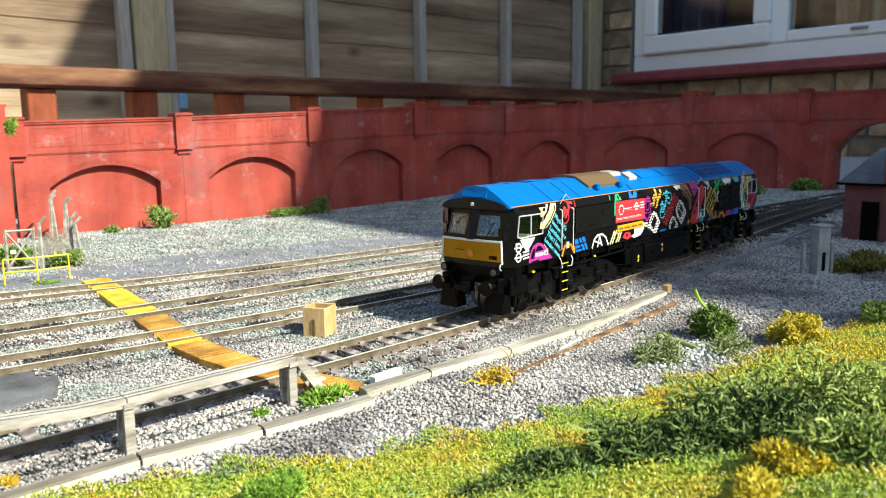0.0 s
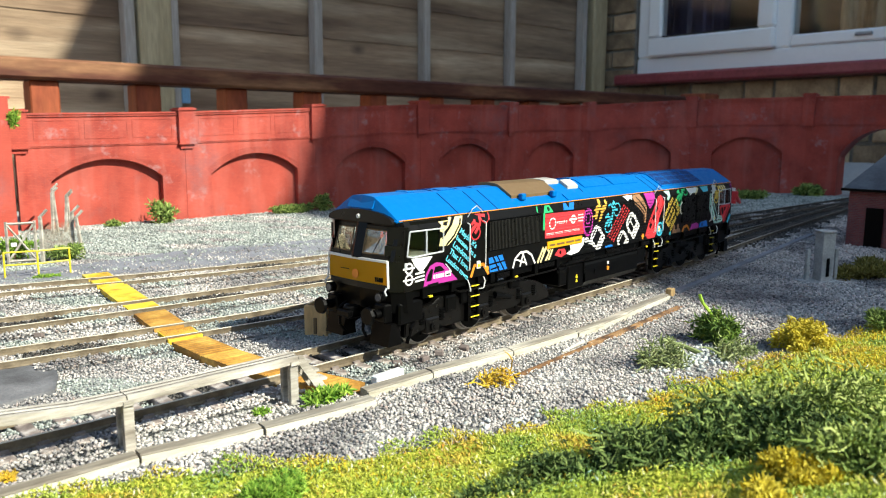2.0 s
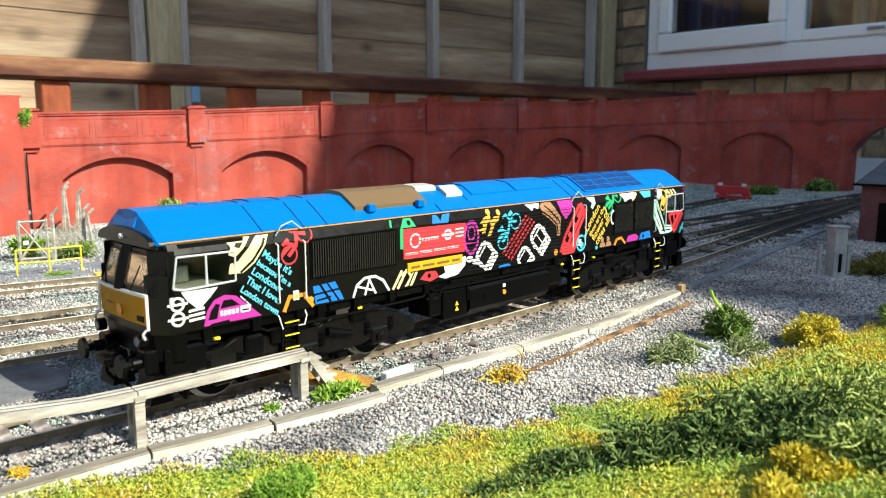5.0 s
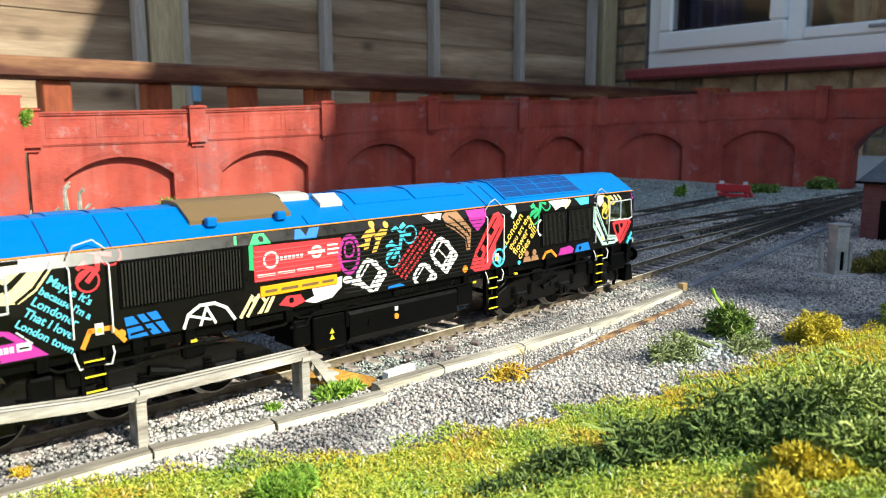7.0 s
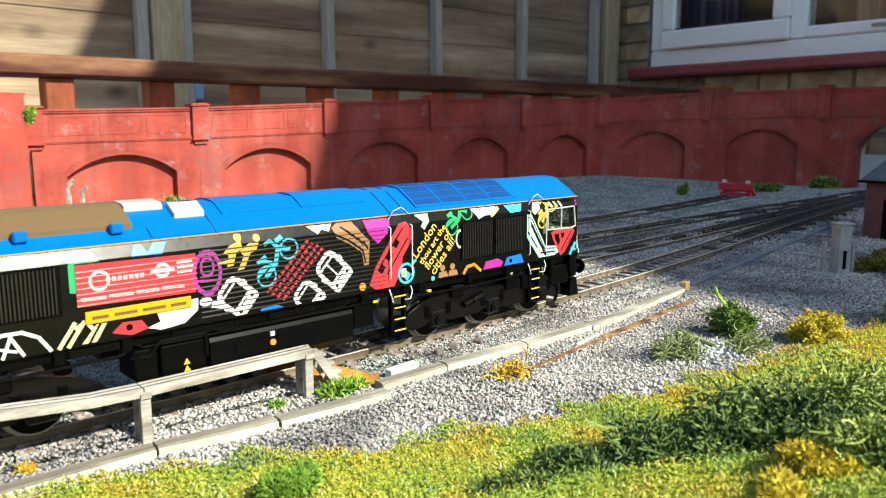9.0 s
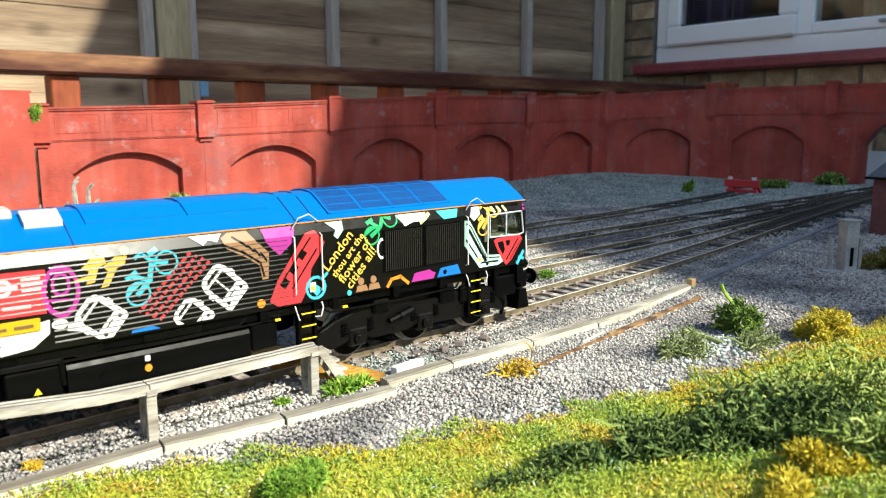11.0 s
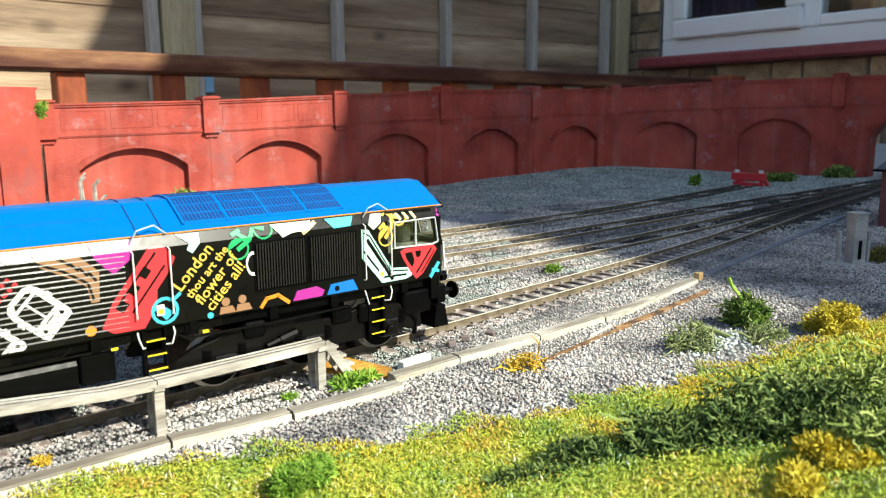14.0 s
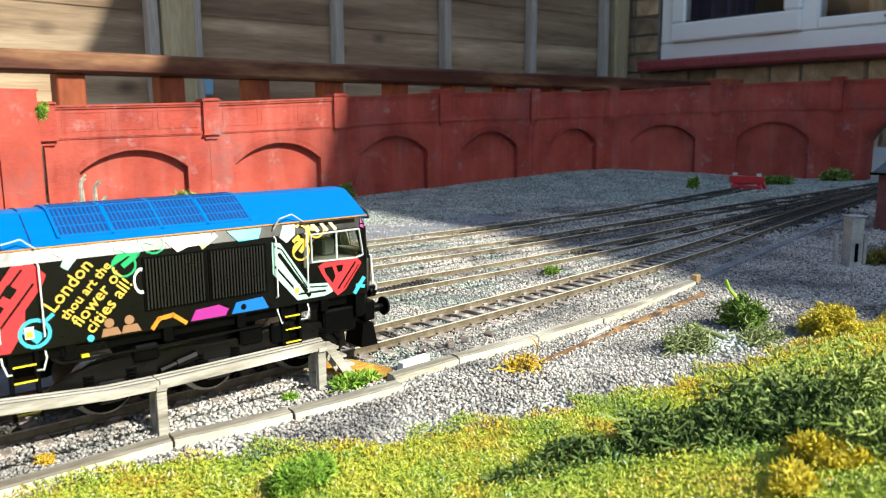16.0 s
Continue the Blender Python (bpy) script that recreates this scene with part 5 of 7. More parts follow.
for x0, x1 in ((-0.0976, -0.0890), (0.0381, 0.0467), (0.1030, 0.1122)):
    for x in (x0, x1):
        grab(x)
    b = bmesh.new()
    tube(b, [(x0, -SIDE, 0.0418), (x0 + 0.0012, -SIDE - 0.001, 0.0445), (x0 + 0.006, -SIDE + 0.001, 0.0452), (x1, -SIDE + 0.0005, 0.0430)], 0.00018, 6)
    part("roof_grab", b, INK["grey"], loco)
    xm = (x0 + x1) / 2
    lad = new("cab_steps")
    lad.empty_display_size = 0.004
    lad.parent = loco
    lad["label"] = "black steps with yellow edges"
    for x in (xm - 0.0026, xm + 0.0026):
        part("stile", boxm(x - 0.0004, x + 0.0004, -SIDE + 0.0005, -SIDE + 0.0022, 0.0055, 0.0206), M["under_black"], lad)
    for k in range(4):
        z = 0.0068 + k * 0.0036
        part("tread", boxm(xm - 0.0023, xm + 0.0023, -SIDE + 0.0001, -SIDE + 0.0035, z, z + 0.0004), M["under_black"], lad)
        part("tread_edge", boxm(xm - 0.0023, xm + 0.0023, -SIDE - 0.0002, -SIDE + 0.0001, z, z + 0.00035), M["yellow"], lad, "yellow step edge")
    for x in (x0, x1):
        b = bmesh.new()
        tube(b, [(x, -SIDE - 0.0002, 0.0204), (x, -SIDE - 0.001, 0.0190), (x + (0.0008 if x == x0 else -0.0008), -SIDE - 0.001, 0.0165), (x + (0.0018 if x == x0 else -0.0018), -SIDE + 0.0004, 0.0162)], 0.0002, 6)
        part("step_handrail", b, INK["white"], loco)
    st = part("warning_sticker", boxm(xm + 0.0006, xm + 0.0024, -SIDE - 0.00035, -SIDE, 0.0236, 0.0262), INK["white"], loco)
    part("symbol", boxm(xm + 0.0009, xm + 0.0021, -SIDE - 0.00045, -SIDE - 0.0003, 0.0240, 0.0252), M["yellow"], st)
part("vent", boxm(-0.1278, -0.1266, -SIDE - 0.0003, -SIDE + 0.0005, 0.0275, 0.0298, bevel=0.0002), INK["grey"], loco)

# underframe
part("solebar", boxm(-0.126, 0.126, -0.0158, 0.0158, 0.0178, BOT, bevel=0.0002), M["under_black"], loco)
for x in (-0.118, -0.104, -0.083, -0.070, -0.056, -0.041, 0.029, 0.052, 0.074, 0.093, 0.118):
    part("jacking_bracket", boxm(x - 0.0012, x + 0.0012, -0.0171, -0.0150, 0.0172, BOT, bevel=0.0002), M["under_black"], loco)
for s in (-1, 1):
    tk = bmesh.new()
    prism(tk, [(0.0, 0.0172), (s * 0.0140, 0.0172), (s * 0.0154, 0.01695), (s * 0.0164, 0.0163), (s * 0.0169, 0.0153), (s * 0.0170, 0.0140), (s * 0.0170, 0.0085), (s * 0.0150, 0.0062), (s * 0.0105, 0.0050), (0.0, 0.0050)], "x", -0.0205, 0.0246)
    part("fuel_tank", tk, M["under_black"], loco, "black rounded fuel tank")
    for x0, x1, z0, z1 in ((-0.0330, -0.0212, 0.0066, 0.0166), (-0.0395, -0.0338, 0.0090, 0.0168), (0.0252, 0.0330, 0.0100, 0.0170)):
        part("equipment_box", boxm(x0, x1, s * 0.006, s * 0.0165, z0, z1, bevel=0.0004), M["under_black"], loco)
    pp = bmesh.new()
    tube(pp, [(-0.0400, s * 0.0155, 0.0150), (-0.0360, s * 0.0166, 0.0150), (-0.0335, s * 0.0166, 0.0182), (-0.0215, s * 0.0166, 0.0182), (-0.0212, s * 0.0166, 0.0120)], 0.0006, 7)
    part("pipe", pp, M["under_black"], loco)
g = bmesh.new()
cyl(g, (-0.0025, -0.0170, 0.0120), (-0.0025, -0.0174, 0.0120), 0.0009, seg=12)
part("fuel_cap", g, INK["orange"], loco)
g = bmesh.new()
cyl(g, (-0.0125, -0.0169, 0.0118), (-0.0125, -0.0173, 0.0118), 0.0012, seg=12)
part("fuel_cap", g, M["under_black"], loco)
part("tank_gauge", boxm(-0.0032, -0.0020, -0.0174, -0.0168, 0.0138, 0.0150), INK["white"], loco)
for z in (0.0092, 0.0110):
    tri = bmesh.new()
    prism(tri, [(-0.0275, z), (-0.0258, z), (-0.02665, z + 0.0015)], "y", -0.0167, -0.0164)
    part("warning_triangle", tri, M["yellow"], loco)
for x in (-0.1165, -0.0700, 0.0320, 0.0540):
    part("yellow_mark", boxm(x, x + 0.0016, -0.0174, -0.0165, 0.0172, 0.0178), M["yellow"], loco)


def bogie(xc, flip):
    b = new("bogie")
    b.empty_display_size = 0.005
    b.parent = loco
    b.matrix_basis = Matrix.Translation((xc, 0, 0)) @ Matrix.Rotation(math.pi if flip else 0, 4, "Z")
    b["label"] = "black three-axle bogie"
    for s in (-1, 1):
        fr = bmesh.new()
        prism(fr, [(-0.0420, 0.0056), (-0.0418, 0.0082), (-0.0392, 0.0108), (-0.0340, 0.0132), (-0.0250, 0.0152), (-0.0085, 0.0158), (-0.0040, 0.0140), (0.0100, 0.0138), (0.0160, 0.0152), (0.0225, 0.0160), (0.0260, 0.0142), (0.0345, 0.0135), (0.0385, 0.0105), (0.0392, 0.0052), (0.0350, 0.0050), (0.0318, 0.0060), (0.0225, 0.0062), (0.0200, 0.0054), (0.0045, 0.0056), (0.0020, 0.0064), (-0.0045, 0.0064), (-0.0070, 0.0054), (-0.0205, 0.0054), (-0.0230, 0.0064), (-0.0300, 0.0060), (-0.0345, 0.0048)], "y", s * 0.0128, s * 0.0152)
        bmesh.ops.bevel(fr, geom=fr.edges[:], offset=0.0004, segments=2, affect="EDGES")
        part("side_frame", fr, M["loco_black"], b)
        for x in (-0.0264, 0.0, 0.0264):
            ab = bmesh.new()
            box(ab, x - 0.0032, x + 0.0032, s * 0.0130, s * 0.0160, 0.0045, 0.0098, bevel=0.0005)
            cyl(ab, (x, s * 0.0158, 0.0070), (x, s * 0.0168, 0.0070), 0.0018, seg=14)
            cyl(ab, (x, s * 0.0166, 0.0070), (x, s * 0.0171, 0.0070), 0.0009, seg=8)
            part("axle_box", ab, M["loco_black"], b)
            for dx in (-0.0048, 0.0048):
                sp = bmesh.new()
                for k in range(5):
                    cyl(sp, (x + dx, s * 0.0146, 0.0082 + k * 0.00085), (x + dx, s * 0.0146, 0.0087 + k * 0.00085), 0.0015, seg=10)
                part("spring", sp, M["under_black"], b)
        dm = bmesh.new()
        cyl(dm, (-0.0150, s * 0.0160, 0.0100), (-0.0060, s * 0.0160, 0.0122), 0.0009, seg=8)
        cyl(dm, (-0.0110, s * 0.0160, 0.0110), (-0.0060, s * 0.0160, 0.0122), 0.0013, seg=8)
        part("damper", dm, M["under_black"], b)
        for x0, x1, z0, z1 in ((0.0060, 0.0125, 0.0118, 0.0165), (0.0150, 0.0205, 0.0105, 0.0160), (-0.0210, -0.0150, 0.0130, 0.0172)):
            part("brake_cylinder", boxm(x0, x1, s * 0.0140, s * 0.0165, z0, z1, bevel=0.0006), M["under_black"], b)
        sa = bmesh.new()
        tube(sa, [(0.0330, s * 0.0155, 0.0120), (0.0365, s * 0.0155, 0.0080), (0.0368, s * 0.0140, 0.0030)], 0.0007, 6)
        part("sand_pipe", sa, M["under_black"], b)
    part("bolster", boxm(-0.012, 0.012, -0.0128, 0.0128, 0.0090, 0.0177), M["under_black"], b)


for s in (-1, 1):
    for x0, x1, z, r in ((-0.1030, -0.0405, 0.0166, 0.00035), (-0.0395, 0.0350, 0.0176, 0.00030), (0.0480, 0.1010, 0.0166, 0.00035), (-0.0200, 0.0240, 0.0180, 0.00022)):
        pp = bmesh.new()
        m = (x0 + x1) / 2
        tube(pp, [(x0, s * 0.0158, z + 0.0012), (x0 + 0.002, s * 0.0168, z), (m, s * 0.0169, z - 0.0003), (x1 - 0.002, s * 0.0168, z), (x1, s * 0.0158, z + 0.0012)], r, 6)
        part("conduit", pp, M["loco_black"], loco)
    for x0, x1 in ((-0.0800, -0.0720), (-0.0540, -0.0425), (0.0300, 0.0370), (0.0500, 0.0600), (-0.0300, -0.0120), (-0.0030, 0.0120)):
        vt = part("air_vent", boxm(x0, x1, s * 0.0150, s * 0.0161, 0.0180, BOT - 0.0004), M["under_black"], loco)
        for k in range(4):
            z = 0.0182 + k * (BOT - 0.0190) / 4
            part("louvre", boxm(x0 + 0.0003, x1 - 0.0003, s * 0.0160, s * 0.0165, z, z + 0.00025), M["loco_black"], vt)
bogie(-0.0866, True)
bogie(0.0868, False)
part("cab_step_box", boxm(-0.1290, -0.1180, -0.0163, -0.0120, 0.0098, 0.0170, bevel=0.0006), M["under_black"], loco)
part("cab_step_box", boxm(0.1180, 0.1290, -0.0163, -0.0120, 0.0098, 0.0170, bevel=0.0006), M["under_black"], loco)

WHEELS = []
for x in (-0.1130, -0.0866, -0.0602, 0.0604, 0.0868, 0.1132):
    wb = bmesh.new()
    cyl(wb, (0, -0.0125, 0), (0, 0.0125, 0), 0.0010, seg=10)
    w = part("wheelset", wb, M["under_black"], loco, "steel wheelset")
    w.matrix_basis = Matrix.Translation((x, 0, 0.0070))
    for s in (-1, 1):
        t = bmesh.new()
        cyl(t, (0, s * 0.0070, 0), (0, s * 0.0076, 0), 0.0077, seg=36)
        cyl(t, (0, s * 0.0076, 0), (0, s * 0.0098, 0), 0.0070, seg=36)
        part("tyre", t, M["wheel_steel"], w, "bright steel tyre")
        d = bmesh.new()
        cyl(d, (0, s * 0.0097, 0), (0, s * 0.0101, 0), 0.0065, seg=28)
        cyl(d, (0, s * 0.0100, 0), (0, s * 0.0112, 0), 0.0018, seg=12)
        for k in range(6):
            a = k * math.pi / 3
            cyl(d, (0.0038 * math.cos(a), s * 0.0100, 0.0038 * math.sin(a)), (0.0038 * math.cos(a), s * 0.0104, 0.0038 * math.sin(a)), 0.0007, seg=8)
        part("wheel_disc", d, M["under_black"], w)
    WHEELS.append((w, x))

# ---- loose gravel ----
def scatter_mesh(name, pts, size, mat, squash=0.75, seed=3):
    """Many small irregular eight-sided crumbs in one mesh."""
    rng = np.random.default_rng(seed)
    n = len(pts)
    base = np.array([(1, 0, 0), (-1, 0, 0), (0, 1, 0), (0, -1, 0), (0, 0, 1), (0, 0, -1)], float)
    a, b = rng.uniform(0, 6.283, n), rng.uniform(-0.7, 0.7, n)
    ca, sa, cb, sb = np.cos(a), np.sin(a), np.cos(b), np.sin(b)
    R = np.zeros((n, 3, 3))
    R[:, 0, 0], R[:, 0, 1], R[:, 0, 2] = ca, -sa * cb, sa * sb
    R[:, 1, 0], R[:, 1, 1], R[:, 1, 2] = sa, ca * cb, -ca * sb
    R[:, 2, 1], R[:, 2, 2] = sb, cb
    r = rng.uniform(0.6, 1.25, (n, 6, 1)) * base[None] + rng.normal(0, 0.16, (n, 6, 3))
    r *= (np.asarray(size) * rng.uniform(0.65, 1.3, n))[:, None, None]
    r[:, :, 2] *= squash
    co = np.einsum("nij,nkj->nki", R, r) + pts[:, None, :]
    faces = np.array([(0, 2, 4), (2, 1, 4), (1, 3, 4), (3, 0, 4), (2, 0, 5), (1, 2, 5), (3, 1, 5), (0, 3, 5)])
    f = (faces[None] + (np.arange(n) * 6)[:, None, None]).reshape(-1, 3)
    me = bpy.data.meshes.new(name)
    me.vertices.add(n * 6)
    me.vertices.foreach_set("co", co.astype(np.float32).ravel())
    me.loops.add(len(f) * 3)
    me.loops.foreach_set("vertex_index", f.astype(np.int32).ravel())
    me.polygons.add(len(f))
    me.polygons.foreach_set("loop_start", np.arange(0, len(f) * 3, 3, dtype=np.int32))
    me.update(calc_edges=True)
    me.validate()
    me.materials.append(mat)
    return new(name, me)


def crumbs_mat(name, stops, patches, patch_scale, rough=0.9, spec=0.4):
    m, nt, b = nodes_of(name)
    g = nt.nodes.new("ShaderNodeNewGeometry")
    col = ramp(nt, g.outputs["Random Per Island"], stops)
    f = noise_tex(nt, patch_scale, 4.0)
    col = mix(nt, 1.0, col, ramp(nt, f, patches), "MULTIPLY")
    f2 = noise_tex(nt, 1500, 2.0)
    col = mix(nt, 1.0, col, ramp(nt, f2, [(0.3, (0.8, 0.8, 0.8)), (0.7, (1.1, 1.1, 1.1))]), "MULTIPLY")
    nt.links.new(col, b.inputs["Base Color"])
    b.inputs["Roughness"].default_value = rough
    b.inputs["Specular IOR Level"].default_value = spec
    return m


M["stones"] = crumbs_mat("mixed_grey_ballast", [(0.0, (0.12, 0.118, 0.12)), (0.2, (0.25, 0.245, 0.24)), (0.5, (0.40, 0.38, 0.365)), (0.85, (0.55, 0.52, 0.495)), (1.0, (0.36, 0.29, 0.265))], [(0.36, (0.50, 0.49, 0.51)), (0.45, (0.84, 0.83, 0.84)), (0.53, (1.22, 1.20, 1.17)), (0.68, (1.46, 1.44, 1.41))], 24)
M["talus"] = crumbs_mat("pale_green_grey_talus", [(0.0, (0.13, 0.15, 0.145)), (0.3, (0.27, 0.30, 0.28)), (0.7, (0.40, 0.43, 0.40)), (1.0, (0.54, 0.56, 0.52))], [(0.3, (0.72, 0.72, 0.72)), (0.6, (1.10, 1.10, 1.08))], 30)
M["turf"] = crumbs_mat("yellow_green_turf", [(0.0, (0.25, 0.30, 0.04)), (0.3, (0.39, 0.42, 0.05)), (0.6, (0.50, 0.52, 0.07)), (0.88, (0.60, 0.59, 0.12)), (0.93, (0.60, 0.36, 0.05)), (0.96, (0.64, 0.66, 0.30)), (1.0, (0.72, 0.74, 0.58))], [(0.30, (0.30, 0.52, 0.8)), (0.43, (0.72, 0.90, 1.0)), (0.54, (1.02, 1.0, 0.95)), (0.64, (1.15, 0.78, 0.7)), (0.75, (0.75, 0.80, 0.9))], 52, 0.85)
M["turf_gold"] = crumbs_mat("golden_turf", [(0.0, (0.34, 0.24, 0.015)), (0.4, (0.52, 0.41, 0.02)), (0.8, (0.62, 0.50, 0.035)), (1.0, (0.50, 0.52, 0.05))], [(0.3, (0.7, 0.72, 0.6)), (0.6, (1.08, 1.02, 0.95))], 40, 0.85)

EYE = (0.053, -0.196)


def grass_edge(x):
    return np.interp(x, [0.0, 0.08, 0.105, 0.13, 0.16, 0.19, 0.22, 0.26, 0.30, 0.36, 0.45, 0.6], [-0.029, -0.030, -0.034, -0.050, -0.062, -0.070, -0.077, -0.084, -0.088, -0.094, -0.10, -0.10])


def jitter_grid(x0, x1, y0, y1, step, seed):
    rng = np.random.default_rng(seed)
    X, Y = np.meshgrid(np.arange(x0, x1, step), np.arange(y0, y1, step))
    return X.ravel() + rng.uniform(-0.5, 0.5, X.size) * step, Y.ravel() + rng.uniform(-0.5, 0.5, X.size) * step


def on_view_side(x, y):
    """The wedge of the layout that lies before the lens at some time."""
    dx, dy = x - EYE[0], y - EYE[1]
    a = np.degrees(np.arctan2(dx, dy))
    return (a > 3) & (a < 77) & (np.hypot(dx, dy) > 0.09)


PATH_LO = ([0.05, 0.166, 0.2118, 0.2647, 0.3557, 0.45], [0.222, 0.2125, 0.1975, 0.1885, 0.193, 0.205])
PATH_HI = ([0.05, 0.176, 0.24, 0.30, 0.357, 0.424, 0.45], [0.245, 0.2476, 0.2600, 0.2520, 0.242, 0.238, 0.236])
PATCH = [(0.02, 0.078), (0.098, 0.073), (0.1125, 0.0585), (0.1105, 0.046), (0.1065, 0.034), (0.092, 0.0305), (0.02, 0.031)]


def stones(step, d0, d1, size, seed):
    x, y = jitter_grid(0.03, 1.02, -0.10, 0.43, step, seed)
    dist = np.hypot(x - EYE[0], y - EYE[1])
    edge = np.interp(x, [-0.6, 0.02, 0.083, 0.1075, 0.127, 0.157, 0.1705, 0.1715, 0.195, 0.23, 0.28, 0.337, 0.36, 0.5, 0.7], [-0.031, -0.030, -0.0288, -0.0275, -0.0300, -0.0315, -0.0312, -0.0250, -0.0236, -0.0238, -0.0210, -0.0098, -0.0055, 0.0215, 0.060])
    keep = on_view_side(x, y) & (dist >= d0) & (dist < d1) & (y > grass_edge(x) - 0.002)
    keep &= x < np.interp(y, [0.085, 0.222, 0.344, 0.425], [1.01, 0.99, 0.925, 0.835])
    td = track_distance(x, y)
    keep &= np.abs(td - GAUGE / 2) > 0.0013
    strewn = np.random.default_rng(seed + 40).uniform(0, 1, len(x)) < 0.10 + 0.22 * (noise_field(x * 0.9, y * 1.6) > 0.25)
    keep &= strewn | ~((x < 0.42) & (y > np.interp(x, *PATH_LO)) & (y < np.interp(x, *PATH_HI)))
    keep &= ~((x < 0.107) & (y > 0.033) & (y < 0.072))
    keep &= ~((np.abs(y - edge) < 0.0030) & (x < 0.352))
    keep &= ~((np.abs(x - np.interp(y, [-0.03, 0.0, 0.02, 0.05, 0.10, 0.17, 0.21], [0.1715, 0.1625, 0.1575, 0.1545, 0.159, 0.1655, 0.1690])) < 0.0062) & (y < 0.205) & (y > -0.0215))
    x, y, td = x[keep], y[keep], td[keep]
    hyp = np.hypot(x - EYE[0], y - EYE[1])
    z = layout_z(x, y) + 0.0001
    main = np.abs(y - np.interp(x, *TRACK_XY[0])) < 0.0085
    fill = np.where(main, 0.0004 + 0.0012 * noise_field(x * 1.3, y * 2.1), 0.0010 + 0.0010 * noise_field(x, y * 1.7))
    z = np.where(td < 0.0072, z + np.clip(fill, -0.0003, 0.0016), np.where((td > 0.0094) & (td < 0.019), z + 0.0011, z))
    z = np.where((x < 0.42) & (y > np.interp(x, *PATH_LO)) & (y < np.interp(x, *PATH_HI)), -0.0030, z)
    z = z + np.random.default_rng(seed + 9).uniform(-0.0003, 0.0004, len(x))
    green = (noise_field(x, y) > 0.12) & (x < 0.36) & (y > 0.004) & (y < 0.42) | ((y > 0.24) & (noise_field(x, y) > -0.25)) | (x > 0.6) & (y > 0.15)
    green |= (np.abs(x - 0.185) < 0.014) & (y < 0.0) & (y > -0.022)
    first = np.minimum(np.abs(y - np.interp(x, *TRACK_XY[0])), np.abs(y - np.interp(x, *TRACK_XY[1])))
    soot = (first < 0.016 + 0.010 * noise_field(x, y)) & (x > 0.54 + 0.09 * noise_field(x, y))
    soot |= (td < 0.0066) & (noise_field(x * 0.7, y) > np.where(x > 0.36, -0.2, 0.1))
    return np.stack([x, y, z], 1), np.full(len(x), size) * np.where((hyp < 0.22), 1.22, 1.0), np.where(soot, 2, np.where(green, 1, 0))


def noise_field(x, y):
    return 0.5 * np.sin(x * 61 + 2.0 * np.sin(y * 37)) * np.cos(y * 53 + 1.3 * np.sin(x * 29)) + 0.35 * np.sin(x * 143 + y * 117)


sets = [stones(0.00088, 0.09, 0.30, 0.00050, 1), stones(0.00115, 0.30, 0.50, 0.00066, 2), stones(0.0017, 0.50, 0.80, 0.00086, 4), stones(0.0020, 0.80, 1.10, 0.00105, 9)]
P = np.concatenate([s[0] for s in sets])
S = np.concatenate([s[1] for s in sets])
G = np.concatenate([s[2] for s in sets])
tagged(scatter_mesh("gravel", P[G == 0], S[G == 0], M["stones"], 0.8, 5), "loose mixed grey and buff model ballast gravel", "gravel", kind="stuff")
tagged(scatter_mesh("talus_gravel", P[G == 1], S[G == 1], M["talus"], 0.8, 6), "pale green-grey model talus gravel", "gravel", kind="stuff")


M["soot"] = crumbs_mat("oily_black_ballast", [(0.0, (0.02, 0.019, 0.018)), (0.6, (0.05, 0.046, 0.042)), (1.0, (0.14, 0.13, 0.12))], [(0.3, (0.7, 0.7, 0.7)), (0.6, (1.1, 1.1, 1.1))], 40)
tagged(scatter_mesh("sooty_gravel", P[G == 2], S[G == 2], M["soot"], 0.8, 7), "oily dark ballast between the rails", "gravel", kind="stuff")


def poly_sheet(name, pts, z, mat, thick=0.0006):
    bm = bmesh.new()
    prism(bm, pts, "z", z - thick, z)
    bmesh.ops.triangulate(bm, faces=bm.faces[:])
    return part(name, bm, mat)


path_pts = list(zip(*PATH_LO)) + list(zip(*PATH_HI))[::-1]
tagged(poly_sheet("cinder_path", path_pts, -0.0031, M["path"], 0.0016), "smooth blue-grey cinder path beside the siding", "path", kind="structure")
tagged(poly_sheet("asphalt_patch", PATCH, -0.0030, M["asphalt"], 0.0016), "smooth worn grey asphalt patch between the tracks", "pavement", kind="structure")

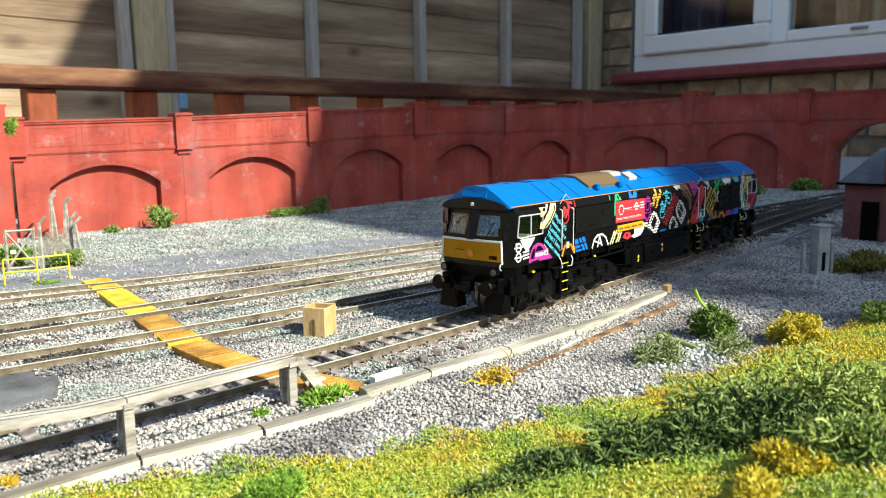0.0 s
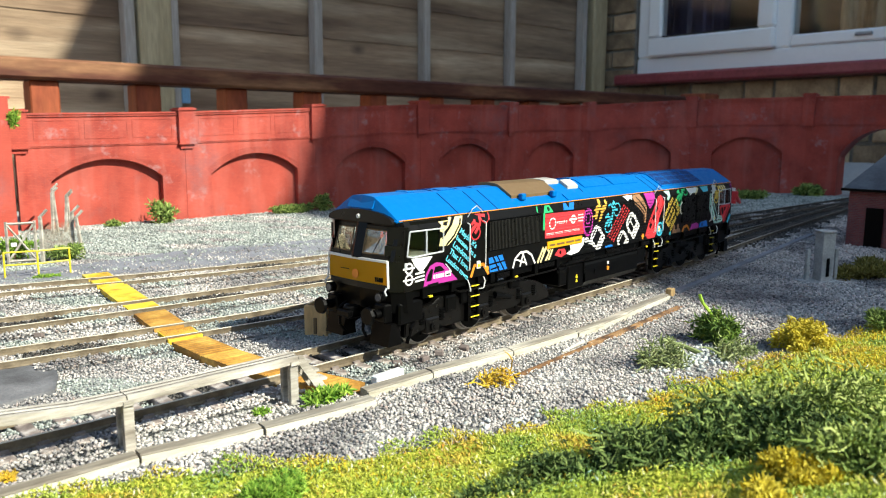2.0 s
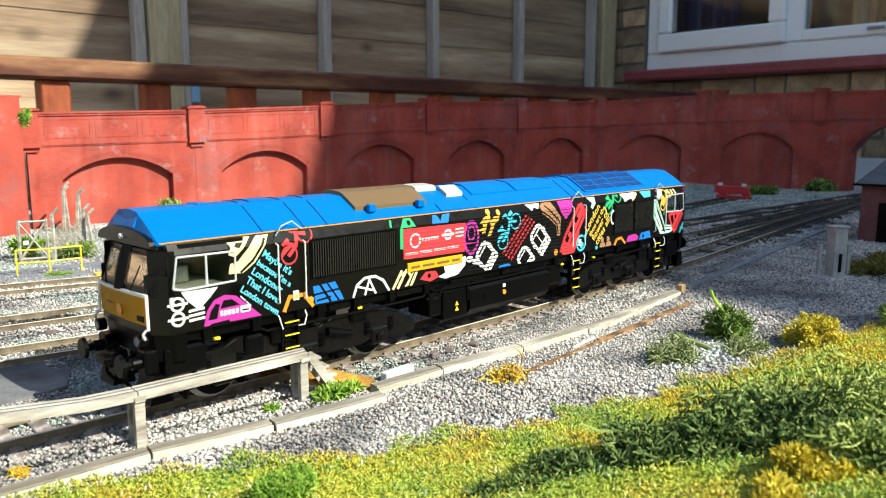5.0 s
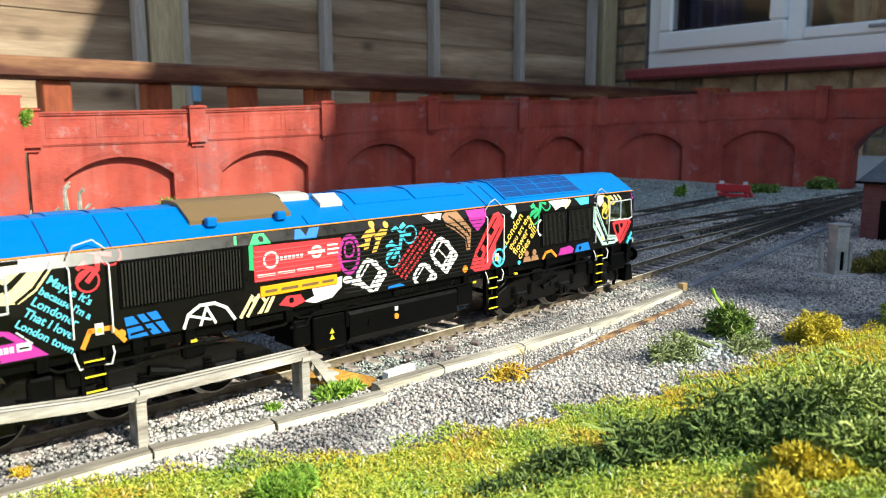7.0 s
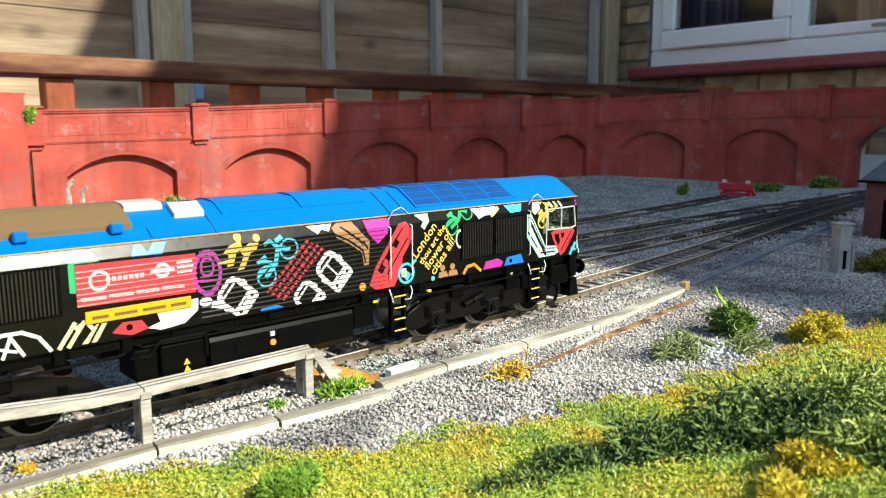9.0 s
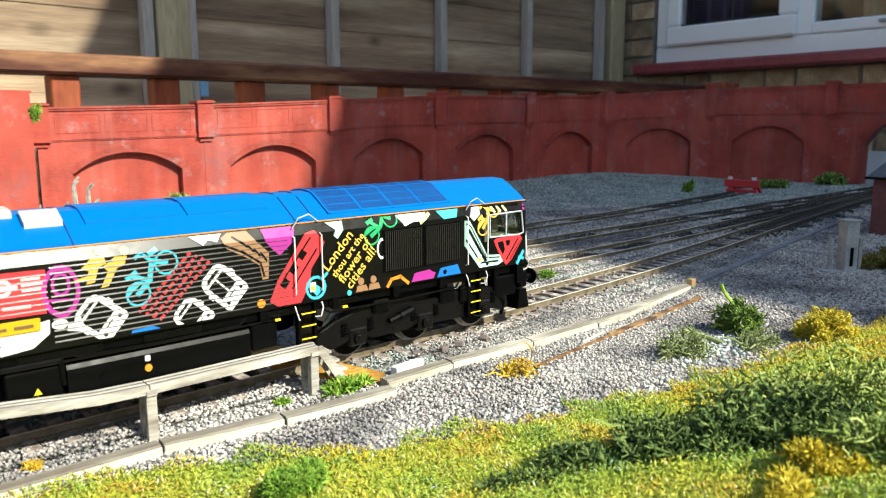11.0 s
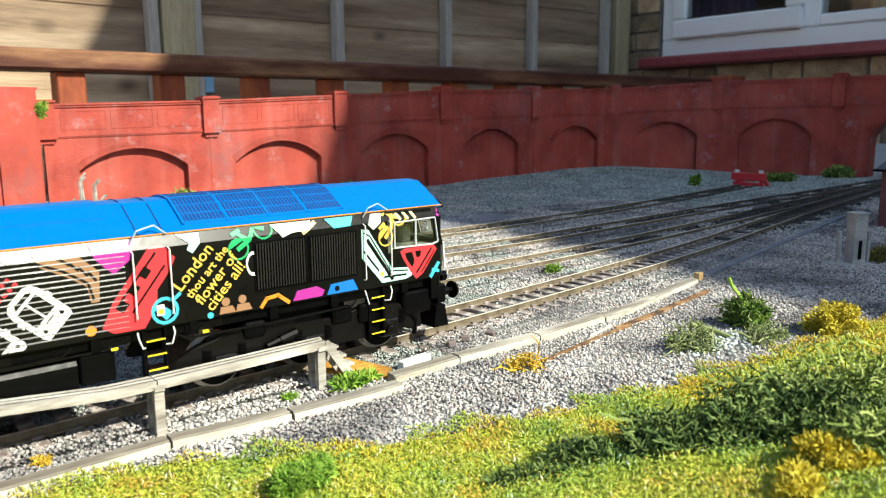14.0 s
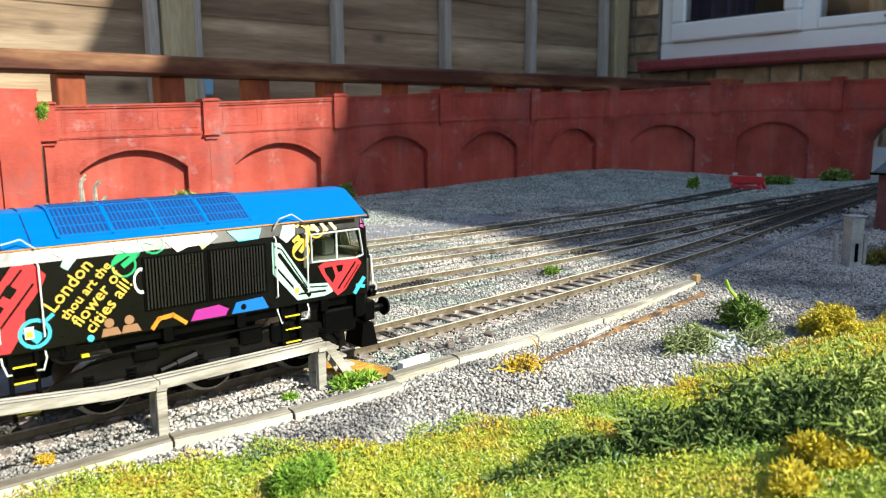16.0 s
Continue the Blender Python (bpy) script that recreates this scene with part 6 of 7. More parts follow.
# ---- turf ----
def sprig_mesh(name, p, leaf, mat, seed, up=0.55, slim=0.24):
    """Short crooked fibres standing in all directions, in one mesh."""
    rng = np.random.default_rng(seed)
    n = len(p)
    d = rng.normal(0, 0.7, (n, 3)) + np.array([0, 0, up])
    d /= np.linalg.norm(d, axis=1)[:, None]
    s = np.cross(d, rng.normal(0, 1, (n, 3)))
    s /= np.linalg.norm(s, axis=1)[:, None]
    q = np.cross(d, s)
    L = (np.asarray(leaf) * rng.uniform(0.5, 1.6, n))[:, None]
    w = L * slim
    co = np.stack([p - s * w * 0.7, p + s * w * 0.7, p + d * L * 0.55 + s * w + q * w * 0.8, p + d * L * 0.55 - s * w + q * w * 0.8, p + d * L, p + d * L * 0.4 - q * w], 1)
    f0 = np.array([(0, 1, 2), (0, 2, 3), (3, 2, 4), (1, 0, 5), (2, 1, 5), (3, 5, 0), (4, 5, 3), (5, 4, 2)])
    f = (f0[None] + (np.arange(n) * 6)[:, None, None]).reshape(-1, 3)
    me = bpy.data.meshes.new(name)
    me.vertices.add(n * 6)
    me.vertices.foreach_set("co", co.astype(np.float32).ravel())
    me.loops.add(len(f) * 3)
    me.loops.foreach_set("vertex_index", f.astype(np.int32).ravel())
    me.polygons.add(len(f))
    me.polygons.foreach_set("loop_start", np.arange(0, len(f) * 3, 3, dtype=np.int32))
    me.update(calc_edges=True)
    me.validate()
    me.materials.append(mat)
    return new(name, me)


x, y = jitter_grid(0.03, 0.62, -0.24, -0.026, 0.00062, 21)
dist = np.hypot(x - EYE[0], y - EYE[1])
wob = 0.004 * np.sin(x * 160) + 0.003 * np.sin(x * 410 + 1)
keep = on_view_side(x, y) & (dist < 0.6) & (y < grass_edge(x) + wob) & (dist > 0.095)
edge = np.interp(x, [-0.6, 0.02, 0.083, 0.1075, 0.127, 0.157, 0.1705, 0.1715, 0.195, 0.23, 0.28, 0.337, 0.36, 0.5, 0.7], [-0.031, -0.030, -0.0288, -0.0275, -0.0300, -0.0315, -0.0312, -0.0250, -0.0236, -0.0238, -0.0210, -0.0098, -0.0055, 0.0215, 0.060])
keep &= y < edge - 0.0030
x, y = x[keep], y[keep]
rng = np.random.default_rng(8)
lump = 0.0011 * (1 + noise_field(x * 1.7, y * 1.7)) + rng.uniform(-0.0001, 0.0007, len(x))
z = layout_z(x, y) + lump
gold = (noise_field(x * 0.8 + 0.3, y * 0.9) + 4.5 * (x - 0.27) + rng.normal(0, 0.25, len(x))) > 0.28
tagged(sprig_mesh("turf", np.stack([x, y, z], 1)[~gold], np.full((~gold).sum(), 0.00115), M["turf"], 11, up=0.35, slim=0.12), "yellow-green crumbly scenic turf in the foreground", "grass", kind="stuff")
tagged(sprig_mesh("golden_turf", np.stack([x, y, z], 1)[gold], np.full(gold.sum(), 0.00115), M["turf_gold"], 12, up=0.35, slim=0.12), "golden ochre crumbly scenic turf", "grass", kind="stuff")


rows_t, cols = 40, 120
gx = np.linspace(0.03, 0.62, cols)
co, fc = [], []
for j in range(rows_t):
    for i in range(cols):
        top = min(float(grass_edge(gx[i])), edge_line(gx[i]) - 0.0028)
        yy = top + (-0.26 - top) * j / (rows_t - 1)
        co.append((gx[i], yy, float(layout_z(gx[i], yy)) + (0.0001 if j else -0.0008) + 0.0010 * (1 + float(noise_field(gx[i] * 1.7, yy * 1.7))) * (1 if j else 0)))
for j in range(rows_t - 1):
    for i in range(cols - 1):
        k = j * cols + i
        fc.append((k, k + cols, k + cols + 1, k + 1))
me = bpy.data.meshes.new("turf_bank")
me.from_pydata(co, [], fc)
me.materials.append(grainy("turf_base_green", [(0.3, (0.17, 0.24, 0.02)), (0.5, (0.36, 0.42, 0.03)), (0.7, (0.46, 0.42, 0.05))], 60, 0.9, fine=900, bump_d=0.0006))
tagged(new("turf_bank", me), "matted yellow-green turf bank in the foreground", "grass", kind="structure")


# ---- plants ----
def leaf_mat(name, a, b, c):
    m, nt, bs = nodes_of(name)
    g = nt.nodes.new("ShaderNodeNewGeometry")
    col = ramp(nt, g.outputs["Random Per Island"], [(0.0, a), (0.5, b), (1.0, c)])
    nt.links.new(mix(nt, 1.0, col, ramp(nt, noise_tex(nt, 130, 3.0), [(0.3, (0.65, 0.65, 0.65)), (0.65, (1.12, 1.12, 1.05))]), "MULTIPLY"), bs.inputs["Base Color"])
    bs.inputs["Roughness"].default_value = 0.75
    bs.inputs["Specular IOR Level"].default_value = 0.25
    return m


M["leaf_dark"] = leaf_mat("dark_green_foliage", (0.05, 0.085, 0.018), (0.16, 0.24, 0.05), (0.38, 0.48, 0.14))
M["leaf_mid"] = leaf_mat("mid_green_foliage", (0.07, 0.16, 0.015), (0.16, 0.30, 0.03), (0.34, 0.48, 0.08))
M["leaf_bright"] = leaf_mat("bright_green_foliage", (0.10, 0.22, 0.02), (0.20, 0.38, 0.03), (0.38, 0.54, 0.08))
M["leaf_yellow_dull"] = leaf_mat("ochre_yellow_foliage", (0.34, 0.26, 0.014), (0.55, 0.44, 0.03), (0.70, 0.60, 0.09))
M["leaf_curly"] = leaf_mat("curly_green_foliage", (0.045, 0.085, 0.015), (0.11, 0.19, 0.03), (0.30, 0.40, 0.07))
M["leaf_orange"] = leaf_mat("orange_lichen", (0.46, 0.28, 0.025), (0.66, 0.44, 0.04), (0.76, 0.58, 0.10))
M["leaf_olive"] = leaf_mat("dull_olive_foliage", (0.09, 0.08, 0.02), (0.17, 0.15, 0.03), (0.26, 0.22, 0.06))
M["leaf_grey"] = leaf_mat("grey_green_foliage", (0.10, 0.13, 0.05), (0.22, 0.27, 0.10), (0.40, 0.44, 0.22))
M["twig"] = plain("brown_twig", (0.16, 0.11, 0.06), 0.9)


def bush(name, x, y, rx, ry, h, mat, n, leaf, label, seed, lean=0.0, z0=None, rot=0.0, ragged=0.35, category="shrub", cone=0.0, strands=0.0):
    """A clump of small crooked sprigs with gaps and an uneven outline, on a few twigs."""
    rng = np.random.default_rng(seed)
    z = float(layout_z(x, y)) if z0 is None else z0
    n = int(n * 1.9)
    t = thing(name, label, category, at=Matrix.Translation((x, y, z)) @ Matrix.Rotation(rot, 4, "Z"))
    lobes = rng.normal(0, 1, (9, 3))
    lobes /= np.linalg.norm(lobes, axis=1)[:, None]
    gain = rng.uniform(-ragged, ragged, 9)
    u = rng.normal(0, 1, (n, 3))
    u /= np.linalg.norm(u, axis=1)[:, None]
    k = 1 + (np.clip(u @ lobes.T, 0, 1) ** 3 * gain).sum(1)
    r = rng.uniform(0.25, 1.0, n) ** 0.45 * k
    # uneven sub-clumps with gaps between them
    m = 16
    cen = rng.normal(0, 1, (m, 3))
    cen *= (rng.uniform(0.15, 0.78, m) / np.linalg.norm(cen, axis=1))[:, None]
    rad = rng.uniform(0.22, 0.48, m) * (1 + 0.3 * rng.normal(0, 1, m) * ragged)
    which = rng.integers(0, m, n)
    p = (cen[which] + u * (r * rad[which])[:, None]) * np.array([rx * 1.1, ry * 1.1, h * 0.55])
    p[:, 2] += h * 0.46
    if cone:
        p[:, 2] = h * rng.uniform(0, 1, n) ** 1.3
        a = rng.uniform(0, 6.283, n)
        q = (1 - cone * p[:, 2] / h) * rng.uniform(0.2, 1, n) ** 0.4 * (1 + 0.22 * np.sin(3 * a + 900 * p[:, 2]))
        p[:, 0], p[:, 1] = q * rx * np.cos(a), q * ry * np.sin(a)
    p[:, 0] += lean * p[:, 2]
    p[:, 2] = np.maximum(p[:, 2], 0.0003)
    d = u * 0.7 + rng.normal(0, 0.7, (n, 3)) + np.array([0, 0, 0.35])
    d /= np.linalg.norm(d, axis=1)[:, None]
    s = np.cross(d, rng.normal(0, 1, (n, 3)))
    s /= np.linalg.norm(s, axis=1)[:, None]
    q = np.cross(d, s)
    L = leaf * rng.uniform(0.6, 1.5, n)[:, None]
    w = L * 0.13
    L = np.where(rng.uniform(0, 1, (n, 1)) < strands, L * 2.6, L)
    co = np.stack([p - s * w * 0.6, p + s * w * 0.6, p + d * L * 0.55 + s * w + q * w * 0.5, p + d * L * 0.55 - s * w + q * w * 0.5, p + d * L, p + d * L * 0.4 - q * w], 1)
    f0 = np.array([(0, 1, 2), (0, 2, 3), (3, 2, 4), (1, 0, 5), (2, 1, 5), (3, 5, 0), (4, 5, 3), (5, 4, 2)])
    f = (f0[None] + (np.arange(n) * 6)[:, None, None]).reshape(-1, 3)
    me = bpy.data.meshes.new("crown")
    me.from_pydata(co.reshape(-1, 3).tolist(), [], f.tolist())
    me.materials.append(mat)
    c = new("crown", me)
    c.parent = t
    if category == "ivy":
        return t
    for j in range(5):
        a = rng.uniform(0, 6.28)
        tw = bmesh.new()
        cyl(tw, (0, 0, -0.0008), (rx * 0.6 * math.cos(a) + lean * h * 0.5, ry * 0.6 * math.sin(a), h * rng.uniform(0.5, 0.8)), h * 0.035 + 0.00012, 0.0001, seg=5)
        part("stem", tw, M["twig"], t)
    return t


def strand_clump(name, x, y, rx, ry, h, mat, n, length, thick, label, seed, rot=0.0, ragged=0.35, lumps=14, category="shrub"):
    """A clump of crooked, curling fibres heaped in uneven lumps, with loose ends standing out."""
    rng = np.random.default_rng(seed)
    t = thing(name, label, category, at=Matrix.Translation((x, y, float(layout_z(x, y)))) @ Matrix.Rotation(rot, 4, "Z"))
    a = rng.uniform(0, 6.283, lumps)
    q = rng.uniform(0, 0.8, lumps) ** 0.6
    cen = np.stack([q * np.cos(a), q * np.sin(a), rng.uniform(0.15, 0.68, lumps) * (1 - 0.55 * q)], 1)
    rad = rng.uniform(0.22, 0.42, lumps) * (1 + ragged * rng.normal(0, 0.4, lumps))
    which = rng.integers(0, lumps, n)
    u = rng.normal(0, 1, (n, 3))
    u /= np.linalg.norm(u, axis=1)[:, None]
    p = cen[which] + u * (rad[which] * rng.uniform(0.2, 1, n) ** 0.4)[:, None]
    p *= np.array([rx, ry, h])
    p[:, 2] = np.abs(p[:, 2])
    d = u * 0.6 + rng.normal(0, 0.7, (n, 3)) + np.array([0, 0, 0.15])
    d /= np.linalg.norm(d, axis=1)[:, None]
    L = length * rng.uniform(0.5, 1.3, n)
    L = np.where(rng.uniform(0, 1, n) < 0.03, L * 2.2, L)
    steps = 5
    rings = []
    for k in range(steps):
        s1 = np.cross(d, np.array([0.31, 0.52, 0.79]))
        s1 /= np.linalg.norm(s1, axis=1)[:, None]
        s2 = np.cross(d, s1)
        w = thick * (1.0 if k < steps - 1 else 0.35) * rng.uniform(0.7, 1.2, n)
        rings.append(np.stack([p + (s1 * math.cos(b) + s2 * math.sin(b)) * w[:, None] for b in (0.0, 2.094, 4.189)], 1))
        p = p + d * (L / (steps - 1))[:, None]
        p[:, 2] = np.maximum(p[:, 2], 0.0002)
        d = d + rng.normal(0, 0.75, (n, 3))
        d /= np.linalg.norm(d, axis=1)[:, None]
    co = np.concatenate(rings, 1)
    f0 = [(k * 3 + i, k * 3 + (i + 1) % 3, k * 3 + 3 + (i + 1) % 3, k * 3 + 3 + i) for k in range(steps - 1) for i in range(3)]
    f = (np.array(f0)[None] + (np.arange(n) * 3 * steps)[:, None, None]).reshape(-1, 4)
    me = bpy.data.meshes.new("foliage")
    me.from_pydata(co.reshape(-1, 3).tolist(), [], f.tolist())
    me.materials.append(mat)
    c = new("foliage", me)
    c.parent = t
    for j in range(4):
        b = rng.uniform(0, 6.28)
        tw = bmesh.new()
        cyl(tw, (0, 0, -0.0008), (rx * 0.5 * math.cos(b), ry * 0.5 * math.sin(b), h * rng.uniform(0.4, 0.7)), h * 0.03 + 0.0001, 0.0001, seg=5)
        part("stem", tw, M["twig"], t)
    return t


# foreground
# Deep green, darkened further so the colour carries the clumps' front shade.
M["moss_shaded"] = leaf_mat("deep_green_shaded_fibre", (0.022, 0.050, 0.012), (0.075, 0.125, 0.030), (0.22, 0.29, 0.085))
M["moss_olive"] = leaf_mat("olive_green_fibre", (0.09, 0.14, 0.028), (0.25, 0.32, 0.072), (0.48, 0.54, 0.18))
strand_clump("bush", 0.2200, -0.1270, 0.0300, 0.0110, 0.0140, M["moss_olive"], 5200, 0.0042, 0.00026, "olive green stringy bush on the turf", 131, rot=-0.75, ragged=0.9, lumps=20)
strand_clump("bush", 0.2030, -0.1240, 0.0185, 0.0085, 0.0125, M["moss_shaded"], 4200, 0.0038, 0.00026, "dark green stringy bush on the turf", 132, rot=-0.75, ragged=0.9, lumps=16)
strand_clump("bush", 0.1855, -0.1120, 0.0150, 0.0070, 0.0085, M["moss_shaded"], 3000, 0.0036, 0.00025, "dark green low foliage clump in the turf", 133, rot=-0.75, ragged=0.9)
strand_clump("bush", 0.1700, -0.1010, 0.0120, 0.0045, 0.0052, M["moss_shaded"], 1500, 0.0032, 0.00022, "dark green trailing foliage on the turf", 134, rot=-0.75, ragged=0.8)
strand_clump("bush", 0.1555, -0.0955, 0.0085, 0.0034, 0.0030, M["moss_shaded"], 620, 0.0028, 0.00020, "dark green trailing foliage on the turf", 135, rot=-0.6, ragged=0.8)
strand_clump("bush", 0.1985, -0.1465, 0.0120, 0.0060, 0.0100, M["moss_olive"], 2600, 0.0036, 0.00026, "olive green foliage clump at the front of the turf", 136, rot=-0.75, ragged=0.9)
bush("bush", 0.1195, -0.0675, 0.0080, 0.0062, 0.0078, M["leaf_mid"], 3000, 0.0011, "bright green mossy tuft in the turf", 35)
bush("bush", 0.1900, -0.1400, 0.0078, 0.0050, 0.0052, M["leaf_yellow_dull"], 2600, 0.0015, "golden yellow tuft at the front of the turf", 36, rot=-0.5)
bush("bush", 0.1760, -0.1400, 0.0085, 0.005, 0.0042, M["leaf_yellow_dull"], 1200, 0.0013, "golden yellow tuft at the front of the turf", 37)
strand_clump("bush", 0.3005, -0.0610, 0.0066, 0.0060, 0.0150, M["leaf_curly"], 1300, 0.0040, 0.00030, "bright green curly shrub on the gravel", 138, ragged=0.5)
strand_clump("bush", 0.309, -0.0865, 0.0145, 0.0090, 0.0120, M["leaf_yellow_dull"], 3000, 0.0022, 0.00026, "mustard yellow shrub at the turf edge", 139, ragged=0.9)
bush("bush", 0.354, -0.1005, 0.016, 0.008, 0.0085, M["leaf_dark"], 1800, 0.0016, "dark green low shrub at the turf edge", 40)
strand_clump("bush", 0.264, -0.0625, 0.0125, 0.0070, 0.0080, M["leaf_grey"], 420, 0.0044, 0.00024, "wispy grey-green weed on pale stones", 141, ragged=0.8)
strand_clump("bush", 0.289, -0.073, 0.0110, 0.0055, 0.0055, M["leaf_grey"], 300, 0.0040, 0.00022, "wispy grey-green weed on pale stones", 142, ragged=0.8)
strand_clump("bush", 0.209, -0.0425, 0.0060, 0.0048, 0.0055, M["leaf_orange"], 110, 0.0040, 0.00024, "orange-yellow lichen sprig on the gravel", 143, ragged=0.6)
bush("bush", 0.1605, -0.0218, 0.0080, 0.0026, 0.0032, M["leaf_mid"], 420, 0.0021, "bright green leafy weed beside the walkway steps", 44)
bush("bush", 0.0835, -0.0195, 0.0022, 0.0018, 0.0018, M["leaf_orange"], 160, 0.0010, "small orange weed by the edging", 45)
bush("bush", 0.143, -0.0195, 0.0022, 0.0016, 0.0016, M["leaf_mid"], 140, 0.0011, "small green weed in the gravel", 46)
bush("bush", 0.319, 0.0480, 0.0050, 0.0035, 0.0038, M["leaf_mid"], 120, 0.0018, "small green weed between the tracks", 47)
bush("bush", 0.476, -0.0445, 0.028, 0.012, 0.0078, M["leaf_olive"], 2600, 0.0028, "dull olive brush beside the relay cabinet", 48)
bush("bush", 0.150, 0.2180, 0.0075, 0.0035, 0.0022, M["leaf_mid"], 220, 0.0014, "small green weeds under the yellow barrier", 49)
bush("bush", 0.1990, -0.1460, 0.012, 0.0065, 0.0066, M["leaf_dark"], 2600, 0.0018, "dark green foliage clump at the front of the turf", 28, rot=-0.75, ragged=0.9)
# along the wall
bush("bush", 0.281, 0.4085, 0.0115, 0.0070, 0.0200, M["leaf_dark"], 330, 0.0040, "leafy green bush at the foot of the viaduct", 50, ragged=0.9)
bush("bush", 0.245, 0.4120, 0.0070, 0.0050, 0.0048, M["leaf_dark"], 260, 0.0026, "small dark green shrub at the foot of the viaduct", 51)
bush("bush", 0.398, 0.4125, 0.030, 0.0075, 0.0078, M["leaf_dark"], 1200, 0.0028, "low dark green growth along the viaduct foot", 52)
bush("bush", 0.433, 0.4130, 0.0090, 0.0060, 0.0160, M["leaf_dark"], 600, 0.0030, "dark green growth against the viaduct pier", 53)
bush("bush", 0.868, 0.232, 0.030, 0.012, 0.0090, M["leaf_dark"], 1500, 0.0040, "dark green undergrowth near the viaduct", 54, rot=-0.9)
bush("bush", 0.972, 0.203, 0.018, 0.010, 0.0140, M["leaf_dark"], 800, 0.0045, "green undergrowth near the viaduct", 55, rot=-0.9)
bush("bush", 0.765, 0.258, 0.0042, 0.0042, 0.0130, M["leaf_mid"], 120, 0.0040, "thin green weed on the gravel slope", 56)
bush("ivy", 0.1785, 0.4000, 0.0036, 0.0030, 0.0120, M["leaf_mid"], 300, 0.0022, "bright green ivy hanging over the wall end", 57, z0=0.0720, category="ivy", ragged=0.7)
bush("bush", 0.172, 0.268, 0.0110, 0.0060, 0.0105, M["leaf_dark"], 600, 0.0022, "dark green weeds behind the wire fence", 58)
bush("bush", 0.152, 0.290, 0.0120, 0.0060, 0.0125, M["leaf_mid"], 450, 0.0024, "green weeds behind the gate", 59)

shoot = thing("shoot", "single curved green shoot rising from the shrub", "plant")
b = bmesh.new()
tube(b, [(0.300, -0.0605, 0.003), (0.2975, -0.0590, 0.0075), (0.2950, -0.0575, 0.0110), (0.2945, -0.0565, 0.0138)], 0.0006, 6)
part("stem", b, M["leaf_bright"], shoot)
log = bmesh.new()
tube(log, [(0.2775, -0.0535, -0.0005), (0.2810, -0.0600, -0.0020), (0.2825, -0.0655, -0.0035)], 0.0008, 7)
tagged(part("fallen_branch", log, M["leaf_grey"]), "mossy fallen branch on the pale stones", "branch")
rng = np.random.default_rng(77)
px = np.concatenate([rng.normal(0.276, 0.011, 300), rng.uniform(0.165, 0.24, 60)])
py = np.concatenate([rng.normal(-0.066, 0.0045, 300), rng.normal(0, 0.003, 60)])
py[300:] += grass_edge(px[300:]) + 0.002
M["pale_stone"] = crumbs_mat("pale_blue_white_chips", [(0.0, (0.34, 0.37, 0.36)), (1.0, (0.62, 0.65, 0.63))], [(0.3, (0.8, 0.8, 0.8)), (0.6, (1, 1, 1))], 60)
tagged(scatter_mesh("pale_chips", np.stack([px, py, layout_z(px, py) + 0.0006], 1), np.full(len(px), 0.0009), M["pale_stone"], 0.8, 15), "pale stone chips at the turf edge", "gravel", kind="stuff")

# ---- timber edging ----
M["pale_timber"] = grainy("cream_timber_face", [(0.28, (0.30, 0.26, 0.18)), (0.45, (0.52, 0.49, 0.40)), (0.65, (0.64, 0.61, 0.51)), (0.8, (0.34, 0.30, 0.22))], 80, 0.85, piece=0.1, bump_d=0.0002, stretch=(0.3, 1, 2))
ed = thing("timber_edging", "pale weathered timber edging strip in lengths beside the track", "edging")
xs = [-0.02, 0.035, 0.072, 0.108, 0.137, 0.1703, 0.1717, 0.197, 0.232, 0.268, 0.308, 0.351]
for a, b in zip(xs, xs[1:]):
    if b - a < 0.005:
        continue
    bm = bmesh.new()
    raise_z = random.uniform(-0.0003, 0.0003)
    n = 5
    a2, b2 = a + 0.0003, b - 0.0003
    pts = [(a2 + (b2 - a2) * k / n) for k in range(n + 1)]
    off = random.uniform(-0.0004, 0.0004)
    rings = []
    for q in pts:
        e = edge_line(q) + off
        w = 0.00004 * math.sin(q * 900)
        rings.append([(q, e - 0.0025, -0.0046), (q, e - 0.0025, -0.0034 + w), (q, e - 0.0021, -0.0033 + w), (q, e - 0.0021, -0.0021 + raise_z), (q, e - 0.0018, -0.0018 + raise_z), (q, e + 0.0012, -0.0017 + raise_z), (q, e + 0.0014, -0.0019 + raise_z), (q, e + 0.0014, -0.0046)])
    part("plank", loft(rings), M["edging"], ed)
    part("face_board", loft([[(q, edge_line(q) + off - 0.0028, -0.0046), (q, edge_line(q) + off - 0.0028, -0.0022 + raise_z), (q, edge_line(q) + off - 0.0024, -0.0022 + raise_z), (q, edge_line(q) + off - 0.0024, -0.0046)] for q in pts]), M["pale_timber"], ed)
part("plank", boxm(-0.0058, 0.0058, -0.0013, 0.0013, -0.004, -0.0008, bevel=0.0002, m=Matrix.Translation((0.1845, -0.0200, 0)) @ Matrix.Rotation(0.15, 4, "Z")), INK["white"], ed, "white painted block")
part("plank", boxm(-0.0012, 0.0028, -0.0014, 0.0014, -0.004, -0.0004, bevel=0.0002, m=Matrix.Translation((0.3555, -0.0062, 0)) @ Matrix.Rotation(0.1, 4, "Z")), M["ply"], ed)
far_ed = thing("concrete_trough", "grey cable trough running beside the far track", "edging")
part("lid", loft([[(q, edge_line(q) - 0.0015, -0.0042), (q, edge_line(q) - 0.0015, -0.0026), (q, edge_line(q) + 0.0015, -0.0024), (q, edge_line(q) + 0.0015, -0.0042)] for q in np.linspace(0.362, 0.62, 14)]), M["path"], far_ed)
old = thing("scrap_rail", "rusty orange lengths of scrap rail lying on the gravel", "rail")
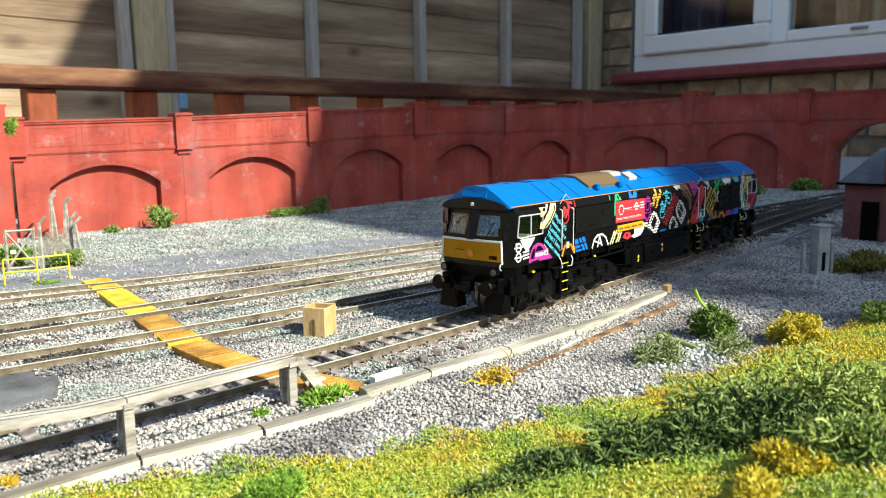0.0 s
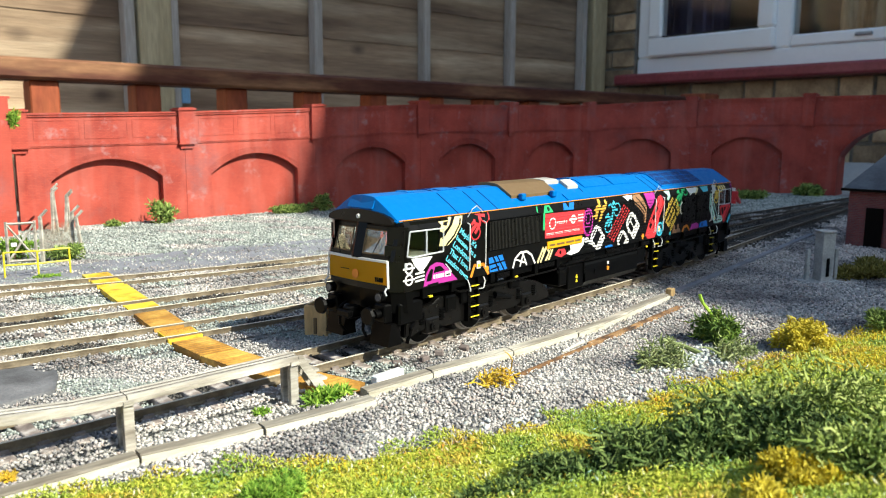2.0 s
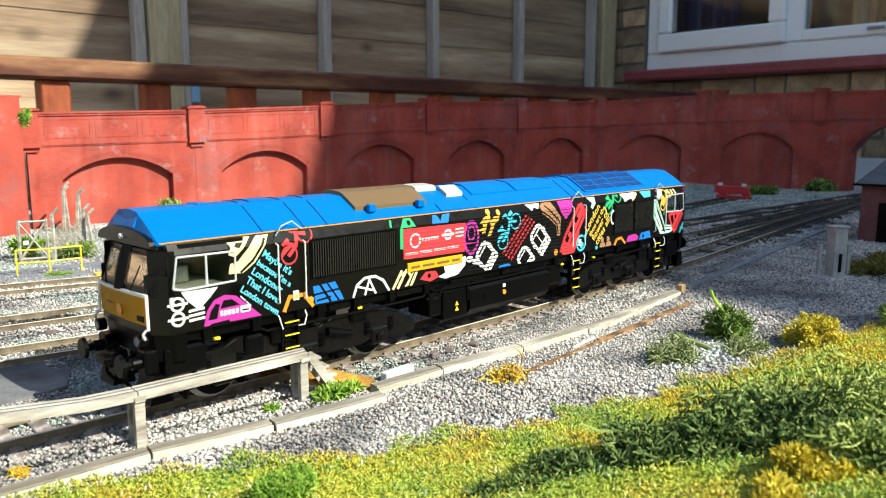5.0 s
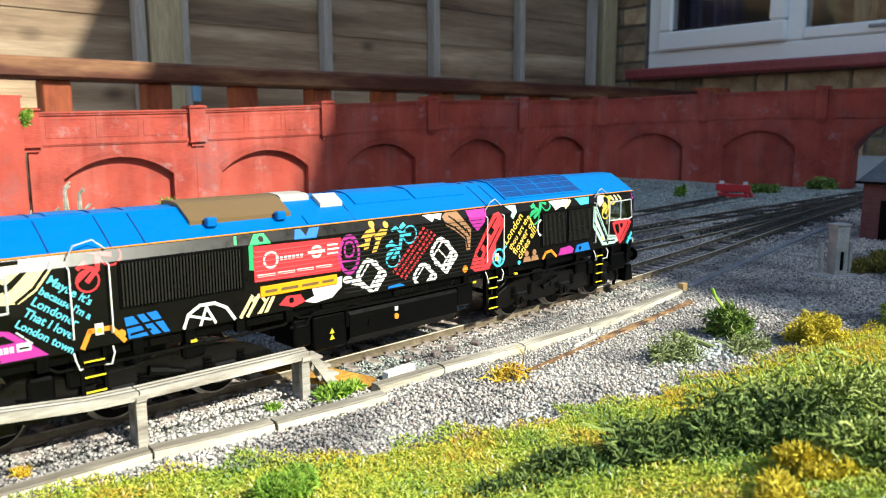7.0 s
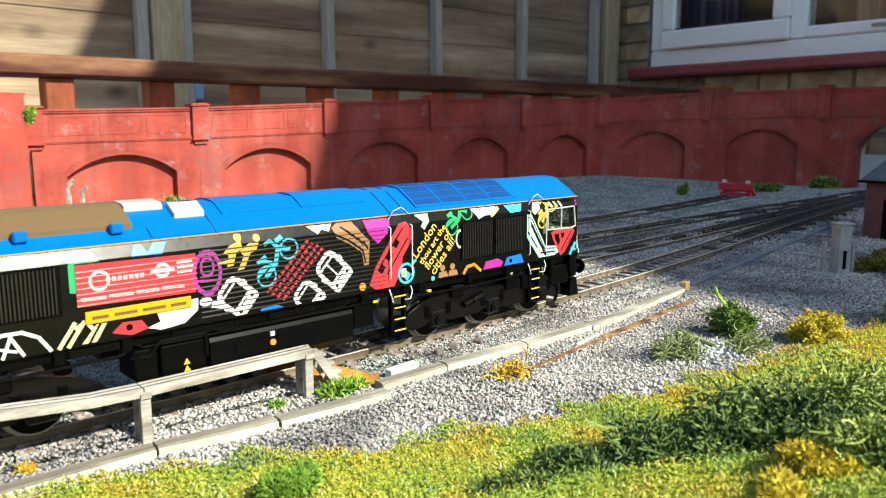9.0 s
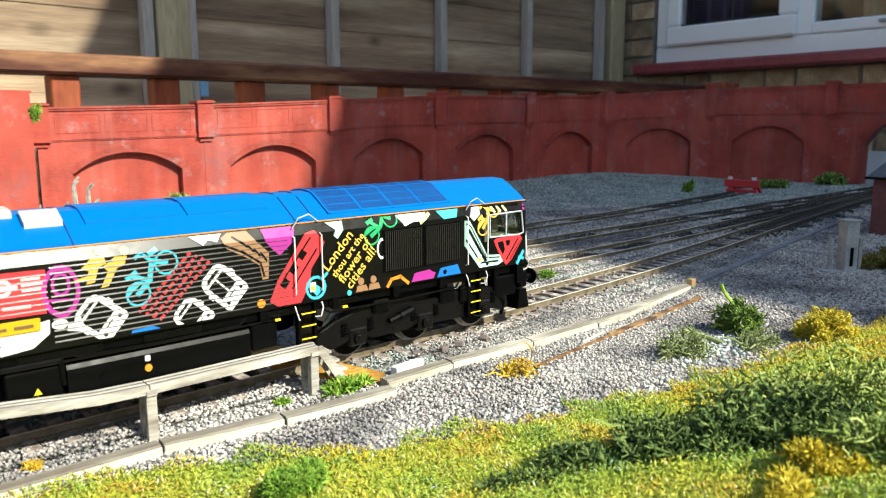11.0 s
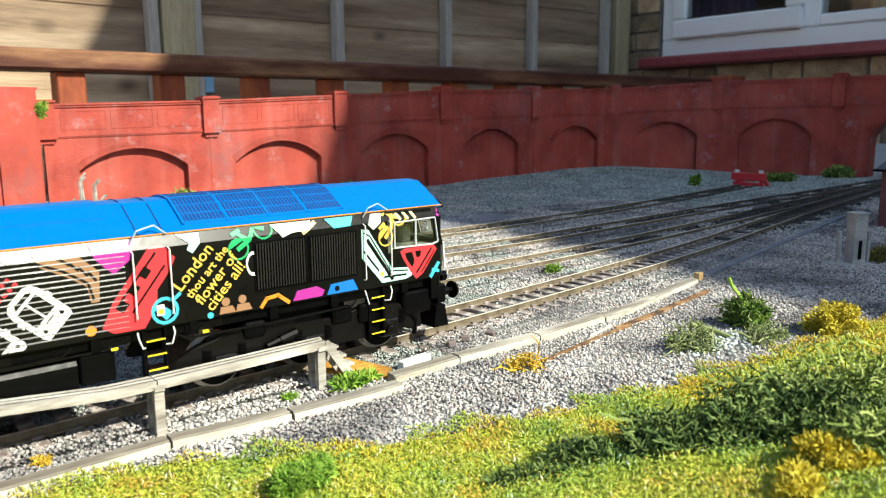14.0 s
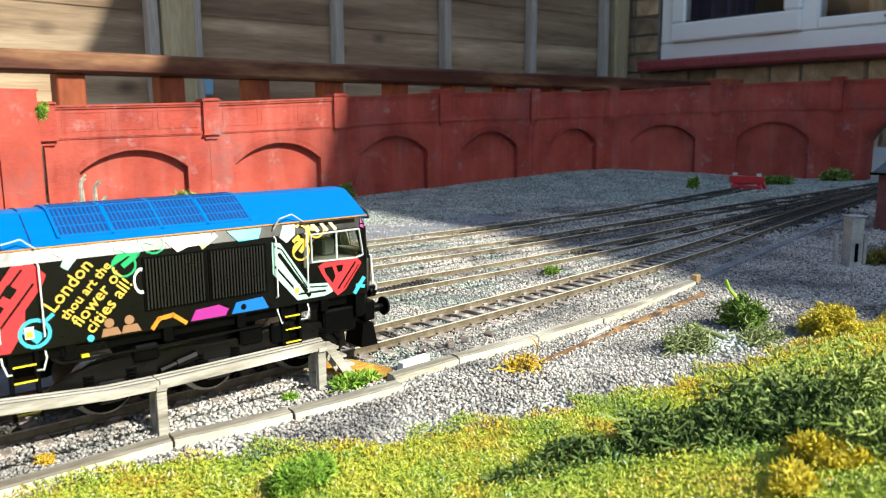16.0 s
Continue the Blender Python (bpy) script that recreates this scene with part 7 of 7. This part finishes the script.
for k, (dx, x0, x1) in enumerate(((0.0, 0.213, 0.338), (0.0016, 0.262, 0.338))):
    pts = [(x0 + (x1 - x0) * q / 8) for q in range(9)]
    part("length", loft([[(q, yy - 0.00045, -0.0042), (q, yy - 0.00035, -0.0029), (q, yy + 0.00035, -0.0029), (q, yy + 0.00045, -0.0042)] for q in pts for yy in [float(np.interp(q, [0.212, 0.252, 0.288, 0.338], [-0.0425, -0.0362, -0.0315, -0.0232])) + dx]]), grainy("rust_orange", [(0.38, (0.06, 0.035, 0.022)), (0.5, (0.17, 0.085, 0.035)), (0.66, (0.36, 0.22, 0.10))], 160, 0.85), old)
stick = bmesh.new()
cyl(stick, (0.247, -0.0345, -0.0032), (0.262, -0.0318, -0.0028), 0.0005, seg=6)
tagged(part("metal_rod", stick, M["rail_top"]), "thin grey metal rod lying on the gravel", "rod")
for k in range(7):
    bx, by = [(0.196, -0.0095), (0.206, -0.0110), (0.2135, -0.0095), (0.224, -0.0105), (0.203, 0.028), (0.150, 0.082), (0.118, 0.100)][k]
    tagged(part("brick_rubble", boxm(-0.0016, 0.0016, -0.0011, 0.0011, -0.0009, 0.0009, bevel=0.0003, m=Matrix.Translation((bx, by, -0.0029)) @ Matrix.Rotation(random.uniform(0, 3), 4, "Z") @ Matrix.Rotation(random.uniform(-0.3, 0.3), 4, "X")), M["hut_brick"]), "small dark red brick fragment on the ballast", "brick", "brick rubble")

# ---- boarded crossing ----
cr = thing("foot_crossing", "worn yellow and ochre boarded foot crossing over the tracks", "crossing")
M["crossing_yellow"] = grainy("bright_yellow_crossing_board", [(0.3, (0.46, 0.26, 0.03)), (0.48, (0.72, 0.50, 0.03)), (0.62, (0.80, 0.60, 0.06)), (0.76, (0.66, 0.52, 0.20))], 120, 0.7, piece=0.1, bump_d=0.0002)
CX = ([-0.03, 0.0, 0.02, 0.05, 0.10, 0.17, 0.21], [0.1715, 0.1625, 0.1575, 0.1545, 0.159, 0.1655, 0.1690])
for y0, y1, mat in ((-0.0215, -0.0135, 0), (-0.0130, -0.0052, 0), (-0.0022, 0.0112, 0), (0.0145, 0.034, 0), (0.0345, 0.0555, 0), (0.0590, 0.0722, 1), (0.0765, 0.0905, 0), (0.0910, 0.1050, 0), (0.1100, 0.1228, 1), (0.1268, 0.147, 1), (0.1475, 0.1675, 1), (0.1710, 0.1862, 1), (0.1895, 0.2050, 1)):
    w = 0.0062
    rows = []
    for yy in (y0, y1):
        c = float(np.interp(yy, *CX))
        rows.append([(c - w, yy, -0.0042), (c - w, yy, -0.0015), (c + w, yy, -0.0015), (c + w, yy, -0.0042)])
    bm = loft(rows)
    bm.normal_update()
    bd = part("board", bm, M["crossing_yellow" if mat else "crossing"], cr)
    n = 9
    for k in range(n):
        yy = y0 + (y1 - y0) * (k + 0.5) / n
        c = float(np.interp(yy, *CX))
        if y0 < 0.06:
            part("tread_ridge", boxm(c - w + 0.0005, c + w - 0.0005, yy - 0.00025, yy + 0.00025, -0.0016, -0.0013), M["crossing"], bd)

# ---- walkway on posts ----
wk = thing("walkway", "weathered grey timber walkway on short posts with steps", "walkway")


def deck_y(x):
    return curve1(x) - 0.0209


def deck_z(x):
    return 0.0096 + 0.10 * max(0.1 - x, 0)


for o in (-0.0021, 0.0, 0.0021):
    for a, b in ((0.03, 0.1085), (0.1088, 0.1552)):
        pts = np.linspace(a, b, 8)
        part("plank", loft([[(q, deck_y(q) + o - 0.0006, deck_z(q) - 0.0013), (q, deck_y(q) + o - 0.0006, deck_z(q) - 0.0001), (q, deck_y(q) + o - 0.0004, deck_z(q)), (q, deck_y(q) + o + 0.0004, deck_z(q)), (q, deck_y(q) + o + 0.0006, deck_z(q) - 0.0001), (q, deck_y(q) + o + 0.0006, deck_z(q) - 0.0013)] for q in pts]), M["deck_wood"], wk)
# Dark strips added in the plank gaps; their colour stands for deep shade.
M["grime_and_shade"] = grainy("dark_plank_gap", [(0.3, (0.05, 0.042, 0.034)), (0.7, (0.16, 0.14, 0.115))], 300, 0.9)
for o in (-0.00105, 0.00105):
    for a, b in ((0.03, 0.1085), (0.1088, 0.1552)):
        part("joint", loft([[(q, deck_y(q) + o - 0.00042, deck_z(q) - 0.0010), (q, deck_y(q) + o - 0.00042, deck_z(q) - 0.00012), (q, deck_y(q) + o + 0.00042, deck_z(q) - 0.00012), (q, deck_y(q) + o + 0.00042, deck_z(q) - 0.0010)] for q in np.linspace(a, b, 8)]), M["grime_and_shade"], wk, "dark strip for the shaded gap between the planks")
part("fascia", loft([[(q, deck_y(q) - 0.0031, deck_z(q) - 0.0019), (q, deck_y(q) - 0.0031, deck_z(q) - 0.0009), (q, deck_y(q) - 0.0027, deck_z(q) - 0.0009), (q, deck_y(q) - 0.0027, deck_z(q) - 0.0019)] for q in np.linspace(0.03, 0.1555, 14)]), M["deck_wood"], wk)
for px in (0.066, 0.1088, 0.1535):
    for o in (-0.0022, 0.0020):
        part("post", boxm(px - 0.0012, px + 0.0012, deck_y(px) + o - 0.0008, deck_y(px) + o + 0.0008, -0.0045, deck_z(px) - 0.0011, bevel=0.0001), M["deck_wood"], wk)
    part("crossbeam", boxm(px - 0.0012, px + 0.0012, deck_y(px) - 0.0036, deck_y(px) + 0.0028, deck_z(px) - 0.0022, deck_z(px) - 0.0011), M["deck_wood"], wk)
for s in (-0.0026, 0.0022):
    st = bmesh.new()
    x0, z0 = 0.1550, deck_z(0.155)
    prism(st, [(x0, z0 - 0.0022), (x0, z0), (x0 + 0.0012, z0), (x0 + 0.0098, -0.0022), (x0 + 0.0098, -0.0042), (x0 + 0.0078, -0.0042)], "y", deck_y(x0) + s - 0.0003, deck_y(x0) + s + 0.0003)
    part("stringer", st, M["deck_wood"], wk)
for k in range(3):
    x0 = 0.1568 + k * 0.0026
    z0 = deck_z(0.155) - 0.0024 - k * 0.0030
    part("step", boxm(x0, x0 + 0.0026, deck_y(x0) - 0.0023, deck_y(x0) + 0.0019, z0 - 0.0004, z0 + 0.0003), M["deck_wood"], wk)

# ---- wooden box between the tracks ----
wb = thing("wooden_box", "small open bare-wood box standing on the ballast", "box", at=Matrix.Translation((0.1998, 0.0415, -0.0043)) @ Matrix.Rotation(-1.02, 4, "Z") @ Matrix.Diagonal((1.18, 1.18, 0.95, 1.0)))
for x0, x1, y0, y1, h in ((-0.0038, 0.0038, -0.0042, -0.0032, 0.0120), (-0.0038, 0.0038, 0.0032, 0.0042, 0.0118), (-0.0038, -0.0029, -0.0031, 0.0031, 0.0122), (0.0029, 0.0038, -0.0031, 0.0031, 0.0116)):
    part("side", boxm(x0, x1, y0, y1, 0, h, bevel=0.0002), M["ply"], wb)
part("floor", boxm(-0.0028, 0.0028, -0.0031, 0.0031, 0.001, 0.002), M["ply"], wb)
part("slot", boxm(-0.0006, 0.0006, -0.0045, -0.0040, 0.001, 0.0075, bevel=0.0002), M["brown"], wb)

# ---- yellow barrier, gate and wire fence ----
yb = thing("safety_barrier", "thin bright yellow tubular safety barrier beside the siding", "barrier")
PTS = [(0.1325, 0.2262), (0.1468, 0.2225), (0.1620, 0.2235)]
for (ax, ay) in PTS:
    b = bmesh.new()
    cyl(b, (ax, ay, -0.0042), (ax, ay, 0.0100), 0.00045, seg=8)
    part("post", b, M["yellow"], yb)
for z in (0.0099, 0.0035):
    for p, q in zip(PTS, PTS[1:]):
        b = bmesh.new()
        cyl(b, (p[0], p[1], z), (q[0], q[1], z), 0.00042, seg=8)
        part("rail", b, M["yellow"], yb)
gt = thing("gate", "pale grey timber lineside gate with diagonal braces", "gate")
A, Bp = Vector((0.1435, 0.2724, 0)), Vector((0.1573, 0.2710, 0))


def bar_between(p, q, r, mat, parent, name):
    b = bmesh.new()
    cyl(b, p, q, r, seg=4)
    return part(name, b, mat, parent)


for p in (A, Bp):
    bar_between((p.x, p.y, -0.0042), (p.x, p.y, 0.0200), 0.0008, M["deck_wood"], gt, "stile")
for z in (-0.002, 0.0188):
    bar_between((A.x, A.y, z), (Bp.x, Bp.y, z), 0.0007, M["deck_wood"], gt, "rail")
bar_between((A.x, A.y, -0.002), (Bp.x, Bp.y, 0.0188), 0.0006, M["deck_wood"], gt, "brace")
bar_between((A.x, A.y, 0.0188), (Bp.x, Bp.y, -0.002), 0.0006, M["deck_wood"], gt, "brace")
part("sign", boxm(0.1450, 0.1478, 0.2705, 0.2710, 0.0065, 0.0085), INK["white"], gt)
wf = thing("wire_fence", "grey concrete posts with rusty wire mesh, partly broken", "fence")
posts = [(0.1600, 0.2690, 0.0225, 0.0), (0.1795, 0.2830, 0.0225, 0.001), (0.1835, 0.2780, 0.020, -0.0025), (0.196, 0.392, 0.026, 0.001), (0.2005, 0.3965, 0.0285, -0.002), (0.2050, 0.394, 0.024, 0.002), (0.2090, 0.397, 0.0225, -0.001)]
for (ax, ay, h, ln) in posts:
    bar_between((ax, ay, -0.0044), (ax + ln, ay, h), 0.0011, M["deck_wood"], wf, "post")
    bar_between((ax + ln, ay, h - 0.0005), (ax + ln + 0.0035, ay - 0.001, h + 0.0035), 0.0008, M["deck_wood"], wf, "arm")
mesh_bm = bmesh.new()
for k in range(-12, 26):
    for sgn in (1, -1):
        u0, z0 = k * 0.0012, 0.0
        pts = []
        for s in range(21):
            u, z = u0 + sgn * s * 0.0010, s * 0.0010
            if 0 <= u <= 0.0240:
                pts.append((0.160 + u * 0.81, 0.269 + u * 0.58, z - 0.003))
        if len(pts) > 1:
            cyl(mesh_bm, pts[0], pts[-1], 0.00011, seg=3)
part("wire_mesh", mesh_bm, M["rail_side"], wf, "diamond wire mesh")

# ---- relay cabinet ----
rc = thing("relay_cabinet", "pale grey lineside cabinet with concrete posts beside it", "cabinet", at=Matrix.Translation((0.4475, -0.0355, -0.0042)) @ Matrix.Rotation(-0.55, 4, "Z"))
M["cab_grey"] = grainy("weathered_pale_grey_paint", [(0.3, (0.30, 0.30, 0.29)), (0.7, (0.50, 0.50, 0.48))], 120, 0.7)
part("case", boxm(-0.0034, 0.0034, -0.0034, 0.0034, 0.0, 0.0250, bevel=0.0003), M["cab_grey"], rc)
part("lid", boxm(-0.0039, 0.0039, -0.0039, 0.0039, 0.0251, 0.0262, bevel=0.0003), M["cab_grey"], rc)
part("slot", boxm(-0.0009, 0.0009, -0.0038, -0.0033, 0.003, 0.0125, bevel=0.0003), M["under_black"], rc)
for x in (-0.0076, 0.0082):
    part("side_post", boxm(x - 0.0009, x + 0.0009, 0.001, 0.0030, 0, 0.0165, bevel=0.0002), M["cab_grey"], rc)
part("base", boxm(-0.013, 0.0075, -0.0065, 0.005, -0.001, 0.0008), M["cab_grey"], rc)

# ---- lineside hut ----
hut = thing("lineside_hut", "dark red brick lineside hut with a grey slate roof", "hut")


def uv_box(bm):
    bm.normal_update()
    uv = bm.loops.layers.uv.new("UVMap")
    for f in bm.faces:
        n = f.normal
        for lo in f.loops:
            c = lo.vert.co
            lo[uv].uv = (c.x, c.y) if abs(n.z) > 0.7 else ((c.y, c.z) if abs(n.x) > abs(n.y) else (c.x, c.z))
    return bm


part("wall", uv_box(boxm(0.590, 0.680, -0.075, 0.0095, -0.0045, 0.0335)), M["hut_brick"], hut)
roof = bmesh.new()
E0, E1, Y0, Y1, ZE, ZR = 0.5865, 0.684, -0.079, 0.0135, 0.0332, 0.0560
v = [roof.verts.new(p) for p in ((E0, Y0, ZE), (E1, Y0, ZE), (E1, Y1, ZE), (E0, Y1, ZE), (0.6255, Y0, ZR), (0.6255, Y1 - 0.012, ZR))]
for f in ((0, 3, 5, 4), (1, 4, 5, 2), (3, 2, 5), (0, 4, 1), (0, 1, 2, 3)):
    roof.faces.new([v[k] for k in f])
bmesh.ops.recalc_face_normals(roof, faces=roof.faces[:])
part("roof", roof, M["slate"], hut, "grey hipped slate roof")
part("gutter", boxm(0.5855, 0.5875, Y0, Y1, 0.0325, 0.0342), M["under_black"], hut)
part("chimney", uv_box(boxm(0.588, 0.602, -0.031, -0.0145, -0.004, 0.0605)), M["hut_brick"], hut)
part("chimney_cap", boxm(0.5872, 0.6028, -0.0318, -0.0137, 0.0606, 0.0622), M["hut_brick"], hut)
part("hut_door", boxm(0.5892, 0.5899, -0.0125, -0.002, -0.0042, 0.022), M["under_black"], hut)

# ---- buffer stop ----
bs = thing("buffer_stop", "bright red buffer stop with white marker blocks on the siding", "buffer stop", at=Matrix.Translation((0.796, 0.2140, -0.0035)) @ Matrix.Rotation(0.1, 4, "Z"))
for y in (-0.0125, 0.0125):
    part("upright", boxm(-0.002, 0.002, y - 0.002, y + 0.002, 0, 0.0150, bevel=0.0003), INK["red"], bs)
    st = bmesh.new()
    prism(st, [(0.0, 0.012), (0.0, 0.015), (0.016, 0.002), (0.016, 0.0), (0.013, 0.0)], "y", y - 0.0012, y + 0.0012)
    part("strut", st, INK["red"], bs)
    part("marker", boxm(-0.0035, -0.0022, y - 0.0022, y + 0.0022, 0.0142, 0.0172), INK["white"], bs)
part("beam", boxm(-0.0045, -0.0021, -0.018, 0.018, 0.0065, 0.0140, bevel=0.0003), INK["red"], bs)
part("sill_beam", boxm(-0.0045, -0.0021, -0.016, 0.016, 0.0005, 0.0045, bevel=0.0003), INK["red"], bs)



# ---- what moves ----
LOCO_X = [(0.0, 0.3769), (0.5, 0.3614), (1.0, 0.3472), (1.5, 0.3342), (2.0, 0.3210), (2.5, 0.3080), (3.0, 0.2951), (3.5, 0.2821), (4.0, 0.2694), (6.5, 0.2052), (7.0, 0.1923), (7.5, 0.1803), (8.0, 0.1694), (8.5, 0.1585), (9.0, 0.1476), (11.5, 0.1049), (12.0, 0.0974), (12.5, 0.0901), (13.0, 0.0830), (13.5, 0.0756), (14.0, 0.0682), (14.5, 0.0609), (15.0, 0.0538), (15.5, 0.0465), (16.0, 0.0392)]


def loco_pose(s):
    return Matrix.Translation((s, curve1(s), 0.0)) @ Matrix.Rotation(0.3934 * s + 0.028 * max(s - 0.361, 0), 4, "Z")


def motions():
    walk(loco, [(t, loco_pose(s)) for t, s in LOCO_X])
    times, places = [p[0] for p in LOCO_X], [p[1] for p in LOCO_X]
    for w, x in WHEELS:
        rows = []
        for k in range(65):
            t = k * 0.25
            turn = (lerp_at(times, places, t) - places[0]) / 0.0070
            rows.append((t, Matrix.Translation((x, 0, 0.0070)) @ Matrix.Rotation(turn, 4, "Y")))
        walk(w, rows)


motions()
